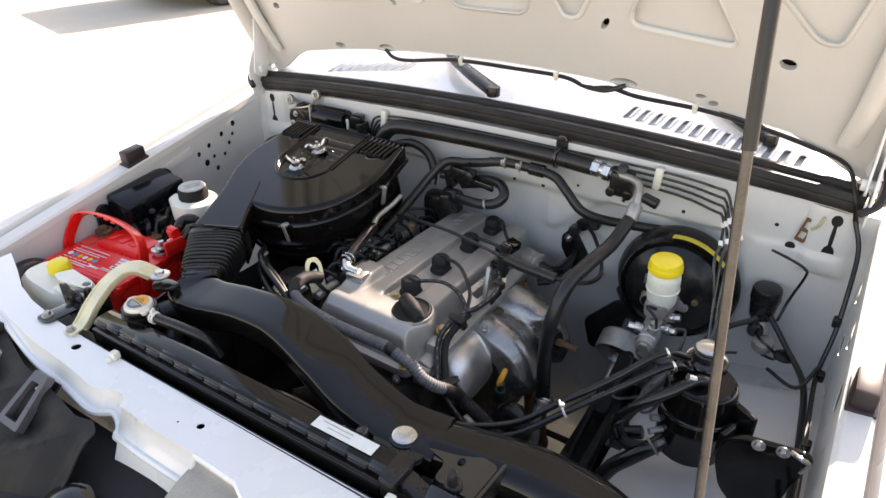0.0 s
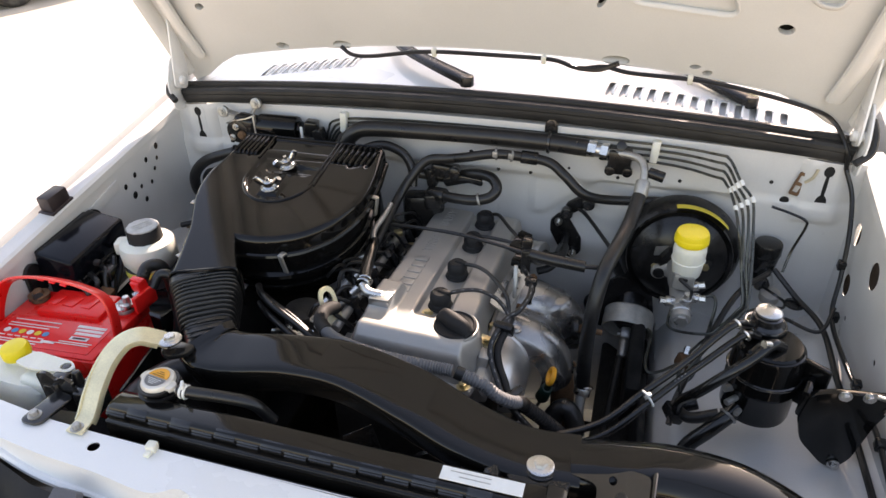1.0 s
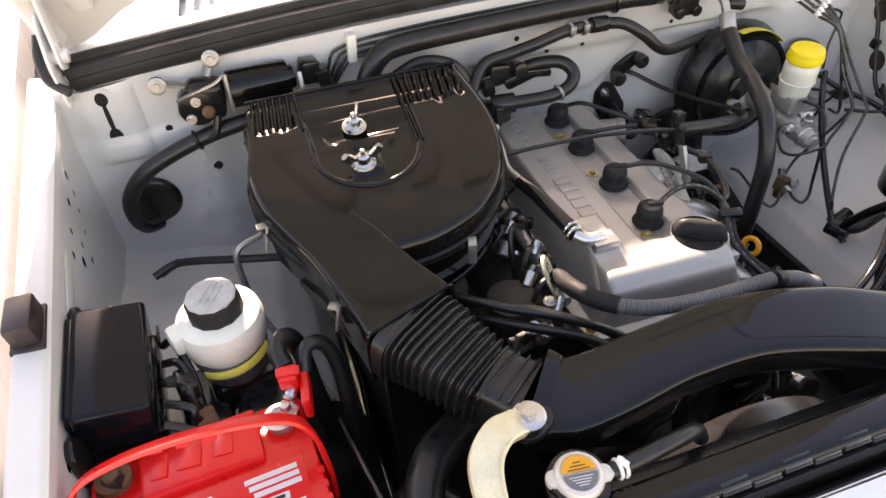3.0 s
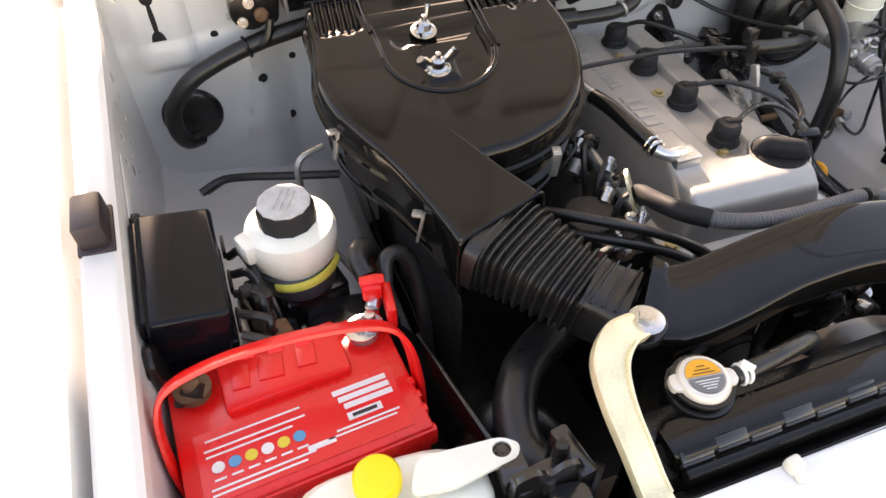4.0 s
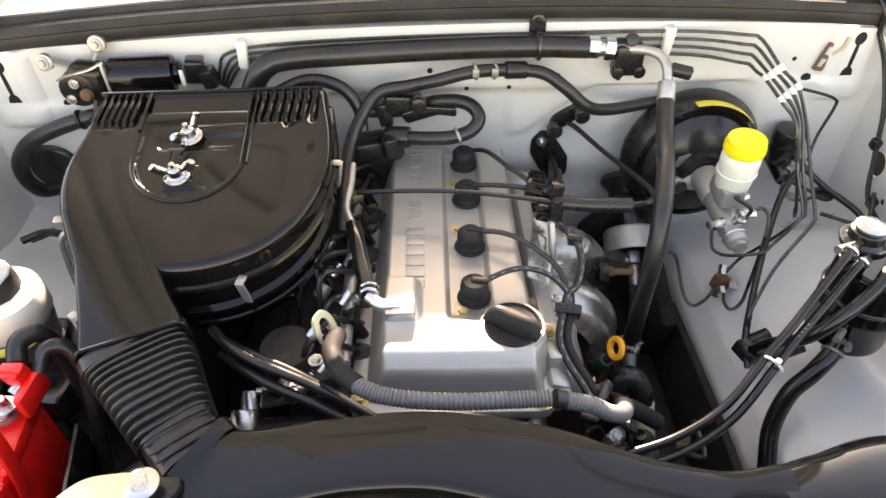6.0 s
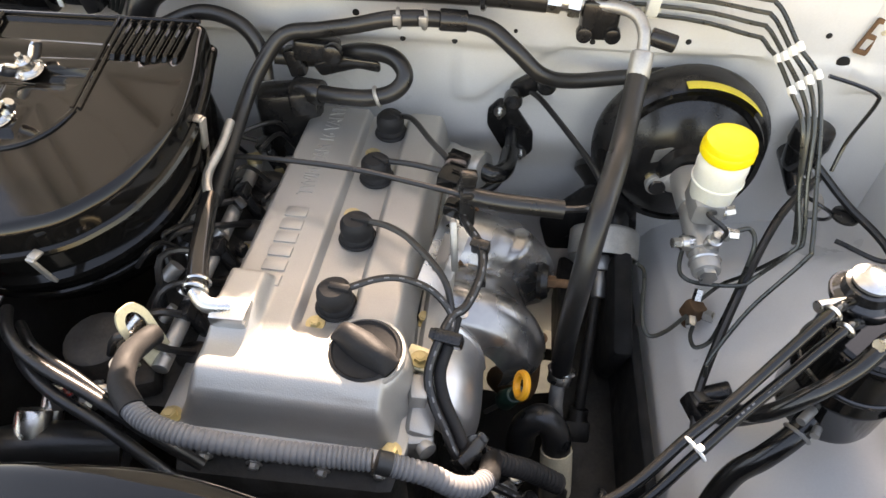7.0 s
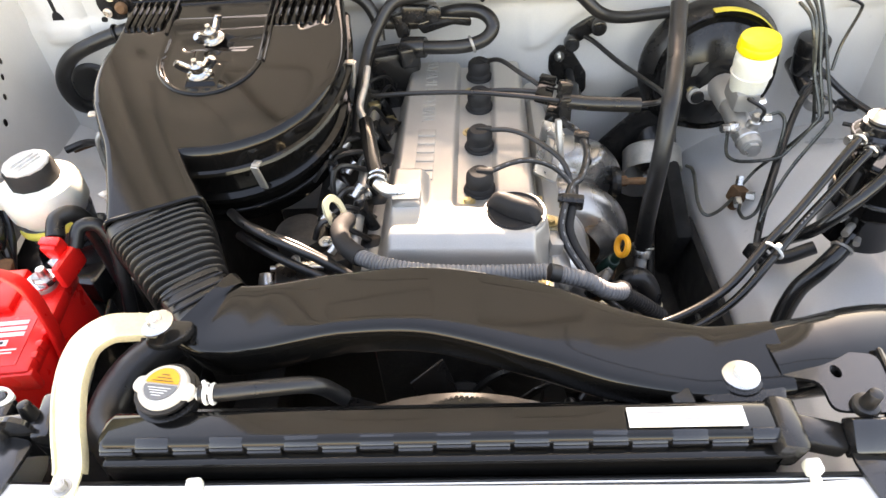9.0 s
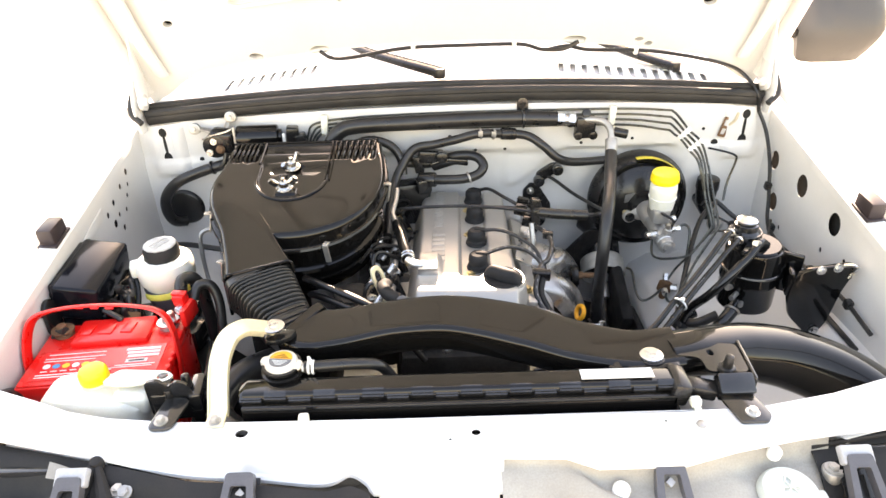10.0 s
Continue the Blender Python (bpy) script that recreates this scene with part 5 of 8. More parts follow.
axis = spline([(-0.3545, 0.350, 0.908), (-0.336, 0.322, 0.905), (-0.314, 0.288, 0.900), (-0.290, 0.253, 0.893)], 60)
pw, ph = [], []
for i in range(len(axis)):
    f = i / (len(axis) - 1)
    w = math.cos(f * 12 * 2 * math.pi)
    w = math.copysign(abs(w) ** 0.7, w)
    pw.append(0.0575 - 0.0185 * f + 0.0032 * w)
    ph.append(0.0370 - 0.0030 * f + 0.0036 * w)
part("corrugated_body", sweep(axis, pw, ph, 36, square=1.9), RUBBER, bel)
part("rear_cuff", sweep(spline([(-0.360, 0.358, 0.9085), (-0.356, 0.352, 0.908), (-0.352, 0.346, 0.907)], 3), 0.0605, 0.0395, 36, square=2.2), RUBBER, bel)
part("front_cuff", sweep(spline([(-0.293, 0.258, 0.894), (-0.280, 0.243, 0.892), (-0.262, 0.224, 0.891)], 5), [0.039, 0.0375, 0.040], [0.036, 0.0345, 0.034], 32, square=2.2), RUBBER, bel)
for k in range(3):
    part("cuff_rib", sweep([V(-0.2835 + 0.0085 * k + 0.0275 * q, 0.2455 - 0.0085 * k + 0.020 * q, 0.9275 - 0.002 * abs(q)) for q in (-1, -0.5, 0, 0.5, 1)], 0.0016, 0.0014, 6), RUBBER, bel)
side_h = thing("idle_hoses", (-0.20, 0.34, 0.84), "two black rubber hoses running beside the intake bellows", "hoses")
part("hose", tube([(-0.290, 0.405, 0.890), (-0.262, 0.370, 0.902), (-0.225, 0.345, 0.900), (-0.165, 0.325, 0.880), (-0.105, 0.305, 0.850), (-0.07, 0.30, 0.81)], 0.0060, 12), RUBBER, side_h)
part("hose", tube([(-0.280, 0.385, 0.868), (-0.245, 0.350, 0.880), (-0.205, 0.325, 0.878), (-0.150, 0.305, 0.860), (-0.100, 0.285, 0.830), (-0.07, 0.28, 0.79)], 0.0060, 12), RUBBER, side_h)
part("thin_hose", tube([(-0.275, 0.395, 0.880), (-0.235, 0.362, 0.893), (-0.185, 0.340, 0.885), (-0.130, 0.318, 0.860), (-0.085, 0.305, 0.825)], 0.005, 10), RUBBER, side_h)

# flat air duct across the radiator
duct = thing("air_duct", (0.1, 0.17, 0.85), "glossy black plastic air duct arched over the radiator", "duct")
dl = spline([(-0.258, 0.216, 0.908), (-0.236, 0.200, 0.907), (-0.190, 0.196, 0.914), (-0.11, 0.200, 0.927), (-0.02, 0.197, 0.933), (0.08, 0.175, 0.926), (0.16, 0.152, 0.912), (0.24, 0.140, 0.902), (0.31, 0.146, 0.898)], 8)
part("flat_duct", sweep(dl, [0.048, 0.044, 0.040, 0.037, 0.039, 0.043, 0.041, 0.038, 0.038], [0.034, 0.030, 0.027, 0.026, 0.026, 0.025, 0.024, 0.023, 0.026], 40, up=(0, -0.28, 1), square=3.4), DUCTB, duct)
part("tube_end", sweep(spline([(0.295, 0.145, 0.899), (0.36, 0.160, 0.892), (0.43, 0.178, 0.874), (0.51, 0.180, 0.854), (0.585, 0.152, 0.830), (0.64, 0.10, 0.800), (0.665, 0.05, 0.76)], 8), [0.037, 0.040, 0.046, 0.049, 0.050, 0.050, 0.050], [0.027, 0.031, 0.040, 0.046, 0.049, 0.050, 0.050], 24, square=1.25), DUCTB, duct, "round black duct tube")
part("tab_left", plate(round_poly([(-0.304, 0.158), (-0.284, 0.153), (-0.262, 0.166), (-0.258, 0.186), (-0.285, 0.188), (-0.304, 0.180)], 0.010), 0.930, 0.940, 0.003), BLACK, duct)
part("tab_right", plate(round_poly([(0.225, 0.095), (0.30, 0.088), (0.315, 0.150), (0.235, 0.150)], 0.014), 0.905, 0.916, 0.003), BLACK, duct)
part("tab_post", join(cyl((0.266, 0.120, 0.89), (0.266, 0.120, 0.919), 0.021, bev=0.003), box((0.212, 0.108, 0.905), (0.02, 0.045, 0.03), (0, -20, 10), 0.005)), BLACK, duct)
for p in ((-0.289, 0.171, 0.953), (0.266, 0.120, 0.919)):
    bolt = part("mounting_bolt", join(lathe([(0, 0), (0.0165, 0), (0.0168, 0.003), (0.014, 0.0045), (0, 0.0045)], p, (0, 0, 1), 28), cyl(V(*p) + V(0, 0, 0.004), V(*p) + V(0, 0, 0.010), 0.0085, 0.008, seg=6), cyl(V(*p) + V(0, 0, 0.0095), V(*p) + V(0, 0, 0.0105), 0.006, seg=14)), STEEL, duct, "bright zinc bolt with washer")

# ---- radiator ----
rad = thing("radiator", (0.0, 0.07, 0.40), "black radiator with crimped top tank and pressure cap", "radiator")
tank = part("top_tank", sweep([V(-0.318, 0.074, 0.905), V(-0.312, 0.074, 0.906), V(-0.1, 0.074, 0.907), V(0.1, 0.074, 0.907), V(0.278, 0.074, 0.906), V(0.285, 0.074, 0.905)], [0.014, 0.019, 0.019, 0.019, 0.019, 0.013], [0.016, 0.019, 0.019, 0.019, 0.019, 0.014], 24, square=2.6), GLOSS, rad, "glossy black plastic top tank")
part("header_strip", box((-0.015, 0.050, 0.896), (0.60, 0.012, 0.030), bev=0.003), GLOSS, rad)
for k in range(18):
    up = 0.0030 * (k % 2)
    part("crimp_tab", join(box((-0.302 + k * 0.0338, 0.0590 + 0.3 * up, 0.9190 + up), (0.0310, 0.0100, 0.0050), (30, 0, 0), 0.0016), box((-0.302 + k * 0.0338, 0.0545 + 0.3 * up, 0.9125 + up), (0.0310, 0.0040, 0.0090), (14, 0, 0), 0.0014)), DARKM, rad)
part("screen_top", sheet(lambda u, v: (-0.50 + 0.90 * u, 0.0345 + 0.014 * v, 0.895 - 0.022 * v), 12, 3, 0.002), CORE, rad, "dark grey screen edge")
part("core", join(box((-0.015, 0.075, 0.64), (0.60, 0.035, 0.48), bev=0.003)), CORE, rad)
part("front_screen", sheet(lambda u, v: (-0.50 + 0.90 * u, 0.0345 + 0.006 * v, 0.893 - 0.34 * v), 12, 4, 0.003), CORE, rad, "dark grey condenser screen")
part("end_cap", join(box((0.288, 0.070, 0.908), (0.026, 0.052, 0.036), (0, 12, 0), 0.006), box((0.318, 0.068, 0.903), (0.050, 0.028, 0.020), (0, 8, -10), 0.005)), BLACK, rad)
cap_at = V(-0.267, 0.108, 0.930)
neck = part("filler_neck", lathe([(0.020, -0.03), (0.022, 0.0), (0.028, 0.003), (0.028, 0.006), (0, 0.006)], cap_at, (0, 0, 1), 28), BLACK, rad)
ear = lambda a: round_poly([(0.022 * math.cos(a) - 0.013 * math.sin(a), 0.022 * math.sin(a) + 0.013 * math.cos(a)), (0.041 * math.cos(a) - 0.010 * math.sin(a), 0.041 * math.sin(a) + 0.010 * math.cos(a)), (0.041 * math.cos(a) + 0.010 * math.sin(a), 0.041 * math.sin(a) - 0.010 * math.cos(a)), (0.022 * math.cos(a) + 0.013 * math.sin(a), 0.022 * math.sin(a) - 0.013 * math.cos(a))], 0.009)
CS = Matrix.Diagonal((0.75, 0.75, 0.82, 1))
cap_bm = join(moved(lathe([(0.030, -0.006), (0.0315, -0.004), (0.0315, 0.004), (0.029, 0.008), (0.024, 0.0095), (0.0235, 0.0085), (0, 0.0085)], (0, 0, 0), (0, 0, 1), 36), Matrix.Translation(cap_at + V(0, 0, 0.006)) @ CS),
              moved(plate(ear(radians(-12)), -0.005, 0.005, 0.0025), Matrix.Translation(cap_at + V(0, 0, 0.006)) @ CS), moved(plate(ear(radians(168)), -0.005, 0.005, 0.0025), Matrix.Translation(cap_at + V(0, 0, 0.006)) @ CS))
rcap = part("pressure_cap", cap_bm, CAPM, rad, "aluminium pressure cap with two ears")
half = lambda a0, a1, r: [(r * math.cos(a), r * math.sin(a)) for a in np.linspace(a0, a1, 16)]
part("cap_label", moved(plate(half(0, math.pi, 0.0215), 0, 0.0006, 0), Matrix.Translation(cap_at + V(0, 0.001, 0.0138)) @ pose(0, 0, 0, 0, 0, -8) @ CS), ORANGE, rcap, "yellow-orange half of the label")
part("cap_text", moved(plate(half(math.pi, 2 * math.pi, 0.0215), 0, 0.0006, 0), Matrix.Translation(cap_at + V(0, -0.001, 0.0138)) @ pose(0, 0, 0, 0, 0, -8) @ CS), GREYP, rcap, "grey half of the label")
for k in range(4):
    part("print_line", moved(box((0, -0.006 - k * 0.0035, 0), (0.030 - k * 0.006, 0.0008, 0.0006), bev=0), Matrix.Translation(cap_at + V(0, 0, 0.0146)) @ pose(0, 0, 0, 0, 0, -8) @ CS), WHITEP, rcap)
for k in range(3):
    part("print_mark", moved(box((0, 0.004 + k * 0.0045, 0), (0.028 - k * 0.009, 0.0008, 0.0006), bev=0), Matrix.Translation(cap_at + V(0, 0, 0.0146)) @ pose(0, 0, 0, 0, 0, -8) @ CS), INK, rcap)
part("cap_gasket", lathe([(0.026, -0.010), (0.030, -0.010), (0.030, -0.004), (0.026, -0.003)], cap_at, (0, 0, 1), 28), BLACK, rad)
hose = part("overflow_hose", tube([(-0.235, 0.105, 0.930), (-0.205, 0.108, 0.929), (-0.165, 0.114, 0.926), (-0.130, 0.122, 0.915), (-0.110, 0.130, 0.88)], 0.0085, 12), RUBBER, rad)
part("hose_clip", join(ring_of((-0.222, 0.1055, 0.9295), (1, 0.02, -0.03), 0.0088, 0.002, 20, 6), ring_of((-0.228, 0.1055, 0.9297), (1, 0.02, -0.03), 0.0088, 0.002, 20, 6), box((-0.225, 0.1045, 0.9425), (0.004, 0.012, 0.008), (0, 0, 30), 0.001), box((-0.2335, 0.105, 0.930), (0.010, 0.010, 0.010), bev=0.002)), WHITEP, hose, "pale spring clip")
lab = part("label", box((0.204, 0.0735, 0.9285), (0.100, 0.019, 0.0012), (0, 0, 0), 0.0), WHITEP, rad, "white printed label")
for k in range(2):
    part("print_line", box((0.190 + 0.006 * k, 0.0775 - k * 0.0065, 0.9294), (0.050 - 0.012 * k, 0.0008, 0.0004), bev=0), GREYM, lab)
shroud = thing("fan_shroud", (0.0, 0.14, 0.45), "black plastic fan shroud behind the radiator", "fan shroud")
part("shroud_plate", panel(round_poly([(-0.31, 0.42), (0.28, 0.42), (0.28, 0.872), (-0.31, 0.872)], 0.03), [oval(0.0, 0.61, 0.20, 0.20, 36)], 0.004, Y_AT(0.118)), BLACK, shroud)
part("shroud_ring", lathe([(0.20, 0), (0.206, 0), (0.200, 0.06), (0.196, 0.06)], (0.0, 0.118, 0.61), (0, 1, 0), 40), BLACK, shroud)
part("shroud_top", box((-0.02, 0.108, 0.874), (0.58, 0.030, 0.006), bev=0.002), BLACK, shroud)
uh = thing("upper_radiator_hose", (-0.30, 0.24, 0.75), "thick black upper radiator hose", "hose")
part("hose", tube([(-0.35, 0.10, 0.80), (-0.40, 0.16, 0.80), (-0.37, 0.24, 0.81), (-0.27, 0.30, 0.80), (-0.18, 0.33, 0.77)], 0.024, 14), RUBBER, uh)
part("hose_bend", tube([(-0.44, 0.20, 0.74), (-0.40, 0.22, 0.77), (-0.36, 0.20, 0.75), (-0.34, 0.15, 0.70)], 0.022, 14), RUBBER, uh)

# ---- brackets ----
gold = thing("stay_bracket", (-0.345, 0.05, 0.90), "yellow zinc-plated stay bracket bolted to the radiator support", "bracket")
gl = spline([(-0.345, 0.020, 0.904), (-0.346, 0.045, 0.907), (-0.350, 0.075, 0.930), (-0.352, 0.108, 0.950), (-0.346, 0.138, 0.963), (-0.328, 0.157, 0.966), (-0.308, 0.166, 0.959), (-0.289, 0.171, 0.951)], 7)
strip_w = [0.0125, 0.0125, 0.0125, 0.013, 0.0145, 0.0145, 0.0135, 0.0135]
part("strap", sweep(gl, strip_w, 0.0022, 12, square=3.5), GOLD, gold)
for d in (-1, 1):
    edge_l = []
    for i, p in enumerate(gl):
        a = (gl[min(i + 1, len(gl) - 1)] - gl[max(i - 1, 0)]).normalized()
        side = a.cross(V(0, 0, 1)).normalized()
        edge_l.append(p + side * d * float(lerp_list(strip_w, len(gl))[i]) * 0.97 + V(0, 0, -0.003))
    part("folded_edge", sweep(edge_l[6:-5], 0.0018, 0.0065, 8, square=2.0), GOLD, gold)
part("bolt", hexhead((-0.345, 0.027, 0.9055), (0, 0, 1), 0.0058, 0.008), GREYM, gold, "grey steel bolt")
blk = thing("tank_bracket", (-0.42, 0.06, 0.88), "black stamped bracket holding the washer tank", "bracket")
part("foot", plate(round_poly([(-0.436, 0.016), (-0.402, 0.016), (-0.392, 0.075), (-0.428, 0.080)], 0.012), 0.9005, 0.906, 0.002), DARKM, blk)
part("upright", join(box((-0.425, 0.090, 0.885), (0.058, 0.022, 0.050), (0, 0, 6), 0.005), box((-0.445, 0.106, 0.893), (0.026, 0.030, 0.030), (0, 0, 0), 0.005), box((-0.392, 0.10, 0.880), (0.018, 0.05, 0.06), (0, 0, 8), 0.004)), DARKM, blk)
part("front_plate", panel(round_poly([(-0.456, 0.868), (-0.394, 0.866), (-0.394, 0.926), (-0.412, 0.934), (-0.424, 0.922), (-0.436, 0.936), (-0.456, 0.932)], 0.008), [oval(-0.428, 0.905, 0.006, 0.009)], 0.005, Y_AT(0.084)), DARKM, blk)
part("peg", cyl((-0.405, 0.098, 0.905), (-0.405, 0.100, 0.928), 0.0085, 0.006, bev=0.002), BLACK, blk)
part("peg", cyl((-0.425, 0.080, 0.90), (-0.425, 0.080, 0.918), 0.007, 0.005, bev=0.001), BLACK, blk)
part("bolt", hexhead((-0.419, 0.030, 0.906), (0, 0, 1), 0.0062, 0.008), GREYM, blk)
rb = thing("latch_bracket", (0.36, 0.06, 0.88), "black stamped bracket on the radiator support", "bracket")
part("top_plate", panel(round_poly([(0.335, 0.082), (0.392, 0.078), (0.396, 0.140), (0.300, 0.152), (0.298, 0.120), (0.335, 0.112)], 0.010), [oval(0.352, 0.122, 0.005, 0.007)], 0.004, Z_AT(0.916)), DARKM, rb)
part("front_drop", join(box((0.366, 0.062, 0.912), (0.050, 0.030, 0.022), (34, 0, 0), 0.004), box((0.364, 0.054, 0.902), (0.046, 0.010, 0.014), (0, 0, 0), 0.002), plate(round_poly([(0.352, -0.002), (0.388, -0.002), (0.397, 0.010), (0.394, 0.030), (0.384, 0.060), (0.342, 0.060), (0.342, 0.040)], 0.005), 0.9005, 0.9055, 0.002)), DARKM, rb)
part("side_flange", box((0.398, 0.105, 0.905), (0.006, 0.085, 0.034), (0, 0, -4), 0.003), DARKM, rb)
part("rubber_peg", join(cyl((0.362, 0.085, 0.918), (0.362, 0.083, 0.945), 0.0075, 0.006, bev=0.002), cyl((0.362, 0.085, 0.917), (0.362, 0.085, 0.926), 0.012, bev=0.003)), RUBBER, rb)
part("bolt", hexhead((0.372, 0.014, 0.9055), (0, 0, 1), 0.0062, 0.008), STEEL, rb)
for cx, cy in ((-0.225, 0.026), (0.304, 0.036)):
    clip = thing("panel_clip", (cx, cy, 0.90), "small white plastic clip on the support's edge", "clip", "support clips")
    part("clip_body", join(box((cx, cy, 0.907), (0.014, 0.013, 0.013), (0, 0, 5), 0.003), box((cx, cy - 0.009, 0.904), (0.008, 0.010, 0.006), bev=0.001)), MILK, clip)

# ---- battery ----
bat = thing("car_battery", (-0.597, 0.248, 0.64), "bright red car battery with a strap handle and white printed label", "battery")
BM = pose(-0.609, 0.264, 0, 0, 0, 4.5) @ Matrix.Diagonal((0.98, 0.95, 1, 1))
case = part("case", moved(box((0, 0, 0.735), (0.236, 0.166, 0.195), bev=0.006), BM), RED, bat)
part("lid", moved(join(box((0, 0.0, 0.838), (0.240, 0.170, 0.022), bev=0.005), box((0.0, 0.047, 0.852), (0.132, 0.072, 0.014), bev=0.005)), BM), RED, bat, "red plastic lid with raised block")
part("front_rim", moved(box((0, -0.082, 0.830), (0.246, 0.012, 0.030), bev=0.004), BM), RED, bat)
for lx in (-0.092, 0.092):
    post = part("terminal", moved(join(cyl((lx, 0.055, 0.846), (lx, 0.055, 0.856), 0.017, 0.016, bev=0.003), cyl((lx, 0.055, 0.854), (lx, 0.055, 0.870), 0.0105, 0.009, bev=0.002)), BM), GREYM if lx > 0 else RUST, bat, "worn lead terminal post")
    part("washer", moved(lathe([(0.010, 0), (0.0195, 0), (0.0195, 0.003), (0.010, 0.004)], (lx, 0.055, 0.858), (0, 0, 1), 20), BM), RUST if lx < 0 else STEEL, post)
hl = spline([(-0.124, -0.028, 0.805), (-0.1255, -0.014, 0.855), (-0.1215, 0.010, 0.893), (-0.105, 0.022, 0.913), (-0.06, 0.026, 0.922), (0.0, 0.022, 0.926), (0.06, 0.012, 0.926), (0.103, 0.002, 0.918), (0.121, -0.008, 0.895), (0.1265, -0.020, 0.850), (0.125, -0.030, 0.805)], 6)
part("strap_handle", moved(sweep(hl, 0.0030, 0.0125, 12, up=(0, 1, 0.35), square=2.5), BM), RED, bat, "red plastic strap handle")
for k in range(3):
    part("handle_mark", moved(box((-0.028 + k * 0.026, 0.0165 - k * 0.004, 0.9285), (0.014, 0.008, 0.003), (20, 0, -8), 0.001), BM), RED, bat)
part("label_field", moved(box((0.0, -0.036, 0.8497), (0.205, 0.078, 0.0008), bev=0), BM), REDL, bat)
Z = 0.8506
for k in range(6):
    c = (WHITEP, BLUE, YLAB, WHITEP, YLAB, BLUE)[k]
    part("symbol", moved(lathe([(0, 0), (0.0062, 0), (0.0062, 0.0005), (0, 0.0005)], (-0.085 + k * 0.0158, -0.040, Z), (0, 0, 1), 18), BM), c, bat)
    part("small_print", moved(box((-0.085 + k * 0.0158, -0.053, Z), (0.011, 0.0022, 0.0004), bev=0), BM), WHITEP, bat)
for y, w, x in ((-0.008, 0.095, -0.045), (-0.019, 0.10, -0.045), (-0.026, 0.085, -0.052), (-0.062, 0.10, -0.045), (-0.068, 0.09, -0.05)):
    part("small_print", moved(box((x, y, Z), (w, 0.0022, 0.0004), bev=0), BM), WHITEP, bat)
for k in range(3):
    part("print_bar", moved(box((0.066 + 0.002 * k, -0.008 - k * 0.0095, Z), (0.058 - 0.003 * k, 0.0065, 0.0005), bev=0), BM), WHITEP, bat)
for x, y, w, h in ((0.062, -0.040, 0.036, 0.009), (0.012, -0.058, 0.028, 0.006), (0.062, -0.051, 0.066, 0.0022), (0.055, -0.056, 0.072, 0.002)):
    part("print_bar", moved(box((x, y, Z), (w, h, 0.0005), bev=0), BM), WHITEP, bat)
part("ink_bar", moved(box((0.062, -0.040, Z + 0.0006), (0.026, 0.004, 0.0004), bev=0), BM), INK, bat)
for k, (x, w) in enumerate(((-0.044, 0.018), (-0.012, 0.026), (0.026, 0.020))):
    part("raised_mark", moved(box((x, 0.047, 0.8600), (w, 0.030, 0.0028), (0, 0, -8), 0.001), BM), RED, bat)
part("front_tag", moved(box((-0.075, -0.0892, 0.800), (0.042, 0.0012, 0.020), bev=0), BM), WHITEP, bat)
for k in range(3):
    part("vent_block", moved(box((0.117, -0.060 + 0.018 * k, 0.842), (0.010, 0.010, 0.014), bev=0.002), BM), RED, bat)
term = thing("terminal_cover", (-0.50, 0.33, 0.84), "red plastic terminal cover with a bolted cable clamp", "terminal cover")
part("cover", join(box((-0.503, 0.350, 0.890), (0.022, 0.022, 0.024), (10, 0, -8), 0.004), box((-0.488, 0.338, 0.870), (0.011, 0.050, 0.034), (0, 0, -6), 0.004), box((-0.502, 0.348, 0.903), (0.027, 0.012, 0.005), (10, 0, -8), 0.002)), RED, term)
part("clamp_bolt", join(cyl((-0.514, 0.322, 0.864), (-0.514, 0.322, 0.882), 0.0075, 0.006, bev=0.001), cyl((-0.514, 0.322, 0.862), (-0.514, 0.322, 0.868), 0.014, seg=6), cyl((-0.508, 0.335, 0.872), (-0.500, 0.350, 0.876), 0.008, bev=0.001)), STEEL, term, "steel clamp bolt")
cab = thing("battery_cables", (-0.47, 0.36, 0.70), "thick black cables curling beside the battery", "cables")
for k, pts in enumerate(([(-0.505, 0.362, 0.895), (-0.508, 0.385, 0.905), (-0.495, 0.402, 0.900), (-0.485, 0.405, 0.870), (-0.48, 0.40, 0.80), (-0.47, 0.38, 0.70)],
                         [(-0.485, 0.360, 0.880), (-0.478, 0.378, 0.898), (-0.458, 0.385, 0.893), (-0.446, 0.375, 0.860), (-0.445, 0.35, 0.80), (-0.45, 0.32, 0.72)])):
    part("cable", tube(pts, 0.0115 - 0.0025 * k, 12), RUBBER, cab)
part("earth_cable", tube([(-0.692, 0.30, 0.862), (-0.715, 0.305, 0.85), (-0.728, 0.28, 0.80), (-0.72, 0.20, 0.74), (-0.70, 0.14, 0.72)], 0.008, 10), RUBBER, cab)
wel = thing("wheel_well_hose", (-0.70, 0.12, 0.70), "black hose at the battery's front corner", "hose")
part("hose", tube([(-0.725, 0.20, 0.80), (-0.728, 0.15, 0.835), (-0.712, 0.11, 0.83), (-0.69, 0.10, 0.78)], 0.022, 12), RUBBER, wel)
def apron_cover_at(u, v):
    k = u * 4
    prof = [(0.418, 0.40), (0.424, 0.60), (0.452, 0.650), (0.495, 0.690), (0.56, 0.712)]
    i = min(int(k), 3)
    f = k - i
    return (-(prof[i][0] * (1 - f) + prof[i + 1][0] * f) + 0.006, 0.06 + 0.40 * v, prof[i][1] * (1 - f) + prof[i + 1][1] * f + 0.008 + 0.002 * math.sin(v * 20))


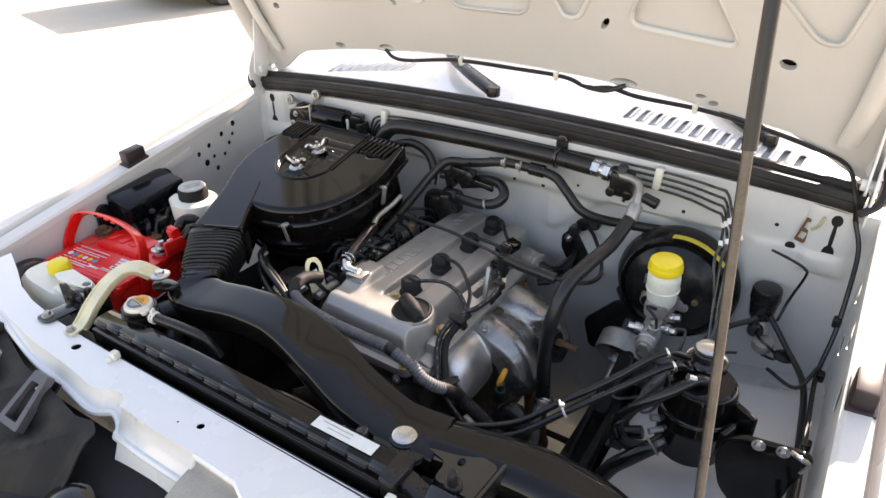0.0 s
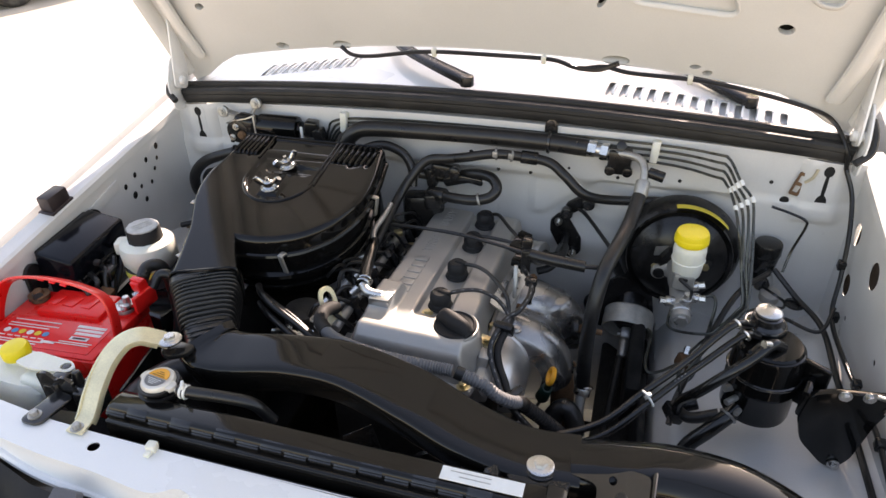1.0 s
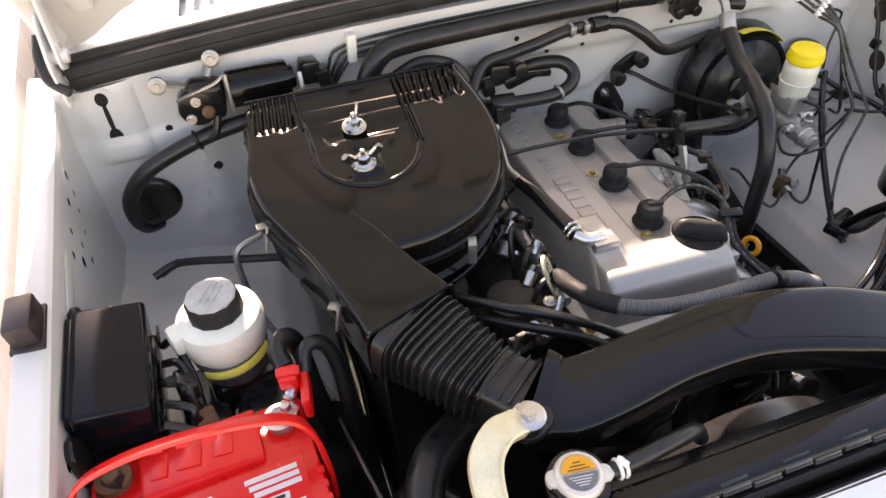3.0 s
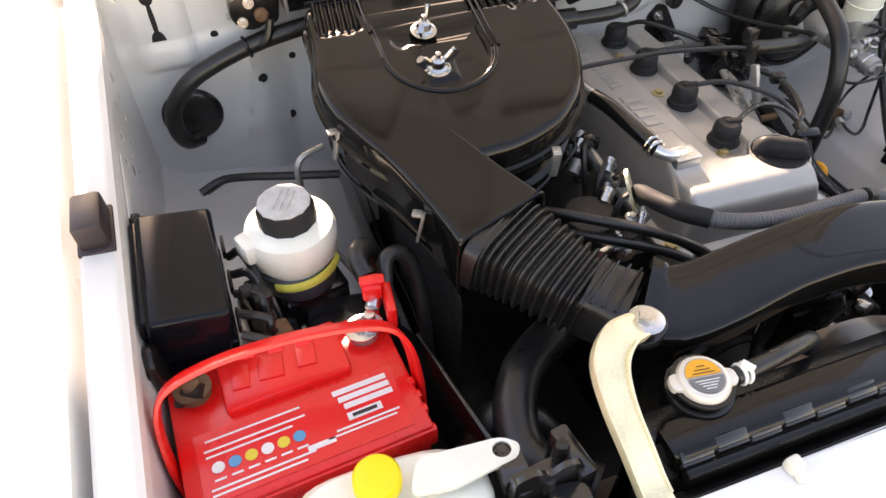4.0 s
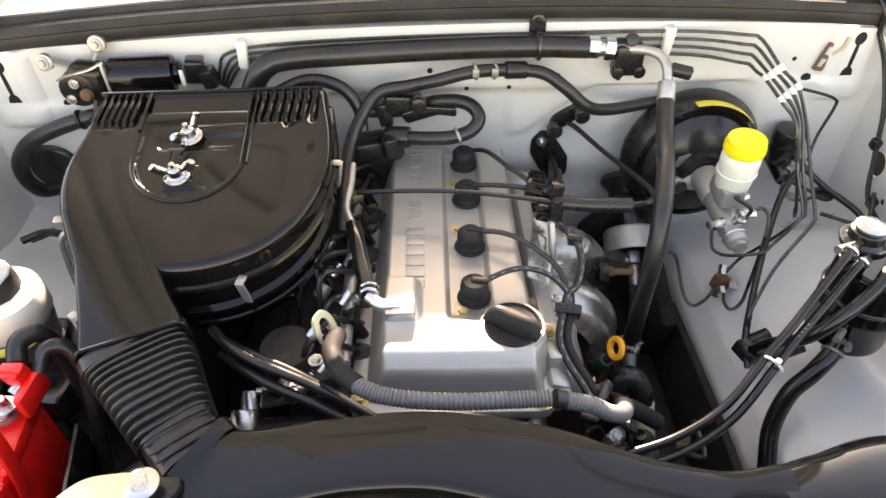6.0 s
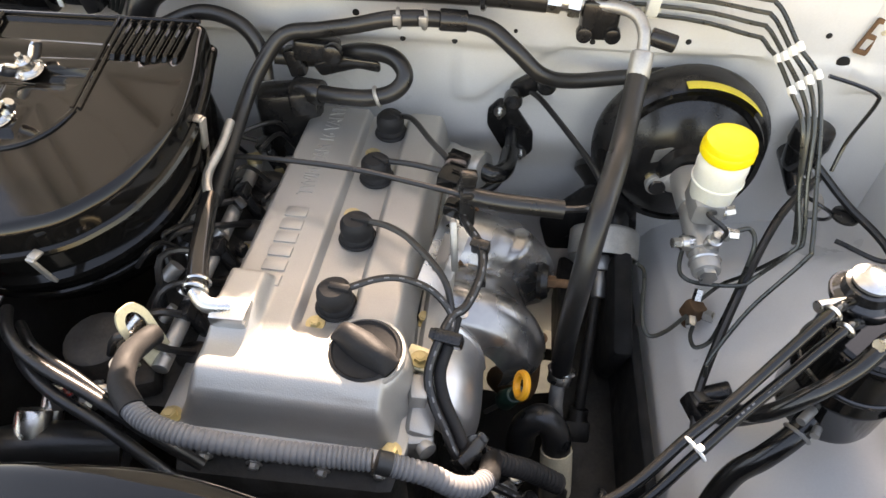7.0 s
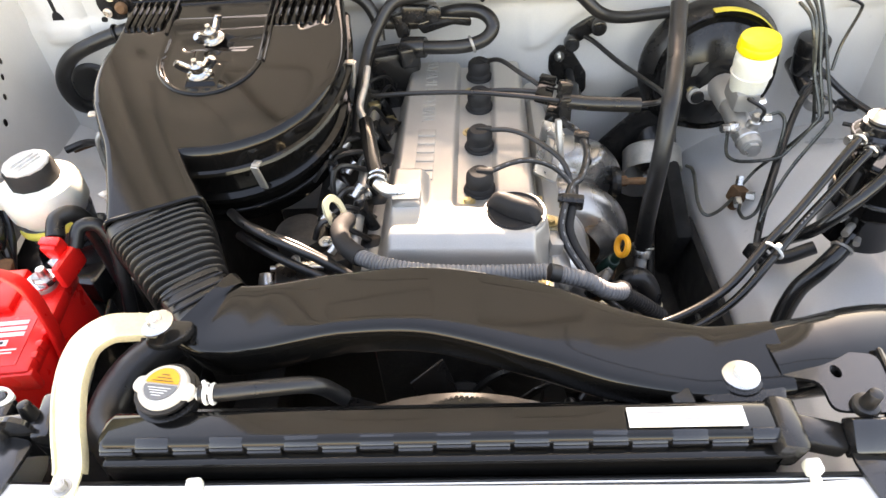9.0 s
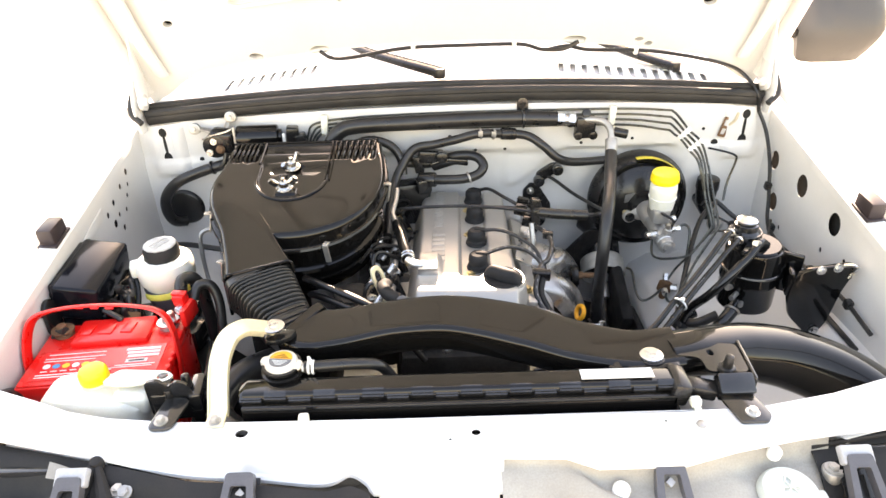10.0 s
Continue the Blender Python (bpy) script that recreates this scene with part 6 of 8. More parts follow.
cover_l = solo("splash_sheet", sheet(apron_cover_at, 24, 24, 0.003), UNDER, "black rubber splash sheet under the battery", "splash sheet")
tray = solo("battery_tray", join(box((-0.605, 0.256, 0.632), (0.27, 0.20, 0.012), (0, 0, 4.5), 0.003), box((-0.62, 0.25, 0.50), (0.16, 0.12, 0.26), (0, 0, 10.5), 0.01)), DARKM, "black steel battery tray on the apron", "tray")
part("tray_wall", box((-0.445, 0.255, 0.72), (0.006, 0.16, 0.18), (0, 0, 10.5), 0.002), DARKM, tray)

# ---- washer tank ----
wash = thing("washer_tank", (-0.55, 0.115, 0.76), "milky white washer fluid tank with a yellow cap", "tank")
part("tank", sweep([V(-0.555, 0.118, 0.74), V(-0.555, 0.118, 0.76), V(-0.553, 0.118, 0.84), V(-0.551, 0.118, 0.878), V(-0.550, 0.118, 0.890)], [0.068, 0.076, 0.080, 0.078, 0.068], [0.032, 0.040, 0.044, 0.042, 0.034], 28, up=(0, 1, 0), square=1.8), MILK, wash)
part("shoulder", box((-0.492, 0.112, 0.878), (0.055, 0.046, 0.036), (0, 6, 0), 0.010, 3), MILK, wash)
part("mounting_tab", panel(round_poly([(-0.535, 0.108), (-0.50, 0.102), (-0.438, 0.110), (-0.432, 0.121), (-0.445, 0.132), (-0.52, 0.138)], 0.010), [oval(-0.449, 0.121, 0.0085, 0.0075)], 0.004, Z_AT(0.905)), MILK, wash, "white plastic mounting tab")
part("tab_bolt", hexhead((-0.449, 0.121, 0.902), (0, 0, 1), 0.0062, 0.006, 1.2), DARKM, wash)
part("filler_neck", cyl((-0.556, 0.131, 0.875), (-0.556, 0.132, 0.902), 0.0165, bev=0.002), MILK, wash)
part("cap", lathe([(0, 0), (0.0202, 0), (0.0210, 0.003), (0.0206, 0.015), (0.0180, 0.019), (0.009, 0.021), (0, 0.021)], (-0.556, 0.132, 0.897), (0, -0.03, 1), 32), YELLOW, wash, "yellow snap cap")

# ---- relay box and power steering reservoir ----
fuse = thing("relay_box", (-0.70, 0.42, 0.80), "black plastic relay box on the inner fender", "relay box")
FB = pose(-0.694, 0.429, 0.868, 5.5, 10, 2) @ Matrix.Diagonal((0.94, 0.93, 0.97, 1))
part("box_lid", moved(join(box((-0.004, 0, 0.022), (0.086, 0.166, 0.074), bev=0.007, seg=3), box((-0.047, 0.0, 0.030), (0.014, 0.150, 0.050), bev=0.004)), FB), NAVY, fuse, "smooth navy-black lid")
part("box_base", moved(box((0.004, 0, -0.045), (0.084, 0.156, 0.080), bev=0.006), FB), NAVY, fuse)
for k in range(3):
    part("side_slot", moved(box((0.048, -0.058 + 0.058 * k, 0.01), (0.004, 0.030, 0.014), bev=0.002), FB), BLACK, fuse)
for y, z in ((0.508, 0.914), (0.392, 0.895), (0.335, 0.89)):
    part("ear", plate(round_poly([(y - 0.020, z - 0.05), (y + 0.020, z - 0.05), (y + 0.018, z + 0.006), (y, z + 0.018), (y - 0.018, z + 0.006)], 0.010), 0, 0.010, 0.003, m=X_AT(-0.737)), BLACK, fuse)
for p in ((-0.69, 0.505, 0.915), (-0.735, 0.503, 0.91)):
    part("screw", hexhead(p, (0, 0, 1), 0.0045, 0.006), STEEL, fuse)
ps = thing("steering_fluid_reservoir", (-0.562, 0.448, 0.79), "milky reservoir with dark grey cap and yellow strap", "reservoir")
pc = V(-0.569, 0.463, 0)
part("reservoir", lathe([(0, 0.822), (0.038, 0.822), (0.042, 0.834), (0.0455, 0.860), (0.0525, 0.869), (0.0535, 0.896), (0.0505, 0.907), (0.042, 0.913), (0, 0.913)], pc, (0, 0, 1), 40), MILK, ps)
part("spout", box(pc + V(-0.049, -0.013, 0.895), (0.024, 0.032, 0.028), (0, 0, 20), 0.006), MILK, ps)
part("lower_band", lathe([(0.037, 0.814), (0.0430, 0.816), (0.0488, 0.852), (0.0450, 0.856)], pc, (0, 0, 1), 36), CLIPG, ps, "dark band round the reservoir's foot")
psc = part("cap", lathe([(0, 0.906), (0.0325, 0.906), (0.0335, 0.911), (0.0328, 0.933), (0.0300, 0.938), (0, 0.938)], pc, (0, 0, 1), 12), MATT, ps, "dark grey screw cap")
part("cap_top", moved(join(lathe([(0, 0), (0.0300, 0), (0.0305, 0.002), (0.029, 0.0035), (0, 0.0035)], (0, 0, 0), (0, 0, 1), 12), *[box((0.0, 0.0075 * j, 0.004), (0.040 - 0.005 * abs(j), 0.0022, 0.0022), bev=0.0007) for j in (-1, 0, 1)]), Matrix.Translation(pc + V(0, 0, 0.9375)) @ pose(0, 0, 0, 0, 0, 62)), PALEG, psc, "dusty pale grey ribbed cap top")
part("strap", sweep([pc + V(0.0515 * math.cos(a), 0.0515 * math.sin(a), 0.8530 + 0.005 * (a + 1.3)) for a in np.linspace(-2.25, -0.45, 22)], 0.0018, 0.0068, 8), PALEY, ps, "pale yellow strap")
part("mounting_saddle", join(box(pc + V(0.004, 0.0, 0.790), (0.090, 0.080, 0.050), (0, 0, 12), 0.012), box(pc + V(-0.050, -0.030, 0.765), (0.060, 0.110, 0.060), (0, 0, 8), 0.010), box(pc + V(0.030, -0.055, 0.770), (0.080, 0.060, 0.050), (0, 0, -10), 0.010)), DARKM, ps, "black steel saddle under the reservoir")
part("lower_hose", tube([(-0.56, 0.445, 0.81), (-0.555, 0.42, 0.77), (-0.53, 0.38, 0.72), (-0.50, 0.36, 0.64)], 0.013, 10), RUBBER, ps)
wires_l = thing("left_harness", (-0.62, 0.40, 0.75), "black wires with connectors beside the relay box", "wires")
for k in range(5):
    part("wire", tube([(-0.645, 0.47 - 0.03 * k, 0.87), (-0.628 + 0.004 * k, 0.455 - 0.03 * k, 0.885 - 0.006 * k), (-0.615, 0.42 - 0.02 * k, 0.85), (-0.61 + 0.006 * k, 0.37, 0.80), (-0.585 + 0.01 * k, 0.35, 0.74)], 0.0052, 8), RUBBER, wires_l)
part("connector", box((-0.622, 0.405, 0.862), (0.022, 0.036, 0.026), (0, 10, 15), 0.004), BLACK, wires_l)
part("connector_grey", box((-0.632, 0.392, 0.89), (0.012, 0.012, 0.010), (0, 10, 15), 0.003), MATT, wires_l)
part("brown_connector", box((-0.610, 0.365, 0.835), (0.026, 0.03, 0.024), (0, 20, 15), 0.004), RUST, wires_l)
part("cross_wire", tube([(-0.675, 0.685, 0.8), (-0.644, 0.697, 0.805), (-0.609, 0.687, 0.81), (-0.546, 0.667, 0.81), (-0.478, 0.646, 0.81)], 0.0065, 8), RUBBER, wires_l)
part("chafed_clamp", box((-0.654, 0.707, 0.792), (0.04, 0.012, 0.008), (0, 0, 35), 0.002), RUST, wires_l)
part("thin_pipe", tube([(-0.50, 0.60, 0.90), (-0.535, 0.585, 0.895), (-0.54, 0.575, 0.86), (-0.53, 0.55, 0.80), (-0.50, 0.50, 0.76), (-0.46, 0.42, 0.73)], 0.0045, 8), GREYM, wires_l)

# ---- along the firewall ----
wm = thing("wiper_motor", (-0.48, 0.82, 0.99), "black wiper motor with silver bracket on the firewall", "motor")
part("motor_can", join(cyl((-0.497, 0.812, 1.016), (-0.404, 0.822, 1.013), 0.0285, bev=0.005), cyl((-0.406, 0.822, 1.013), (-0.396, 0.823, 1.013), 0.018, bev=0.002)), GLOSS, wm)
part("gear_case", join(box((-0.530, 0.812, 1.010), (0.055, 0.040, 0.060), (0, 8, 0), 0.012, 3), cyl((-0.545, 0.79, 1.005), (-0.545, 0.825, 1.005), 0.028, bev=0.004)), BLACK, wm)
part("bracket", join(*[sweep(spline([(-0.530, 0.822, 1.025), V(-0.530, 0.822, 1.025).lerp(V(*q), 0.6), q], 4), 0.010, 0.004, 8) for q in ((-0.592, 0.828, 1.038), (-0.509, 0.838, 1.060), (-0.575, 0.828, 0.985))]), GREYM, wm, "silver bracket")
for q in ((-0.592, 0.824, 1.038), (-0.509, 0.834, 1.060)):
    part("mount_bolt", join(lathe([(0, 0), (0.013, 0), (0.013, 0.008), (0.008, 0.010), (0, 0.010)], q, (0, -1, 0.2), 18), hexhead(V(*q) + V(0, -0.010, 0.002), (0, -1, 0.2), 0.006)), GREYM, wm)
part("gear_bolt", hexhead((-0.545, 0.789, 1.018), (0, -1, 0.1), 0.005), STEEL, wm)
part("gear_bolt", hexhead((-0.558, 0.789, 0.992), (0, -1, 0.1), 0.005), STEEL, wm)
part("gear_knob", lathe([(0, 0), (0.009, 0), (0.010, 0.006), (0.006, 0.012), (0, 0.012)], (-0.532, 0.790, 1.000), (0.2, -1, 0.1), 18), RUST, wm)
part("gear_strap", sweep(spline([(-0.570, 0.795, 1.022), (-0.545, 0.786, 1.034), (-0.515, 0.789, 1.040), (-0.497, 0.800, 1.046)], 5), 0.004, 0.002, 8), STEEL, wm)
part("seal_strap", box((-0.495, 0.790, 1.02), (0.005, 0.008, 0.06), bev=0.001), GREYM, wm)
part("motor_lead", tube([(-0.52, 0.79, 0.99), (-0.53, 0.785, 0.965), (-0.548, 0.79, 0.955)], 0.006, 8), RUBBER, wm)
conn = thing("harness_plugs", (-0.36, 0.82, 1.0), "cluster of black connectors and bent pipes", "connectors")
part("plug_block", join(box((-0.372, 0.822, 1.018), (0.028, 0.030, 0.036), (0, 8, 10), 0.004), box((-0.352, 0.818, 1.006), (0.022, 0.028, 0.030), (0, -12, 0), 0.004)), BLACK, conn)
part("white_tag", box((-0.388, 0.803, 1.014), (0.006, 0.004, 0.026), bev=0.001), WHITEP, conn)
gr = thing("fresh_air_hose", (-0.66, 0.80, 0.80), "black hose bending into a round rubber plug", "hose")
part("round_plug", lathe([(0, 0.008), (0.038, 0.008), (0.043, 0.005), (0.046, 0.0), (0, 0)], (-0.664, 0.838, 0.834), (0, -1, 0), 40), RUBBER, gr, "dark rubber firewall plug")
part("bent_hose", tube([(-0.470, 0.800, 0.967), (-0.540, 0.795, 0.958), (-0.600, 0.790, 0.942), (-0.648, 0.784, 0.922), (-0.680, 0.782, 0.888), (-0.688, 0.785, 0.850), (-0.680, 0.795, 0.818), (-0.662, 0.815, 0.806)], 0.0125, 14), RUBBER, gr)
part("hose_band", ring_of((-0.560, 0.793, 0.954), (1, 0.1, 0.25), 0.0135, 0.003, 22, 8), BLACK, gr)
ac = thing("air_conditioning_pipe", (0.05, 0.82, 1.0), "thick insulated black air conditioning pipe with bright fitting", "pipe")
part("insulated_pipe", tube([(-0.292, 0.800, 0.960), (-0.284, 0.802, 0.995), (-0.262, 0.808, 1.024), (-0.225, 0.815, 1.034), (-0.10, 0.822, 1.036), (0.05, 0.824, 1.038), (0.16, 0.824, 1.037), (0.235, 0.822, 1.034)], 0.0175, 14, 8), RUBBER, ac)
part("fitting_nut", join(cyl((0.236, 0.822, 1.034), (0.252, 0.821, 1.033), 0.0165, seg=6), cyl((0.252, 0.821, 1.033), (0.262, 0.820, 1.032), 0.013, bev=0.001), cyl((0.262, 0.820, 1.032), (0.276, 0.818, 1.031), 0.0175, seg=6)), STEEL, ac, "bright hexagonal pipe fitting")
part("metal_end", tube([(0.274, 0.818, 1.031), (0.315, 0.808, 1.034), (0.338, 0.795, 1.032), (0.348, 0.778, 1.021), (0.349, 0.764, 1.003)], 0.0076, 12), GREYM, ac)
part("crimp", cyl((0.349, 0.764, 1.004), (0.346, 0.744, 0.978), 0.0135, 0.0135, bev=0.003), GREYM, ac)
part("service_cap", cyl((0.356, 0.778, 1.016), (0.386, 0.772, 1.010), 0.0105, bev=0.002), BLACK, ac)
part("flexible_hose", tube([(0.346, 0.746, 0.981), (0.335, 0.690, 0.952), (0.320, 0.625, 0.940), (0.303, 0.565, 0.918), (0.293, 0.530, 0.860), (0.289, 0.521, 0.78), (0.290, 0.522, 0.72), (0.292, 0.524, 0.678)], 0.0132, 16), RUBBER, ac)
part("lower_crimp", join(cyl((0.2935, 0.527, 0.680), (0.2905, 0.516, 0.665), 0.0155, bev=0.002), ring_of((0.2935, 0.527, 0.680), (0.1, 0.3, 0.5), 0.0165, 0.0025, 20, 6)), STEEL, ac)
part("lower_pipe", tube([(0.291, 0.518, 0.668), (0.290, 0.500, 0.64), (0.295, 0.485, 0.60), (0.29, 0.46, 0.56)], 0.010, 10), GREYM, ac)
part("clamp_block", join(box((0.300, 0.820, 1.014), (0.046, 0.030, 0.050), bev=0.006), cyl((0.283, 0.815, 0.998), (0.283, 0.80, 0.998), 0.010, bev=0.002), cyl((0.317, 0.815, 0.998), (0.317, 0.80, 0.998), 0.010, bev=0.002), cyl((0.300, 0.82, 1.045), (0.300, 0.81, 1.050), 0.010, bev=0.002)), BLACK, ac)
part("pipe_clamp", join(ring_of((0.158, 0.824, 1.037), (1, 0, 0), 0.019, 0.004, 22, 8), plate(round_poly([(0.145, 1.04), (0.171, 1.04), (0.171, 1.072), (0.158, 1.084), (0.145, 1.072)], 0.008), 0, 0.004, 0.001, m=Y_AT(0.845)), lathe([(0, 0), (0.008, 0), (0.008, 0.006), (0, 0.007)], (0.158, 0.842, 1.068), (0, -1, 0), 14)), DARKM, ac)
for x in (-0.298, 0.364):
    hold = thing("pipe_clip", (x, 0.84, 1.01), "pale yellow plastic pipe clip on the firewall", "clip", "firewall pipe clips")
    part("clip_body", join(box((x, 0.838, 1.034), (0.016, 0.020, 0.046), (0, 4, 0), 0.004), box((x, 0.846, 1.010), (0.024, 0.008, 0.016), bev=0.003)), MILK, hold)
lines = thing("brake_lines", (0.30, 0.84, 0.80), "four thin dark brake pipes with pale spacer clips", "pipes")
clip_a = ((0.521, 0.767, 1.017), (0.515, 0.767, 1.011), (0.510, 0.769, 1.003), (0.506, 0.774, 0.996))
clip_b = ((0.541, 0.740, 0.999), (0.532, 0.736, 0.994), (0.523, 0.731, 0.989), (0.514, 0.726, 0.985))
bends = ((0.545, 0.696, 0.968), (0.536, 0.690, 0.970), (0.526, 0.682, 0.974), (0.517, 0.674, 0.977))
tails = ([(0.549, 0.648, 0.916), (0.548, 0.596, 0.873), (0.541, 0.583, 0.861), (0.497, 0.557, 0.80), (0.460, 0.517, 0.752), (0.457, 0.507, 0.735), (0.463, 0.507, 0.700)],
         [(0.542, 0.652, 0.910), (0.551, 0.622, 0.858), (0.545, 0.617, 0.842), (0.517, 0.634, 0.775), (0.498, 0.647, 0.735), (0.479, 0.643, 0.704)],
         [(0.534, 0.652, 0.910), (0.543, 0.616, 0.862), (0.536, 0.608, 0.845), (0.513, 0.606, 0.803), (0.495, 0.599, 0.792), (0.450, 0.604, 0.784), (0.431, 0.614, 0.784), (0.428, 0.629, 0.788), (0.432, 0.650, 0.806), (0.424, 0.640, 0.830)],
         [(0.534, 0.656, 0.912), (0.552, 0.646, 0.846), (0.560, 0.650, 0.820), (0.585, 0.690, 0.800)])
for i in range(4):
    d = 0.0125 * i
    run = [(-0.345 + d * 0.3, 0.835, 0.985 - d * 0.2), (-0.338 + d * 0.8, 0.835, 1.012), (-0.318 + d, 0.838, 1.036 - d * 0.5), (-0.22, 0.842, 1.046 - d * 0.9), (0.0, 0.843, 1.050 - d), (0.364, 0.838, 1.048 - d),
           (0.480, 0.814, 1.049 - 0.0152 * i), (0.494, 0.809, 1.047 - 0.0152 * i), (0.504 - 0.001 * i, 0.797, 1.039 - 0.0142 * i), clip_a[i], clip_b[i], bends[i]]
    part("pipe", sweep(spline(run + tails[i], 5), 0.0027, seg=8), PIPEM, lines)
for row in (clip_a, clip_b):
    for q in row:
        part("spacer_clip", moved(box((0, 0, 0), (0.0072, 0.012, 0.009), bev=0.002), Matrix.Translation(q) @ pose(0, 0, 0.001, 38, -10, 20)), WHITEP, lines)
heat = thing("heater_hoses", (0.05, 0.80, 0.90), "black heater hoses looping along the firewall", "hoses")
part("long_hose", tube([(-0.150, 0.600, 0.865), (-0.148, 0.680, 0.890), (-0.140, 0.740, 0.920), (-0.122, 0.768, 0.952), (-0.092, 0.790, 0.985), (-0.045, 0.795, 0.992), (0.0, 0.788, 1.004), (0.055, 0.785, 1.018), (0.115, 0.805, 1.008), (0.165, 0.800, 1.004), (0.200, 0.785, 0.985), (0.235, 0.780, 0.955), (0.275, 0.795, 0.938), (0.345, 0.830, 0.925), (0.40, 0.85, 0.92)], 0.0100, 12), RUBBER, heat)
part("u_hose", tube([(-0.115, 0.80, 0.948), (-0.06, 0.815, 0.938), (0.0, 0.805, 0.958), (0.045, 0.790, 0.962), (0.064, 0.772, 0.948), (0.052, 0.758, 0.932), (0.02, 0.752, 0.924), (-0.02, 0.756, 0.921), (-0.06, 0.766, 0.918)], 0.0112, 14), RUBBER, heat)
part("back_hose", tube([(-0.26, 0.79, 0.985), (-0.20, 0.80, 1.005), (-0.15, 0.795, 0.995), (-0.125, 0.785, 0.965), (-0.12, 0.77, 0.93)], 0.0100, 12), RUBBER, heat)
for q, a in (((0.058, 0.7855, 1.018), (1, 0.15, 0.05)), ((0.088, 0.795, 1.013), (1, 0.3, -0.15))):
    part("clamp", join(ring_of(q, a, 0.0110, 0.0026, 20, 6), box(V(*q) + V(0, -0.012, 0.004), (0.010, 0.006, 0.012), bev=0.001)), GREYM, heat)
part("joint", cyl((0.105, 0.802, 1.010), (0.140, 0.808, 1.006), 0.0135, bev=0.003), BLACK, heat)
part("u_band", ring_of((0.030, 0.753, 0.926), (1, 0.2, 0.3), 0.0122, 0.0026, 20, 6), GREYM, heat)
part("heater_valve", join(box((-0.055, 0.800, 0.962), (0.060, 0.028, 0.030), (0, 8, 6), 0.006), cyl((-0.03, 0.792, 0.965), (-0.03, 0.775, 0.967), 0.013, bev=0.003), box((-0.085, 0.795, 0.945), (0.022, 0.02, 0.04), (0, -10, 0), 0.004)), BLACK, heat)
part("bracket", plate(round_poly([(-0.05, 0.93), (0.0, 0.945), (0.03, 0.94), (0.03, 0.955), (-0.02, 0.96), (-0.06, 0.948)], 0.006), 0, 0.006, 0.002, m=Y_AT(0.79)), DARKM, heat)

sens = thing("pressure_sensor", (0.227, 0.85, 0.87), "black sensor and bracket bolted to the firewall", "sensor")
part("arm", plate(round_poly([(0.196, 0.868), (0.210, 0.858), (0.255, 0.890), (0.255, 0.908), (0.238, 0.912), (0.200, 0.886)], 0.008), 0, 0.012, 0.003, m=Y_AT(0.868)), BLACK, sens)
for q in ((0.204, 0.855, 0.870), (0.248, 0.855, 0.898)):
    part("round_end", join(cyl(V(*q), V(*q) + V(0, -0.020, 0), 0.0135, bev=0.003), hexhead(V(*q) + V(0, -0.020, 0), (0, -1, 0), 0.006)), DARKM, sens)
pl = thing("cable_plate", (0.20, 0.866, 0.74), "black plate with a cable passing through the firewall", "plate")
part("plate", plate(round_poly([(0.168, 0.838), (0.185, 0.858), (0.205, 0.852), (0.238, 0.800), (0.240, 0.765), (0.222, 0.745), (0.200, 0.752), (0.168, 0.810)], 0.006), 0, 0.007, 0.002, m=Y_AT(0.868)), BLACK, pl)
for q in ((0.186, 0.860, 0.838), (0.222, 0.860, 0.762)):
    part("stud", join(lathe([(0, 0), (0.009, 0), (0.009, 0.004), (0, 0.004)], q, (0, -1, 0), 16), cyl(V(*q), V(*q) + V(0, -0.016, 0), 0.0035, seg=10)), STEEL, pl)
part("cable", tube([(0.205, 0.860, 0.805), (0.205, 0.830, 0.800), (0.200, 0.800, 0.785), (0.185, 0.775, 0.770), (0.16, 0.76, 0.765)], 0.0085, 10), RUBBER, pl)
fuel = thing("throttle_cable", (0.10, 0.60, 0.88), "thin black cable crossing the valve cover in a rubber sleeve", "cable")
part("thin_cable", tube([(-0.125, 0.640, 0.908), (-0.07, 0.632, 0.915), (0.02, 0.617, 0.922), (0.10, 0.600, 0.922), (0.165, 0.590, 0.916)], 0.0036, 8), RUBBER, fuel)
part("sleeve", tube([(0.155, 0.592, 0.917), (0.200, 0.590, 0.911), (0.268, 0.594, 0.903)], 0.0108, 12), RUBBER, fuel)
part("tail", tube([(0.266, 0.594, 0.903), (0.298, 0.604, 0.900), (0.318, 0.645, 0.885), (0.312, 0.720, 0.862), (0.280, 0.800, 0.855), (0.245, 0.848, 0.868), (0.226, 0.860, 0.876)], 0.0042, 8), RUBBER, fuel)
part("holder", join(box((0.160, 0.592, 0.900), (0.018, 0.022, 0.050), (0, 0, 8), 0.004), box((0.160, 0.600, 0.932), (0.019, 0.016, 0.022), (0, 8, 8), 0.003)), BLACK, fuel)
part("post", box((0.150, 0.548, 0.880), (0.008, 0.012, 0.060), (-25, 0, 10), 0.002), GREYM, fuel)

# ---- brakes ----
bb = thing("brake_booster", (0.44, 0.82, 0.72), "black round brake booster with yellow label", "brake booster")
BA = V(0.02, -1, 0.10).normalized()
bc = V(0.438, 0.845, 0.828)
shell = part("booster_shell", lathe([(0, 0), (0.105, 0.0), (0.112, 0.012), (0.119, 0.022), (0.120, 0.032), (0.115, 0.040), (0.111, 0.052), (0.100, 0.064), (0.097, 0.066), (0.080, 0.082), (0.060, 0.090), (0.040, 0.094), (0.036, 0.106), (0, 0.106)], bc, BA, 56), BLACK, bb)
part("pressed_step", lathe([(0.098, 0.064), (0.103, 0.066), (0.101, 0.072), (0.094, 0.072)], bc, BA, 56), GLOSS, shell)
arc = []
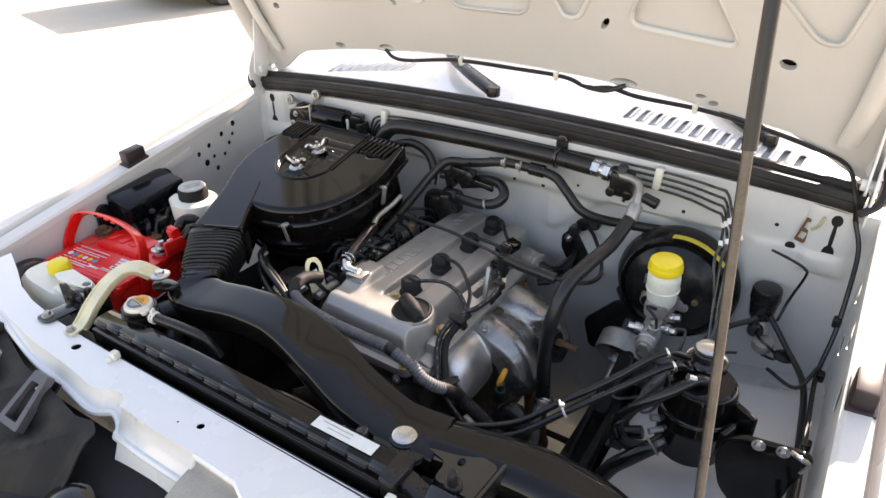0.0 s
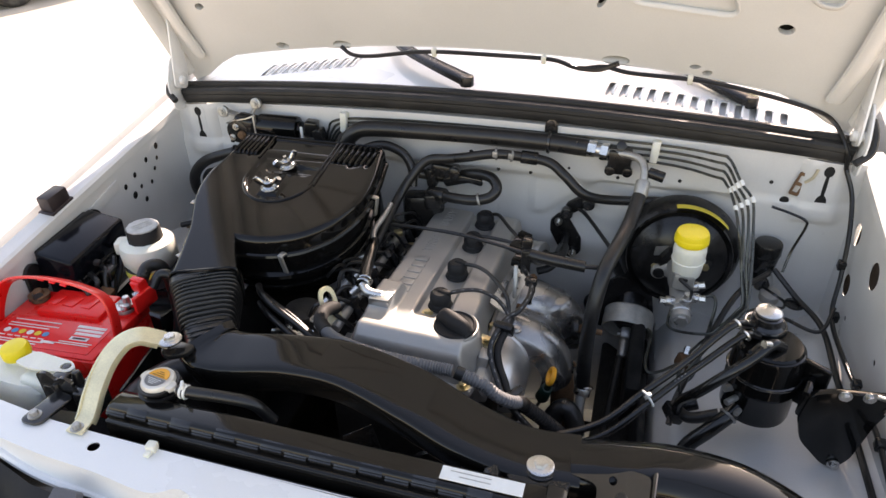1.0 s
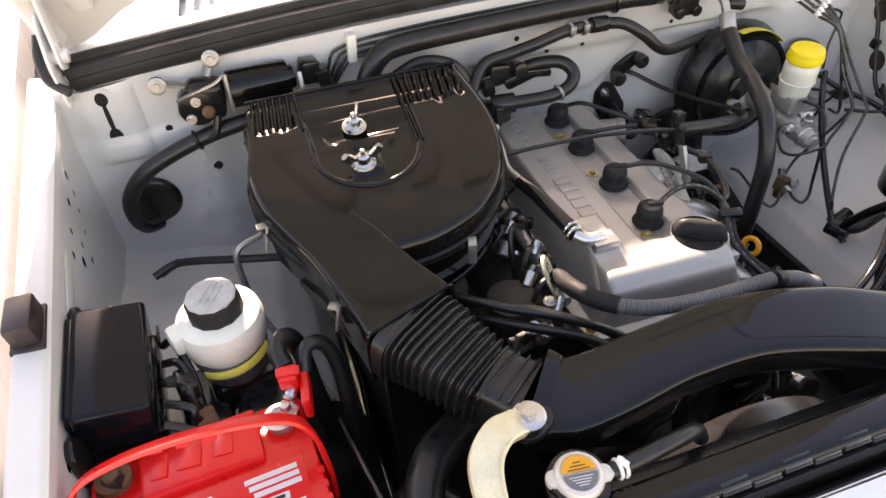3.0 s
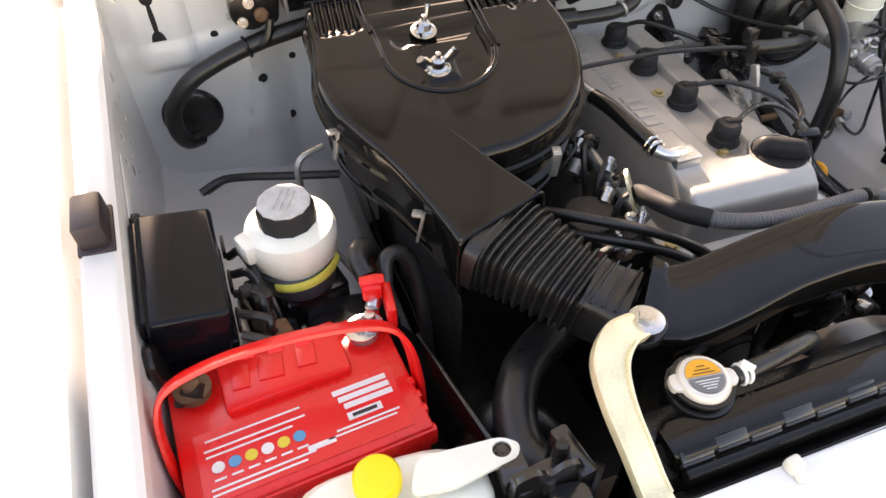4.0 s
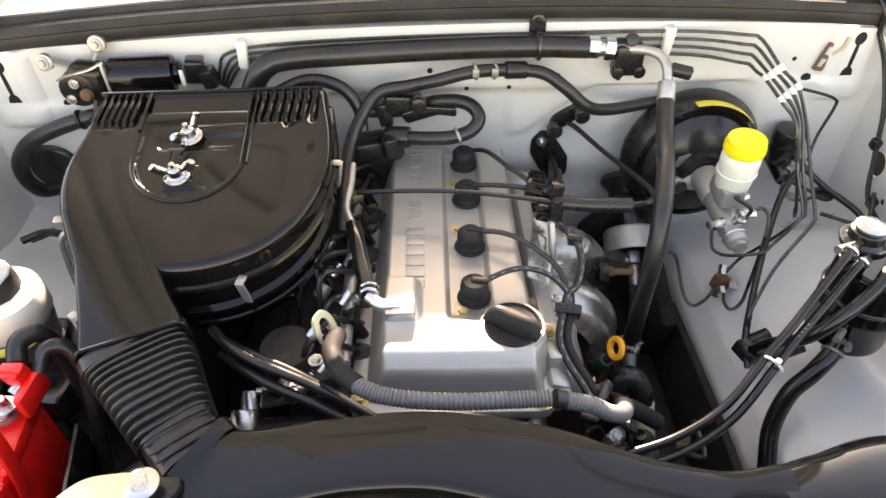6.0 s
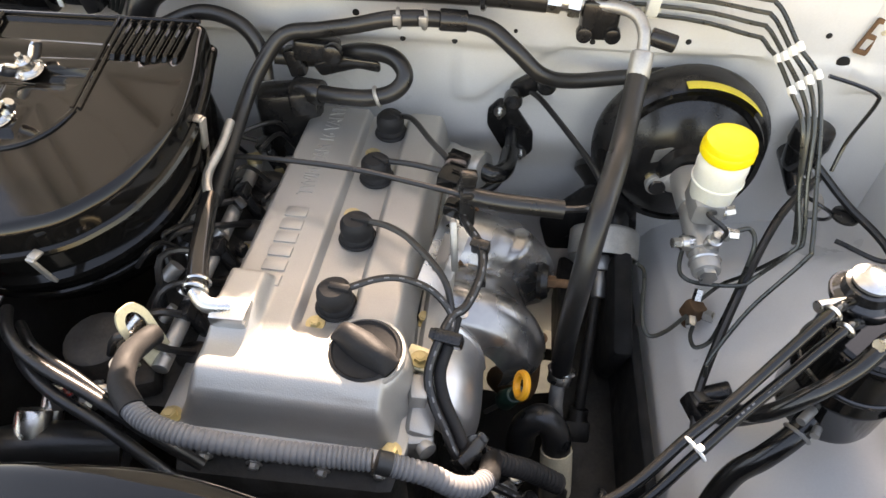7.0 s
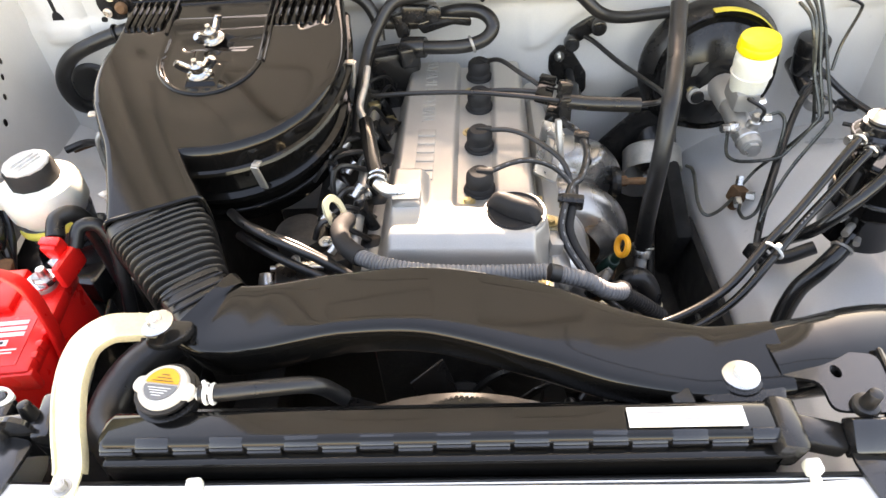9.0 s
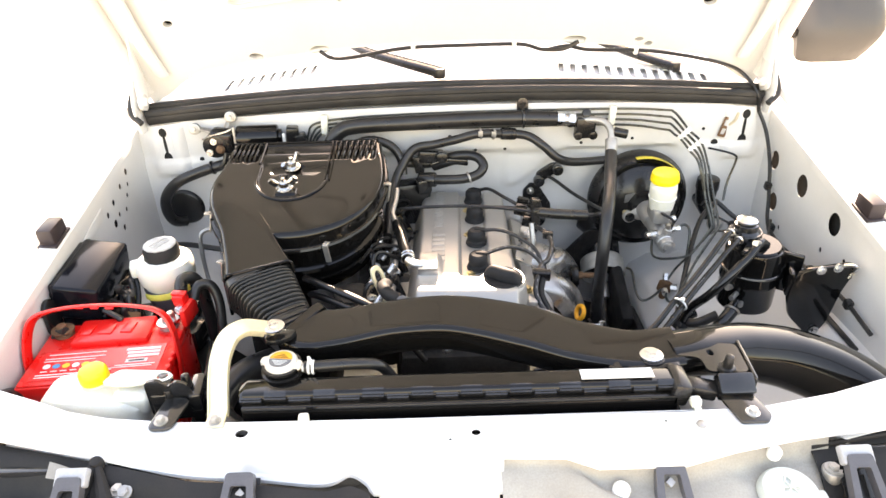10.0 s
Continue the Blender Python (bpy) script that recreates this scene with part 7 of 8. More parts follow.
for k in range(15):
    a = radians(42 + 58 * k / 14)
    arc.append(bc + BA * 0.056 + V(1, 0.02, 0) * math.cos(a) * 0.1095 + V(0, 0.1, 0.995) * math.sin(a) * 0.1095)
part("yellow_label", sweep(arc, 0.0012, 0.0140, 8, up=BA), YLAB, shell, "yellow label")
part("white_tag", box(bc + BA * 0.088 + V(-0.035, -0.004, 0.025), (0.030, 0.002, 0.022), (8, 0, 20), 0), GREYM, shell)
part("support_plate", plate(round_poly([(0.259, 0.675), (0.328, 0.753), (0.40, 0.740), (0.415, 0.66), (0.40, 0.62), (0.278, 0.606)], 0.015), 0, 0.010, 0.003, m=Y_AT(0.815)), BLACK, bb)
for dx, dz in ((-0.045, -0.012), (0.050, 0.0)):
    part("booster_stud", hexhead(bc + BA * 0.086 + V(dx, 0, dz), BA, 0.007, 0.012), BRASS, bb)
m_in = bc + BA * 0.108 + V(0, 0, -0.006)
mc = thing("brake_master_cylinder", (0.444, 0.65, 0.79), "cast aluminium brake master cylinder with fluid reservoir", "master cylinder")
part("flange", plate(round_poly([(-0.038, -0.009), (0.038, -0.009), (0.043, 0), (0.038, 0.009), (0.020, 0.022), (-0.020, 0.022), (-0.038, 0.009), (-0.043, 0)], 0.006), 0, 0.008, 0.003, m=Matrix.Translation(bc + BA * 0.100 + V(0.0, 0, -0.014)) @ onto(BA)), ALU, mc)
ec = bc + BA * 0.106 + V(-0.036, 0, -0.020)
part("flange_ear", join(cyl(ec - BA * 0.012, ec, 0.0150, bev=0.002), sweep([ec - BA * 0.006, ec.lerp(m_in, 0.5), m_in], [0.0135, 0.015, 0.018], [0.005, 0.006, 0.008], 12, up=BA)), ALU, mc)
part("flange_nut", join(ring_of(bc + BA * 0.109 + V(-0.036, 0, -0.020), BA, 0.0085, 0.003, 20, 6), cyl(bc + BA * 0.106 + V(-0.036, 0, -0.020), bc + BA * 0.112 + V(-0.036, 0, -0.020), 0.008)), DARKM, mc)
m0, m1 = bc + BA * 0.104, V(0.446, 0.588, 0.822)
cylinder = part("cylinder", join(cyl(m0, m0.lerp(m1, 0.35), 0.024, 0.021, bev=0.003), cyl(m0.lerp(m1, 0.30), m0.lerp(m1, 0.82), 0.0190, bev=0.003), cyl(m0.lerp(m1, 0.78), m1, 0.0170, bev=0.003), box((0.442, 0.662, 0.870), (0.040, 0.056, 0.036), (4, 0, 0), 0.010)), ALU, mc)
part("end_plug", join(cyl(m1, m1 + V(0, -0.008, 0.0), 0.012, seg=6), ring_of(m1.lerp(m0, 0.1), m1 - m0, 0.0174, 0.002, 24, 6)), ALUB, cylinder)
for q, a in (((0.468, 0.640, 0.838), (1, -0.2, 0.2)), ((0.424, 0.622, 0.836), (-1, -0.2, 0.1)), ((0.466, 0.668, 0.846), (1, 0, 0.3)), ((0.450, 0.615, 0.846), (0.1, -0.2, 1))):
    part("port", join(cyl(V(*q) - V(*a) * 0.008, V(*q) + V(*a) * 0.008, 0.0095, bev=0.002), cyl(V(*q) + V(*a) * 0.007, V(*q) + V(*a) * 0.018, 0.0065, seg=6)), STEEL, cylinder)
RA = V(-0.03, -0.05, 1).normalized()
rp = V(0.446, 0.662, 0.879)
part("reservoir", lathe([(0, -0.008), (0.020, -0.008), (0.0250, 0.002), (0.0268, 0.016), (0.0280, 0.030), (0.0288, 0.050), (0.0280, 0.060), (0.025, 0.064), (0.024, 0.072), (0, 0.072)], rp, RA, 40), MILK, mc, "translucent white fluid reservoir")
part("reservoir_seam", ring_of(rp + RA * 0.030, RA, 0.0283, 0.0016, 40, 6), MILK, mc)
rc = part("reservoir_cap", lathe([(0, 0.066), (0.0276, 0.066), (0.0288, 0.069), (0.0284, 0.084), (0.0266, 0.088), (0.018, 0.0895), (0, 0.0895)], rp, RA, 40), YELLOW, mc, "bright yellow screw cap")
part("cap_grip", lathe([(0.0286, 0.068), (0.0299, 0.069), (0.0297, 0.078), (0.0286, 0.080)], rp, RA, 40), YELLOW, rc)
part("level_wire", tube([rp + V(0.0, -0.03, 0.0), rp + V(-0.012, -0.045, 0.01), rp + V(0.008, -0.058, 0.0), rp + V(0.010, -0.05, -0.025)], 0.003, 8), RUBBER, mc)
part("outlet_pipe", tube([(0.484, 0.640, 0.845), (0.499, 0.642, 0.846), (0.503, 0.624, 0.836), (0.497, 0.604, 0.785), (0.490, 0.588, 0.722), (0.482, 0.578, 0.698), (0.466, 0.574, 0.690), (0.462, 0.590, 0.690), (0.468, 0.608, 0.690)], 0.0029, 8), PIPEM, mc)
pv = thing("brake_junction", (0.472, 0.635, 0.66), "small brass brake junction on the apron", "valve")
part("block", join(box((0.472, 0.635, 0.690), (0.026, 0.024, 0.028), (0, 15, 20), 0.005), cyl((0.472, 0.635, 0.672), (0.472, 0.635, 0.66), 0.010, bev=0.002)), RUST, pv)
for p, q, r in (((0.484, 0.628, 0.692), (0.496, 0.622, 0.694), 0.0085), ((0.468, 0.622, 0.690), (0.466, 0.608, 0.688), 0.0075), ((0.476, 0.645, 0.70), (0.479, 0.655, 0.712), 0.0075)):
    part("nut", cyl(p, q, r, seg=6), STEEL, pv)
part("pipe", tube([(0.462, 0.625, 0.690), (0.430, 0.596, 0.688), (0.408, 0.590, 0.686), (0.401, 0.616, 0.692), (0.408, 0.684, 0.702), (0.400, 0.702, 0.702)], 0.0029, 8), PIPEM, pv)
cl = thing("clutch_cylinder", (0.60, 0.82, 0.78), "dark grey clutch master cylinder low on the firewall", "cylinder")
part("body", join(cyl((0.598, 0.845, 0.815), (0.602, 0.770, 0.800), 0.015, bev=0.003), cyl((0.602, 0.808, 0.815), (0.602, 0.806, 0.855), 0.022, 0.025, bev=0.004)), DARKM, cl)
part("cap", cyl((0.602, 0.806, 0.853), (0.602, 0.805, 0.882), 0.027, 0.026, bev=0.004), BLACK, cl)
part("foot", join(cyl((0.62, 0.77, 0.772), (0.62, 0.765, 0.792), 0.019, bev=0.003), cyl((0.612, 0.785, 0.790), (0.606, 0.795, 0.812), 0.016, bev=0.003)), ALU, cl, "bare cast foot")
part("upper_pipe", tube([(0.590, 0.812, 0.955), (0.625, 0.806, 0.948), (0.650, 0.800, 0.940), (0.654, 0.798, 0.926), (0.640, 0.79, 0.875), (0.632, 0.775, 0.835)], 0.0026, 8), DARKM, cl)
part("pipe", tube([(0.604, 0.768, 0.80), (0.62, 0.740, 0.805), (0.642, 0.74, 0.79), (0.645, 0.755, 0.765), (0.622, 0.765, 0.76)], 0.0028, 8), DARKM, cl)
st = thing("steering_shaft", (0.36, 0.65, 0.45), "dark steering shaft with a silver collar", "steering shaft")
SA = V(-0.05, -0.85, -0.52).normalized()
sp = V(0.363, 0.778, 0.657)
part("collar", lathe([(0.030, -0.022), (0.050, -0.022), (0.0535, -0.018), (0.0545, 0.020), (0.0535, 0.023), (0.0505, 0.023), (0.0495, 0.018), (0.048, -0.012), (0.030, -0.014)], sp, SA, 40), GREYC, st, "pale grey metal collar")
part("collar_boot", lathe([(0, -0.006), (0.046, -0.010), (0.047, -0.004), (0.034, 0.004), (0.022, 0.016), (0, 0.018)], sp, SA, 32), RUBBER, st)
part("cover_tube", cyl((0.369, 0.868, 0.712), sp - SA * 0.020, 0.040, 0.036, bev=0.004), BLACK, st)
part("shaft", join(cyl(sp + SA * 0.012, (0.340, 0.56, 0.50), 0.0085, bev=0.002), cyl((0.341, 0.57, 0.51), (0.330, 0.46, 0.41), 0.015, bev=0.002), box((0.338, 0.545, 0.486), (0.04, 0.035, 0.035), (40, 0, 0), 0.006)), GREASE, st)
part("joint", join(box(sp + SA * 0.030, (0.024, 0.026, 0.024), (35, 0, 0), 0.006), cyl(sp + SA * 0.034 + V(-0.018, 0, 0), sp + SA * 0.034 + V(0.018, 0, 0), 0.007, bev=0.002), cyl(sp + SA * 0.044, sp + SA * 0.085, 0.011, bev=0.002)), GREYM, st, "grey steel joint")
part("boot", lathe([(0, 0), (0.05, 0), (0.052, 0.01), (0.036, 0.03), (0.03, 0.05), (0, 0.05)], (0.36, 0.868, 0.745), (0, -0.8, -0.6), 28), RUBBER, st)
# added black panels that carry the deep shade between apron and steering shaft
fr = thing("shade_shield", (0.39, 0.5, 0.40), "black panels added for the shade beside the chassis", "splash shield")
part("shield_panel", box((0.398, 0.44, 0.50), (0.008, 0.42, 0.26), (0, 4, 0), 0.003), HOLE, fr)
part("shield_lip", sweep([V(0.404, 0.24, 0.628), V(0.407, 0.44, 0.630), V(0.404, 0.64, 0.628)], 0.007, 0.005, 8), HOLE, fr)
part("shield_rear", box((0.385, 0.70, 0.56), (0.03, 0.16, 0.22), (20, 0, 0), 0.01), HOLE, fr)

# ---- charcoal canister ----
cn = thing("charcoal_canister", (0.562, 0.462, 0.74), "glossy black charcoal canister with hoses", "canister")
cc = V(0.566, 0.462, 0)
part("can", lathe([(0, 0.764), (0.044, 0.764), (0.051, 0.769), (0.0525, 0.776), (0.0525, 0.822), (0.0545, 0.825), (0.0545, 0.830), (0.0525, 0.833), (0.0525, 0.888), (0.050, 0.896), (0.046, 0.898), (0, 0.898)], cc, (0, 0, 1), 44), GLOSS, cn)
lidc = part("top_cover", lathe([(0, 0.896), (0.046, 0.896), (0.0475, 0.899), (0.044, 0.902), (0.030, 0.902), (0, 0.902)], cc, (0, 0, 1), 40), GLOSS, cn)
part("purge_valve", join(lathe([(0, 0.900), (0.030, 0.900), (0.031, 0.906), (0.024, 0.912), (0.022, 0.922), (0.012, 0.927), (0, 0.927)], cc + V(-0.006, 0.040, 0), (0, 0, 1), 32), ring_of(cc + V(-0.006, 0.040, 0.906), (0, 0, 1), 0.030, 0.002, 32, 6)), DARKM, lidc)
part("valve_cap", lathe([(0, 0), (0.019, 0), (0.020, 0.004), (0.015, 0.008), (0, 0.009)], cc + V(-0.006, 0.040, 0.926), (0, 0, 1), 24), STEEL, lidc, "bright metal valve cap")
for p, q in ((V(-0.030, 0.022, 0.912), V(-0.060, 0.012, 0.915)), (V(0.012, -0.012, 0.905), V(-0.018, -0.030, 0.918))):
    part("nipple", cyl(cc + p, cc + q, 0.006), STEEL, lidc)
part("side_nipple", join(cyl(cc + V(-0.036, -0.038, 0.812), cc + V(-0.052, -0.054, 0.812), 0.005), cyl(cc + V(-0.030, -0.052, 0.80), cc + V(-0.036, -0.062, 0.80), 0.0045), cyl(cc + V(-0.044, -0.028, 0.822), cc + V(-0.056, -0.038, 0.826), 0.006, seg=6)), GREYM, cn)
part("strap", ring_of(cc + V(0, 0, 0.85), (0, 0, 1), 0.0535, 0.003, 40, 8), DARKM, cn)
part("rear_arm", box((0.628, 0.445, 0.845), (0.05, 0.012, 0.085), (0, 0, -35), 0.004), GLOSS, cn)
br = thing("canister_bracket", (0.68, 0.40, 0.72), "glossy black stamped bracket beside the canister", "bracket")
part("plate", plate(round_poly([(0.612, 0.82), (0.618, 0.868), (0.640, 0.880), (0.718, 0.890), (0.728, 0.880), (0.712, 0.83), (0.700, 0.755), (0.684, 0.730), (0.664, 0.735), (0.625, 0.775)], 0.012), 0, 0.012, 0.003, m=Y_AT(0.405)), GLOSS, br)
part("side_arm", box((0.625, 0.43, 0.845), (0.012, 0.07, 0.05), (0, 0, -20), 0.004), GLOSS, br)
part("latch_pin", tube([(0.700, 0.392, 0.888), (0.712, 0.378, 0.895), (0.722, 0.39, 0.880), (0.716, 0.392, 0.86)], 0.0035, 8), STEEL, br)
for q in ((0.680, 0.392, 0.742), (0.66, 0.392, 0.880), (0.69, 0.392, 0.884)):
    part("bolt", hexhead(q, (0, -1, 0), 0.006), STEEL, br)
vh = thing("vapour_hoses", (0.45, 0.40, 0.80), "two glossy black vapour hoses tied together", "hoses")
part("hose_upper", tube([cc + V(-0.028, 0.020, 0.916), (0.504, 0.452, 0.930), (0.455, 0.412, 0.893), (0.422, 0.385, 0.870), (0.388, 0.360, 0.848), (0.335, 0.318, 0.812), (0.270, 0.288, 0.795), (0.20, 0.272, 0.785), (0.12, 0.262, 0.772)], 0.0054, 14), HOSE, vh)
part("hose_lower", tube([cc + V(-0.020, 0.004, 0.905), (0.520, 0.445, 0.918), (0.468, 0.405, 0.886), (0.432, 0.378, 0.862), (0.396, 0.348, 0.838), (0.342, 0.305, 0.803), (0.275, 0.273, 0.784), (0.20, 0.257, 0.772), (0.12, 0.248, 0.757)], 0.0054, 14), HOSE, vh)
part("third_hose", tube([cc + V(0.014, -0.010, 0.902), (0.562, 0.442, 0.912), (0.535, 0.420, 0.895), (0.500, 0.405, 0.865), (0.470, 0.405, 0.825), (0.455, 0.44, 0.77), (0.455, 0.465, 0.725), (0.455, 0.47, 0.705)], 0.0086, 14), HOSE, vh)
part("tie", join(ring_of((0.394, 0.352, 0.843), (0.75, 0.55, 0.4), 0.0130, 0.0018, 24, 8), box((0.394, 0.345, 0.857), (0.008, 0.007, 0.006), (0, 0, 40), 0.002)), WHITEP, vh, "white cable tie")
for q in ((0.510, 0.457, 0.929), (0.524, 0.448, 0.917)):
    part("hose_clip", ring_of(q, (0.75, 0.62, 0.35), 0.0076, 0.0020, 20, 6), STEEL, vh)
for k in range(18):
    if k not in (4, 5, 11):
        q = V(0.432, 0.378, 0.862).lerp(V(0.510, 0.437, 0.9125), k / 18)
        part("hose_print", box(q + V(-0.002, -0.0025, 0.0046), (0.0032, 0.0016, 0.0006), (0, -28, 36), 0), GREYP, vh)
lh = thing("drain_hose", (0.50, 0.38, 0.64), "black drain hose from the canister's side", "hose")
part("hose", tube([cc + V(-0.030, -0.036, 0.790), (0.520, 0.410, 0.778), (0.495, 0.395, 0.755), (0.470, 0.385, 0.725), (0.450, 0.36, 0.68), (0.44, 0.32, 0.64)], 0.0125, 14), HOSE, lh)
part("hose_clamp", ring_of((0.523, 0.412, 0.781), (0.5, 0.5, 0.4), 0.0135, 0.0022, 22, 6), GREYM, lh)
wb = thing("apron_harness", (0.47, 0.50, 0.68), "black harness clipped to the apron's edge", "wires")
part("loom", tube([(0.60, 0.74, 0.85), (0.545, 0.68, 0.835), (0.50, 0.60, 0.78), (0.455, 0.50, 0.72), (0.445, 0.45, 0.70)], 0.0055, 8), RUBBER, wb)
part("plug", join(box((0.452, 0.475, 0.705), (0.026, 0.038, 0.022), (0, 20, 20), 0.004), cyl((0.455, 0.49, 0.705), (0.49, 0.495, 0.72), 0.012, bev=0.003)), BLACK, wb)
part("loom_tail", tube([(0.45, 0.49, 0.71), (0.475, 0.46, 0.715), (0.52, 0.46, 0.735)], 0.010, 10), RUBBER, wb)
wr = thing("fender_wires", (0.72, 0.60, 0.80), "black wires with clips along the inner fender", "wires")
for pts, r in (([(0.700, 0.835, 1.035), (0.718, 0.815, 0.99), (0.722, 0.775, 0.93), (0.722, 0.745, 0.86), (0.715, 0.70, 0.80), (0.718, 0.60, 0.79), (0.720, 0.50, 0.80), (0.722, 0.40, 0.81), (0.722, 0.30, 0.80)], 0.0042),
               ([(0.620, 0.79, 0.83), (0.66, 0.75, 0.80), (0.70, 0.68, 0.785), (0.715, 0.58, 0.755), (0.72, 0.45, 0.75), (0.72, 0.32, 0.75)], 0.0055), ([(0.64, 0.70, 0.78), (0.69, 0.66, 0.79), (0.715, 0.70, 0.82)], 0.0035)):
    part("wire", tube(pts, r, 8), RUBBER, wr)
for q in ((0.720, 0.755, 0.88), (0.720, 0.70, 0.80), (0.722, 0.52, 0.797), (0.722, 0.38, 0.81)):
    part("clip", box(q, (0.014, 0.016, 0.018), (10, 0, 0), 0.003), BLACK, wr)
part("plug_disc", lathe([(0, 0), (0.018, 0), (0.018, 0.004), (0, 0.006)], (0.66, 0.74, 0.787), (0, 0, 1), 20), BLACK, wr)
rl = thing("relay_socket", (0.62, 0.84, 0.96), "small tan bracket with a relay terminal on the firewall", "bracket")
part("socket", moved(panel(round_poly([(-0.009, -0.024), (0.009, -0.024), (0.009, 0.024), (-0.009, 0.024)], 0.003), [round_poly([(-0.005, -0.018), (0.005, -0.018), (0.005, -0.003), (-0.005, -0.003)], 0.001), round_poly([(-0.005, 0.003), (0.005, 0.003), (0.005, 0.018), (-0.005, 0.018)], 0.001)], 0.003), Matrix.Translation((0.632, 0.842, 0.994)) @ Matrix.Rotation(radians(90), 4, "X") @ Matrix.Rotation(radians(-14), 4, "Z")), RUST, rl)
part("terminal", tube([(0.640, 0.838, 1.000), (0.650, 0.834, 1.012), (0.655, 0.834, 1.030)], 0.003, 8), TAPE, rl)

# ---- hood prop, hood wires, wipers ----
prop = thing("hood_prop_rod", (0.640, 0.055, 0.90), "bare steel prop rod holding the hood up", "prop rod")
part("rod", tube([(0.650, 0.050, 0.905), (0.640, 0.062, 0.93), (0.605, 0.127, 1.216), (0.588, 0.160, 1.365), (0.575, 0.19, 1.50), (0.555, 0.26, 1.75), (0.545, 0.36, 1.98), (0.545, 0.45, 2.07), (0.545, 0.505, 2.075)], 0.0046, 10), RODM, prop)
part("rod_sleeve", tube([(0.588, 0.160, 1.372), (0.580, 0.178, 1.45), (0.570, 0.205, 1.56)], 0.0060, 10), RUBBER, prop)
part("pivot", join(cyl((0.635, 0.048, 0.912), (0.665, 0.048, 0.912), 0.010, bev=0.002), box((0.652, 0.055, 0.903), (0.03, 0.03, 0.008), bev=0.002)), GREYM, prop)
hw = thing("washer_tube", (0.0, 0.84, 1.19), "thin black washer tube clipped along the hood's lower edge", "tube")
pts = [on_hood(-0.29, 0.000, 0.006), on_hood(-0.265, -0.012, 0.014), on_hood(-0.22, -0.014, 0.012), on_hood(-0.10, 0.004, 0.010), on_hood(0.05, 0.006, 0.010), on_hood(0.15, 0.004, 0.010), on_hood(0.20, -0.010, 0.012), on_hood(0.25, 0.000, 0.016), on_hood(0.30, -0.014, 0.012), on_hood(0.42, -0.022, 0.010), on_hood(0.52, -0.040, 0.010), on_hood(0.61, -0.065, 0.010), on_hood(0.665, -0.095, 0.006), V(0.69, 0.835, 1.075), V(0.700, 0.835, 1.035)]
part("tube", tube(pts, 0.0042, 8), RUBBER, hw)
part("branch", tube([on_hood(0.20, -0.010, 0.012), on_hood(0.24, -0.004, 0.02), on_hood(0.275, 0.004, 0.008)], 0.005, 8), RUBBER, hw)
for x, s in ((-0.085, 0.004), (0.135, 0.004), (0.405, -0.021)):
    part("clip", box(on_hood(x, s, 0.010), (0.010, 0.012, 0.018), (20, 0, 0), 0.003), MILK, hw, "white plastic clip")
for pts in ([(-0.30, 1.12, 1.175), (-0.215, 1.010, 1.158), (-0.12, 0.938, 1.146), (-0.030, 0.885, 1.132)], [(0.36, 1.075, 1.150), (0.45, 0.995, 1.130), (0.53, 0.945, 1.112)]):
    wp = thing("windshield_wiper", pts[-1], "black windshield wiper resting on the cowl", "wiper", "wipers")
    part("arm", sweep(spline(pts, 5), [0.010, 0.013, 0.017, 0.018], [0.006, 0.008, 0.009, 0.010], 10, square=1.6), BLACK, wp)
    part("pivot_cap", cyl(V(*pts[-1]) - V(0, 0, 0.012), V(*pts[-1]) + V(0, 0, 0.010), 0.015, bev=0.003), BLACK, wp)
    part("blade", sweep(spline([V(*pts[0]) + V(-0.25 * (1 if pts[0][0] < 0 else 1), 0.13, 0.05), V(*pts[0]) + V(-0.02, 0.02, 0.012), V(*pts[0]) + V(0.22, 0.05, 0.012)], 5), 0.006, 0.010, 8), RUBBER, wp)

# ---- in front of the radiator support ----
for x, y, s, ends in ((-0.293, -0.056, 1.0, 0), (0.242, -0.058, 1.0, 0), (-0.507, -0.056, 0.9, 1), (0.478, -0.056, 0.9, 1)):
    lt = thing("grille_clip", (x, y, 0.82), "dark slate plastic grille clip with a pale insert below the support", "clip", "grille clips")
    at = pose(x, y, 0.880, 34, 0, 0)
    part("clip_frame", moved(panel(round_poly([(-0.027 * s, -0.075), (0.027 * s, -0.075), (0.017 * s, 0.012), (-0.017 * s, 0.012)], 0.005), [round_poly([(-0.015 * s, -0.065), (0.015 * s, -0.065), (0.010 * s, -0.004), (-0.010 * s, -0.004)], 0.003)], 0.014), at), CLIPG, lt)
    part("insert", moved(box((0, -0.038, -0.006), (0.018 * s, 0.055, 0.006), bev=0.001), at), BLACK if ends else INSERT, lt, "pale plastic insert")
    part("clip_back", moved(box((0, -0.032, -0.012), (0.040 * s, 0.080, 0.004), bev=0.001), at), BLACK, lt)
    if ends:
        part("clip_head", moved(box((0, 0.012, 0.004), (0.040, 0.024, 0.014), bev=0.003), at), INSERT, lt, "pale square head")
    else:
        part("screw", moved(box((0, -0.012, 0.002), (0.009, 0.009, 0.006), (0, 0, 45), 0.001), at), INSERT, lt)
CLOUD = mat("cloudy_plastic", (0.52, 0.56, 0.52), 0.35, var=0.08, scale=25, bump=0.02)
hc = thing("lamp_back_cap", (0.385, -0.085, 0.84), "translucent white round cap in front of the support", "cap")
part("cap", lathe([(0, 0), (0.036, 0), (0.038, 0.004), (0.037, 0.016), (0.033, 0.022), (0.012, 0.024), (0, 0.024)], (0.388, -0.078, 0.846), (0, -0.12, 1), 36), CLOUD, hc)
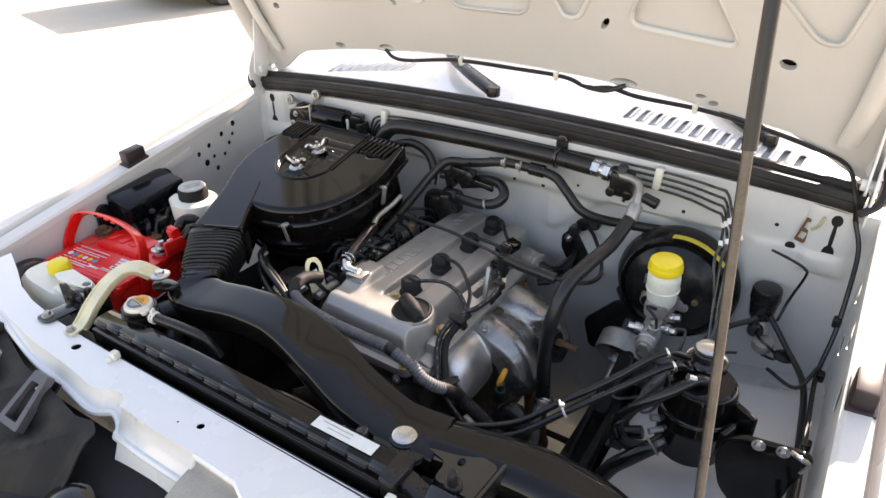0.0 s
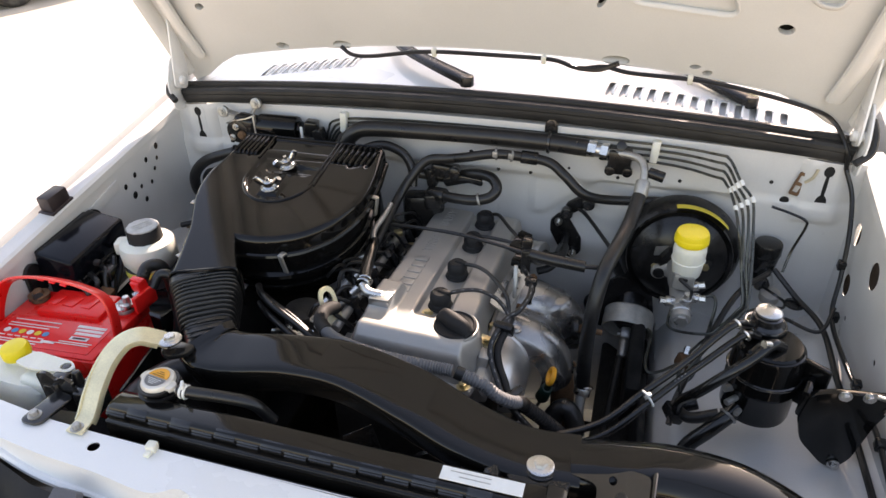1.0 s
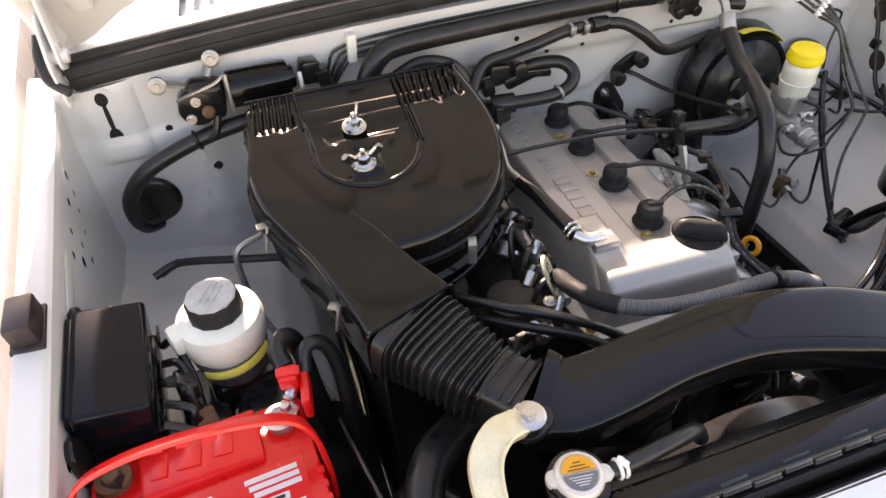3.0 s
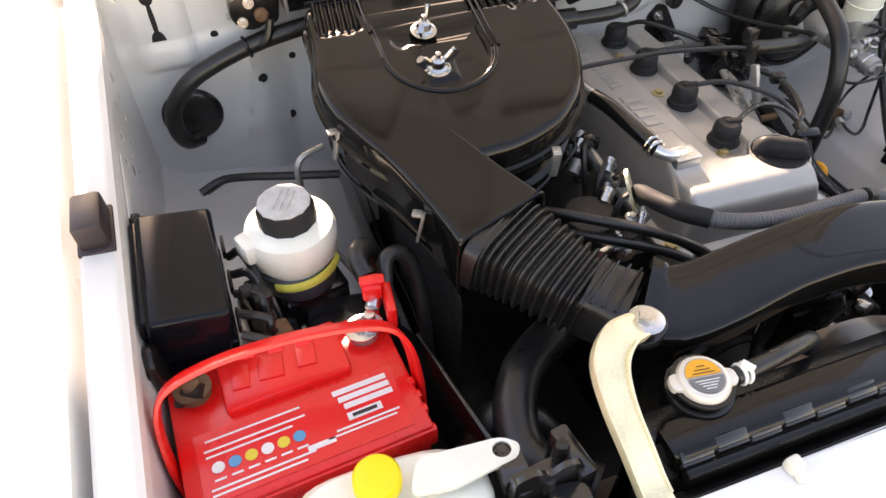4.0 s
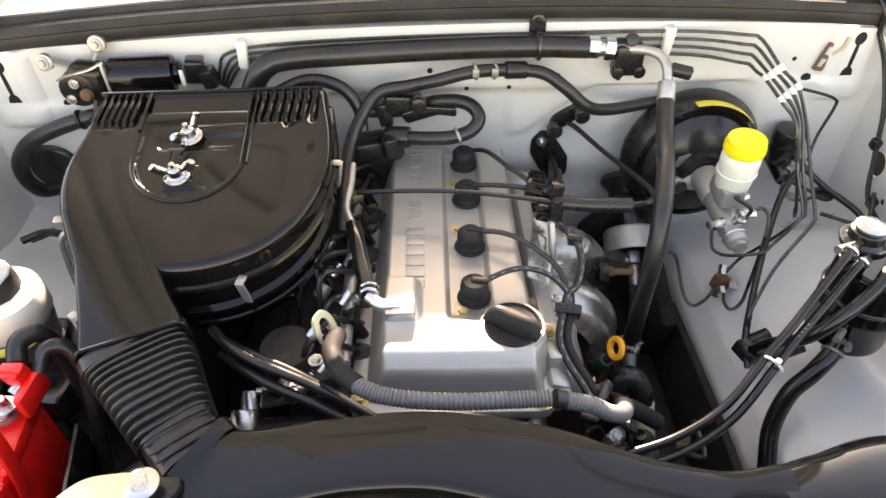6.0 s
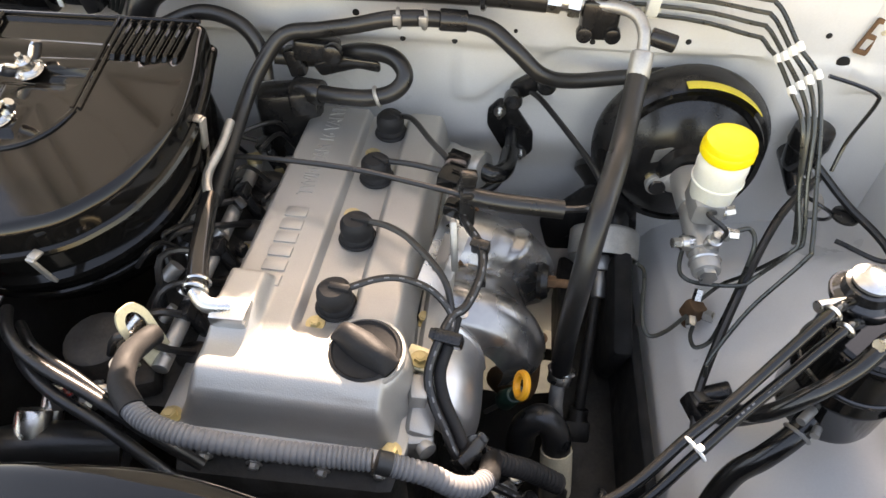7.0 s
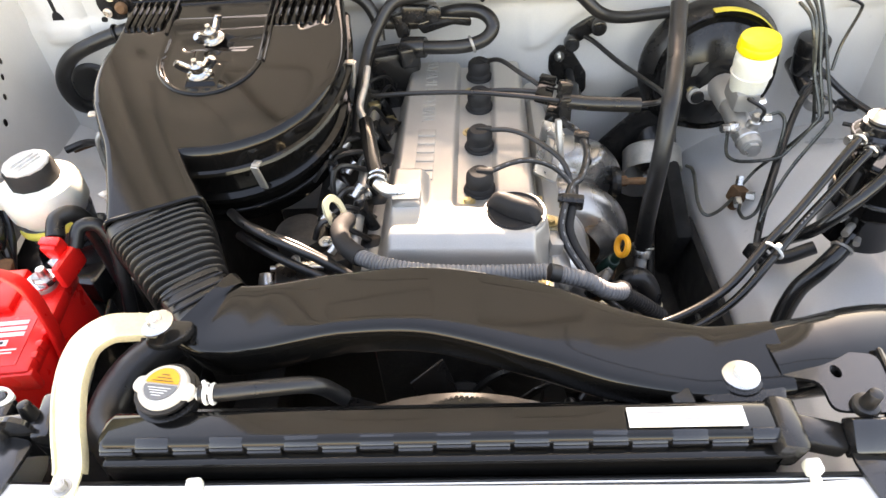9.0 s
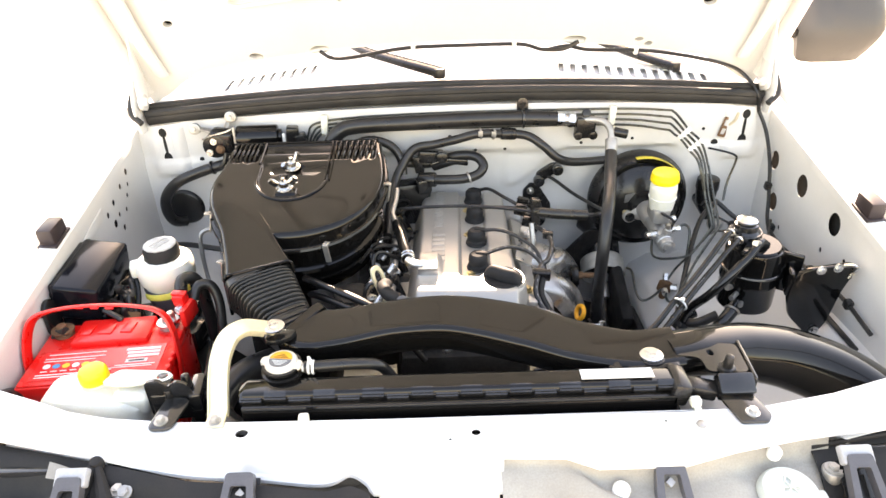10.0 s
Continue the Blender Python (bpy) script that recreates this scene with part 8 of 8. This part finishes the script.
part("hinge_ear", join(box((0.346, -0.096, 0.858), (0.016, 0.012, 0.008), (0, 0, 25), 0.003), box((0.425, -0.084, 0.860), (0.014, 0.014, 0.008), bev=0.003)), CLOUD, hc)
part("raised_mark", join(*[moved(panel([(0, 0), (0.0050, 0.009), (0, 0.019), (-0.0050, 0.009)], [[(0, 0.003), (0.0032, 0.009), (0, 0.015), (-0.0032, 0.009)]], 0.0016), pose(0.388, -0.079, 0.8705, 7, 0, a)) for a in (0, 118, 242)]), CLOUD, hc)
part("neck", cyl((0.385, -0.086, 0.80), (0.385, -0.088, 0.853), 0.026), CLOUD, hc)
GREYH = mat("grey_housing_plastic", (0.30, 0.285, 0.26), 0.55, var=0.2, scale=20, bump=0.05, dust=0.4, dust_color=(0.36, 0.31, 0.25))
for s in (-1, 1):
    hlmp = thing("headlamp", (s * 0.56, -0.08, 0.70), "headlamp unit with clear lens and dusty grey housing", "headlamp", "headlamps")
    part("housing", moved(sheet(lambda u, v: ((u - 0.5) * 0.26, -0.05 + 0.10 * math.sin(math.pi * u) ** 0.6 * math.sin(math.pi * v) ** 0.5, (v - 0.5) * 0.16), 20, 14, 0.003), pose(s * 0.600, -0.075, 0.765, -12, 0, s * 18)), GREYH, hlmp)
    part("lens", moved(sheet(lambda u, v: ((u - 0.5) * 0.27, -0.055 - 0.015 * math.sin(math.pi * u), (v - 0.5) * 0.165), 16, 8, 0.004), pose(s * 0.600, -0.080, 0.765, -12, 0, s * 18)), LENS, hlmp)
    part("reflector", moved(sheet(lambda u, v: ((u - 0.5) * 0.24, 0.04 * math.sin(math.pi * u) * math.sin(math.pi * v) - 0.045, (v - 0.5) * 0.14), 16, 12), pose(s * 0.600, -0.080, 0.765, -12, 0, s * 18)), CHROME, hlmp)
    part("adjuster", join(cyl((s * 0.455, -0.05, 0.850), (s * 0.455, -0.05, 0.868), 0.013, bev=0.003), hexhead((s * 0.455, -0.05, 0.868), (0, 0, 1), 0.007)), GREYM, hlmp)
# black folded baffle sheets between the support and the grille


def baffle_at(u, v):
    x = -0.70 + 0.57 * u
    y0 = float(np.interp(x, [-0.70, -0.56, -0.466, -0.361, -0.267, -0.186, -0.155, -0.134, -0.122], [0.030, -0.004, -0.028, -0.056, -0.065, -0.078, -0.070, -0.080, -0.095]))
    pleat = 0.055 * abs(((x + 0.70) * 6.2 + 1.2 * v) % 1.0 - 0.5)
    return (x, y0 + 0.006 - 0.17 * v, 0.880 - 0.018 * v - 0.085 * v * v - pleat * step(v / 0.3) * 1.2)


baffle = thing("front_baffle", (-0.42, -0.10, 0.80), "creased black plastic baffle folded to a peak before the support", "baffle")
part("baffle_panel", sheet(baffle_at, 90, 20, 0.002), MATT, baffle, sharp=25)
part("inner_panel", sheet(lambda u, v: (-0.36 + 0.44 * u, -0.040 - 0.30 * v, 0.828 - 0.045 * v + 0.012 * abs(math.sin(u * 9 + v * 2.2)) * v - 0.018 * math.sin(u * 5 - v * 4) ** 2 * v), 60, 16, 0.002), MATT, baffle, sharp=25)
part("flap_fold", sweep(spline([(-0.492, -0.022, 0.884), (-0.505, -0.06, 0.872), (-0.53, -0.12, 0.845), (-0.56, -0.19, 0.80)], 5), [0.006, 0.016, 0.022, 0.03], [0.006, 0.012, 0.014, 0.014], 8), MATT, baffle)
part("flap_fold", sweep(spline([(-0.488, -0.024, 0.884), (-0.462, -0.07, 0.870), (-0.43, -0.13, 0.845), (-0.40, -0.20, 0.80)], 5), [0.005, 0.010, 0.012, 0.014], [0.005, 0.008, 0.010, 0.012], 8), MATT, baffle)
part("flap_tip", cyl((-0.490, -0.020, 0.880), (-0.490, -0.022, 0.892), 0.010, 0.008, bev=0.002), MATT, baffle)
part("fastener", hexhead((-0.445, -0.055, 0.868), (0, -0.3, 1), 0.007, 0.006), GREYM, baffle)
side_b = thing("side_baffle", (0.57, -0.08, 0.80), "creased black plastic baffle beside the headlamp", "baffle")
part("baffle_panel", sheet(lambda u, v: (0.44 + 0.26 * u, -0.018 + 0.045 * u - 0.16 * v, 0.872 - 0.02 * v - 0.10 * v * v - 0.02 * math.sin(u * 7 + v * 3) ** 2 * v), 30, 14, 0.002), MATT, side_b, sharp=25)
part("rolled_edge", sweep([V(0.44, -0.018, 0.874), V(0.57, 0.004, 0.874), V(0.70, 0.027, 0.874)], 0.004, 0.004, 8), MATT, side_b)
grey = solo("lamp_bracket", sheet(lambda u, v: (-0.555 + 0.075 * u, -0.014 - 0.026 * u - 0.018 * v * (1 - 0.5 * u), 0.884 - 0.010 * v - 0.012 * u + 0.004 * math.sin(math.pi * u)), 8, 5, 0.002), GREYH, "pale dusty bracket above the headlamp", "bracket")
grille = thing("front_grille", (0, -0.24, 0.62), "black plastic grille in front of the radiator", "grille")
for k in range(5):
    part("slat", box((0, -0.225 - 0.004 * k, 0.77 - 0.045 * k), (0.74, 0.014, 0.012), (20, 0, 0), 0.004), BLACK, grille)
for x in (-0.37, -0.12, 0.12, 0.37):
    part("upright", box((x, -0.230, 0.68), (0.014, 0.018, 0.22), (0, 0, 0), 0.003), BLACK, grille)
horn = solo("horn", join(lathe([(0, 0), (0.045, 0), (0.048, 0.006), (0.040, 0.018), (0.020, 0.026), (0, 0.028)], (-0.110, -0.155, 0.800), (0, -0.5, 0.86), 32), cyl((-0.110, -0.14, 0.77), (-0.110, -0.12, 0.80), 0.02)), DARKM, "black disc horn under the support's edge", "horn")
bumper = solo("front_bumper", sweep(spline([(-0.86, 0.05, 0.50), (-0.78, -0.16, 0.50), (-0.4, -0.25, 0.50), (0, -0.27, 0.50), (0.4, -0.25, 0.50), (0.78, -0.16, 0.50), (0.86, 0.05, 0.50)], 6), 0.05, 0.10, 14, square=1.8), PAINT, "white front bumper of the truck", "bumper")

# ---- parked car across the yard ----
car = thing("parked_car", (-6.0, 6.4, 0), "white parked car seen low across the yard", "car")
CM = Matrix.Translation((-6.42, 5.55, 0)) @ pose(0, 0, 0, 0, 0, 76)
low_side = round_poly([(-0.75, 0.28), (3.35, 0.28), (3.40, 0.62), (3.25, 0.85), (2.5, 0.92), (-0.1, 0.92), (-0.72, 0.80), (-0.80, 0.55)], 0.10, 5)
XZ = lambda Y: Matrix(((1, 0, 0, 0), (0, 0, 1, Y), (0, 1, 0, 0), (0, 0, 0, 1)))
part("body", plate(low_side, 0.0, 1.62, 0.06, 3, m=CM @ XZ(0.0)), PAINT, car, "white body")
part("cabin", plate(round_poly([(0.55, 0.90), (3.0, 0.90), (2.5, 1.40), (1.25, 1.42)], 0.12, 5), 0.10, 1.52, 0.08, 3, m=CM @ XZ(0.0)), PAINT, car)
part("side_window", plate(round_poly([(0.85, 0.94), (2.75, 0.94), (2.40, 1.34), (1.30, 1.35)], 0.06, 4), 0.075, 0.095, 0.0, m=CM @ XZ(0.0)), GLOSS, car, "dark side window")
for wx in (0.0, 2.55):
    for wy in (0.02, 1.42):
        w = part("wheel", moved(lathe([(0.18, -0.09), (0.27, -0.10), (0.30, -0.08), (0.31, 0.0), (0.30, 0.08), (0.27, 0.10), (0.18, 0.09)], (wx, wy + 0.08, 0.31), (0, -1, 0), 32), CM), TYRE, car)
        part("rim", moved(lathe([(0, 0.07), (0.05, 0.07), (0.07, 0.04), (0.15, 0.05), (0.185, 0.095), (0.185, -0.08), (0, -0.05)], (wx, wy + 0.08, 0.31), (0, -1 if wy < 1 else 1, 0), 28), CM), STEEL, w)
part("underbody", moved(box((1.3, 0.8, 0.26), (3.9, 1.4, 0.10), bev=0.02), CM), DARKM, car)
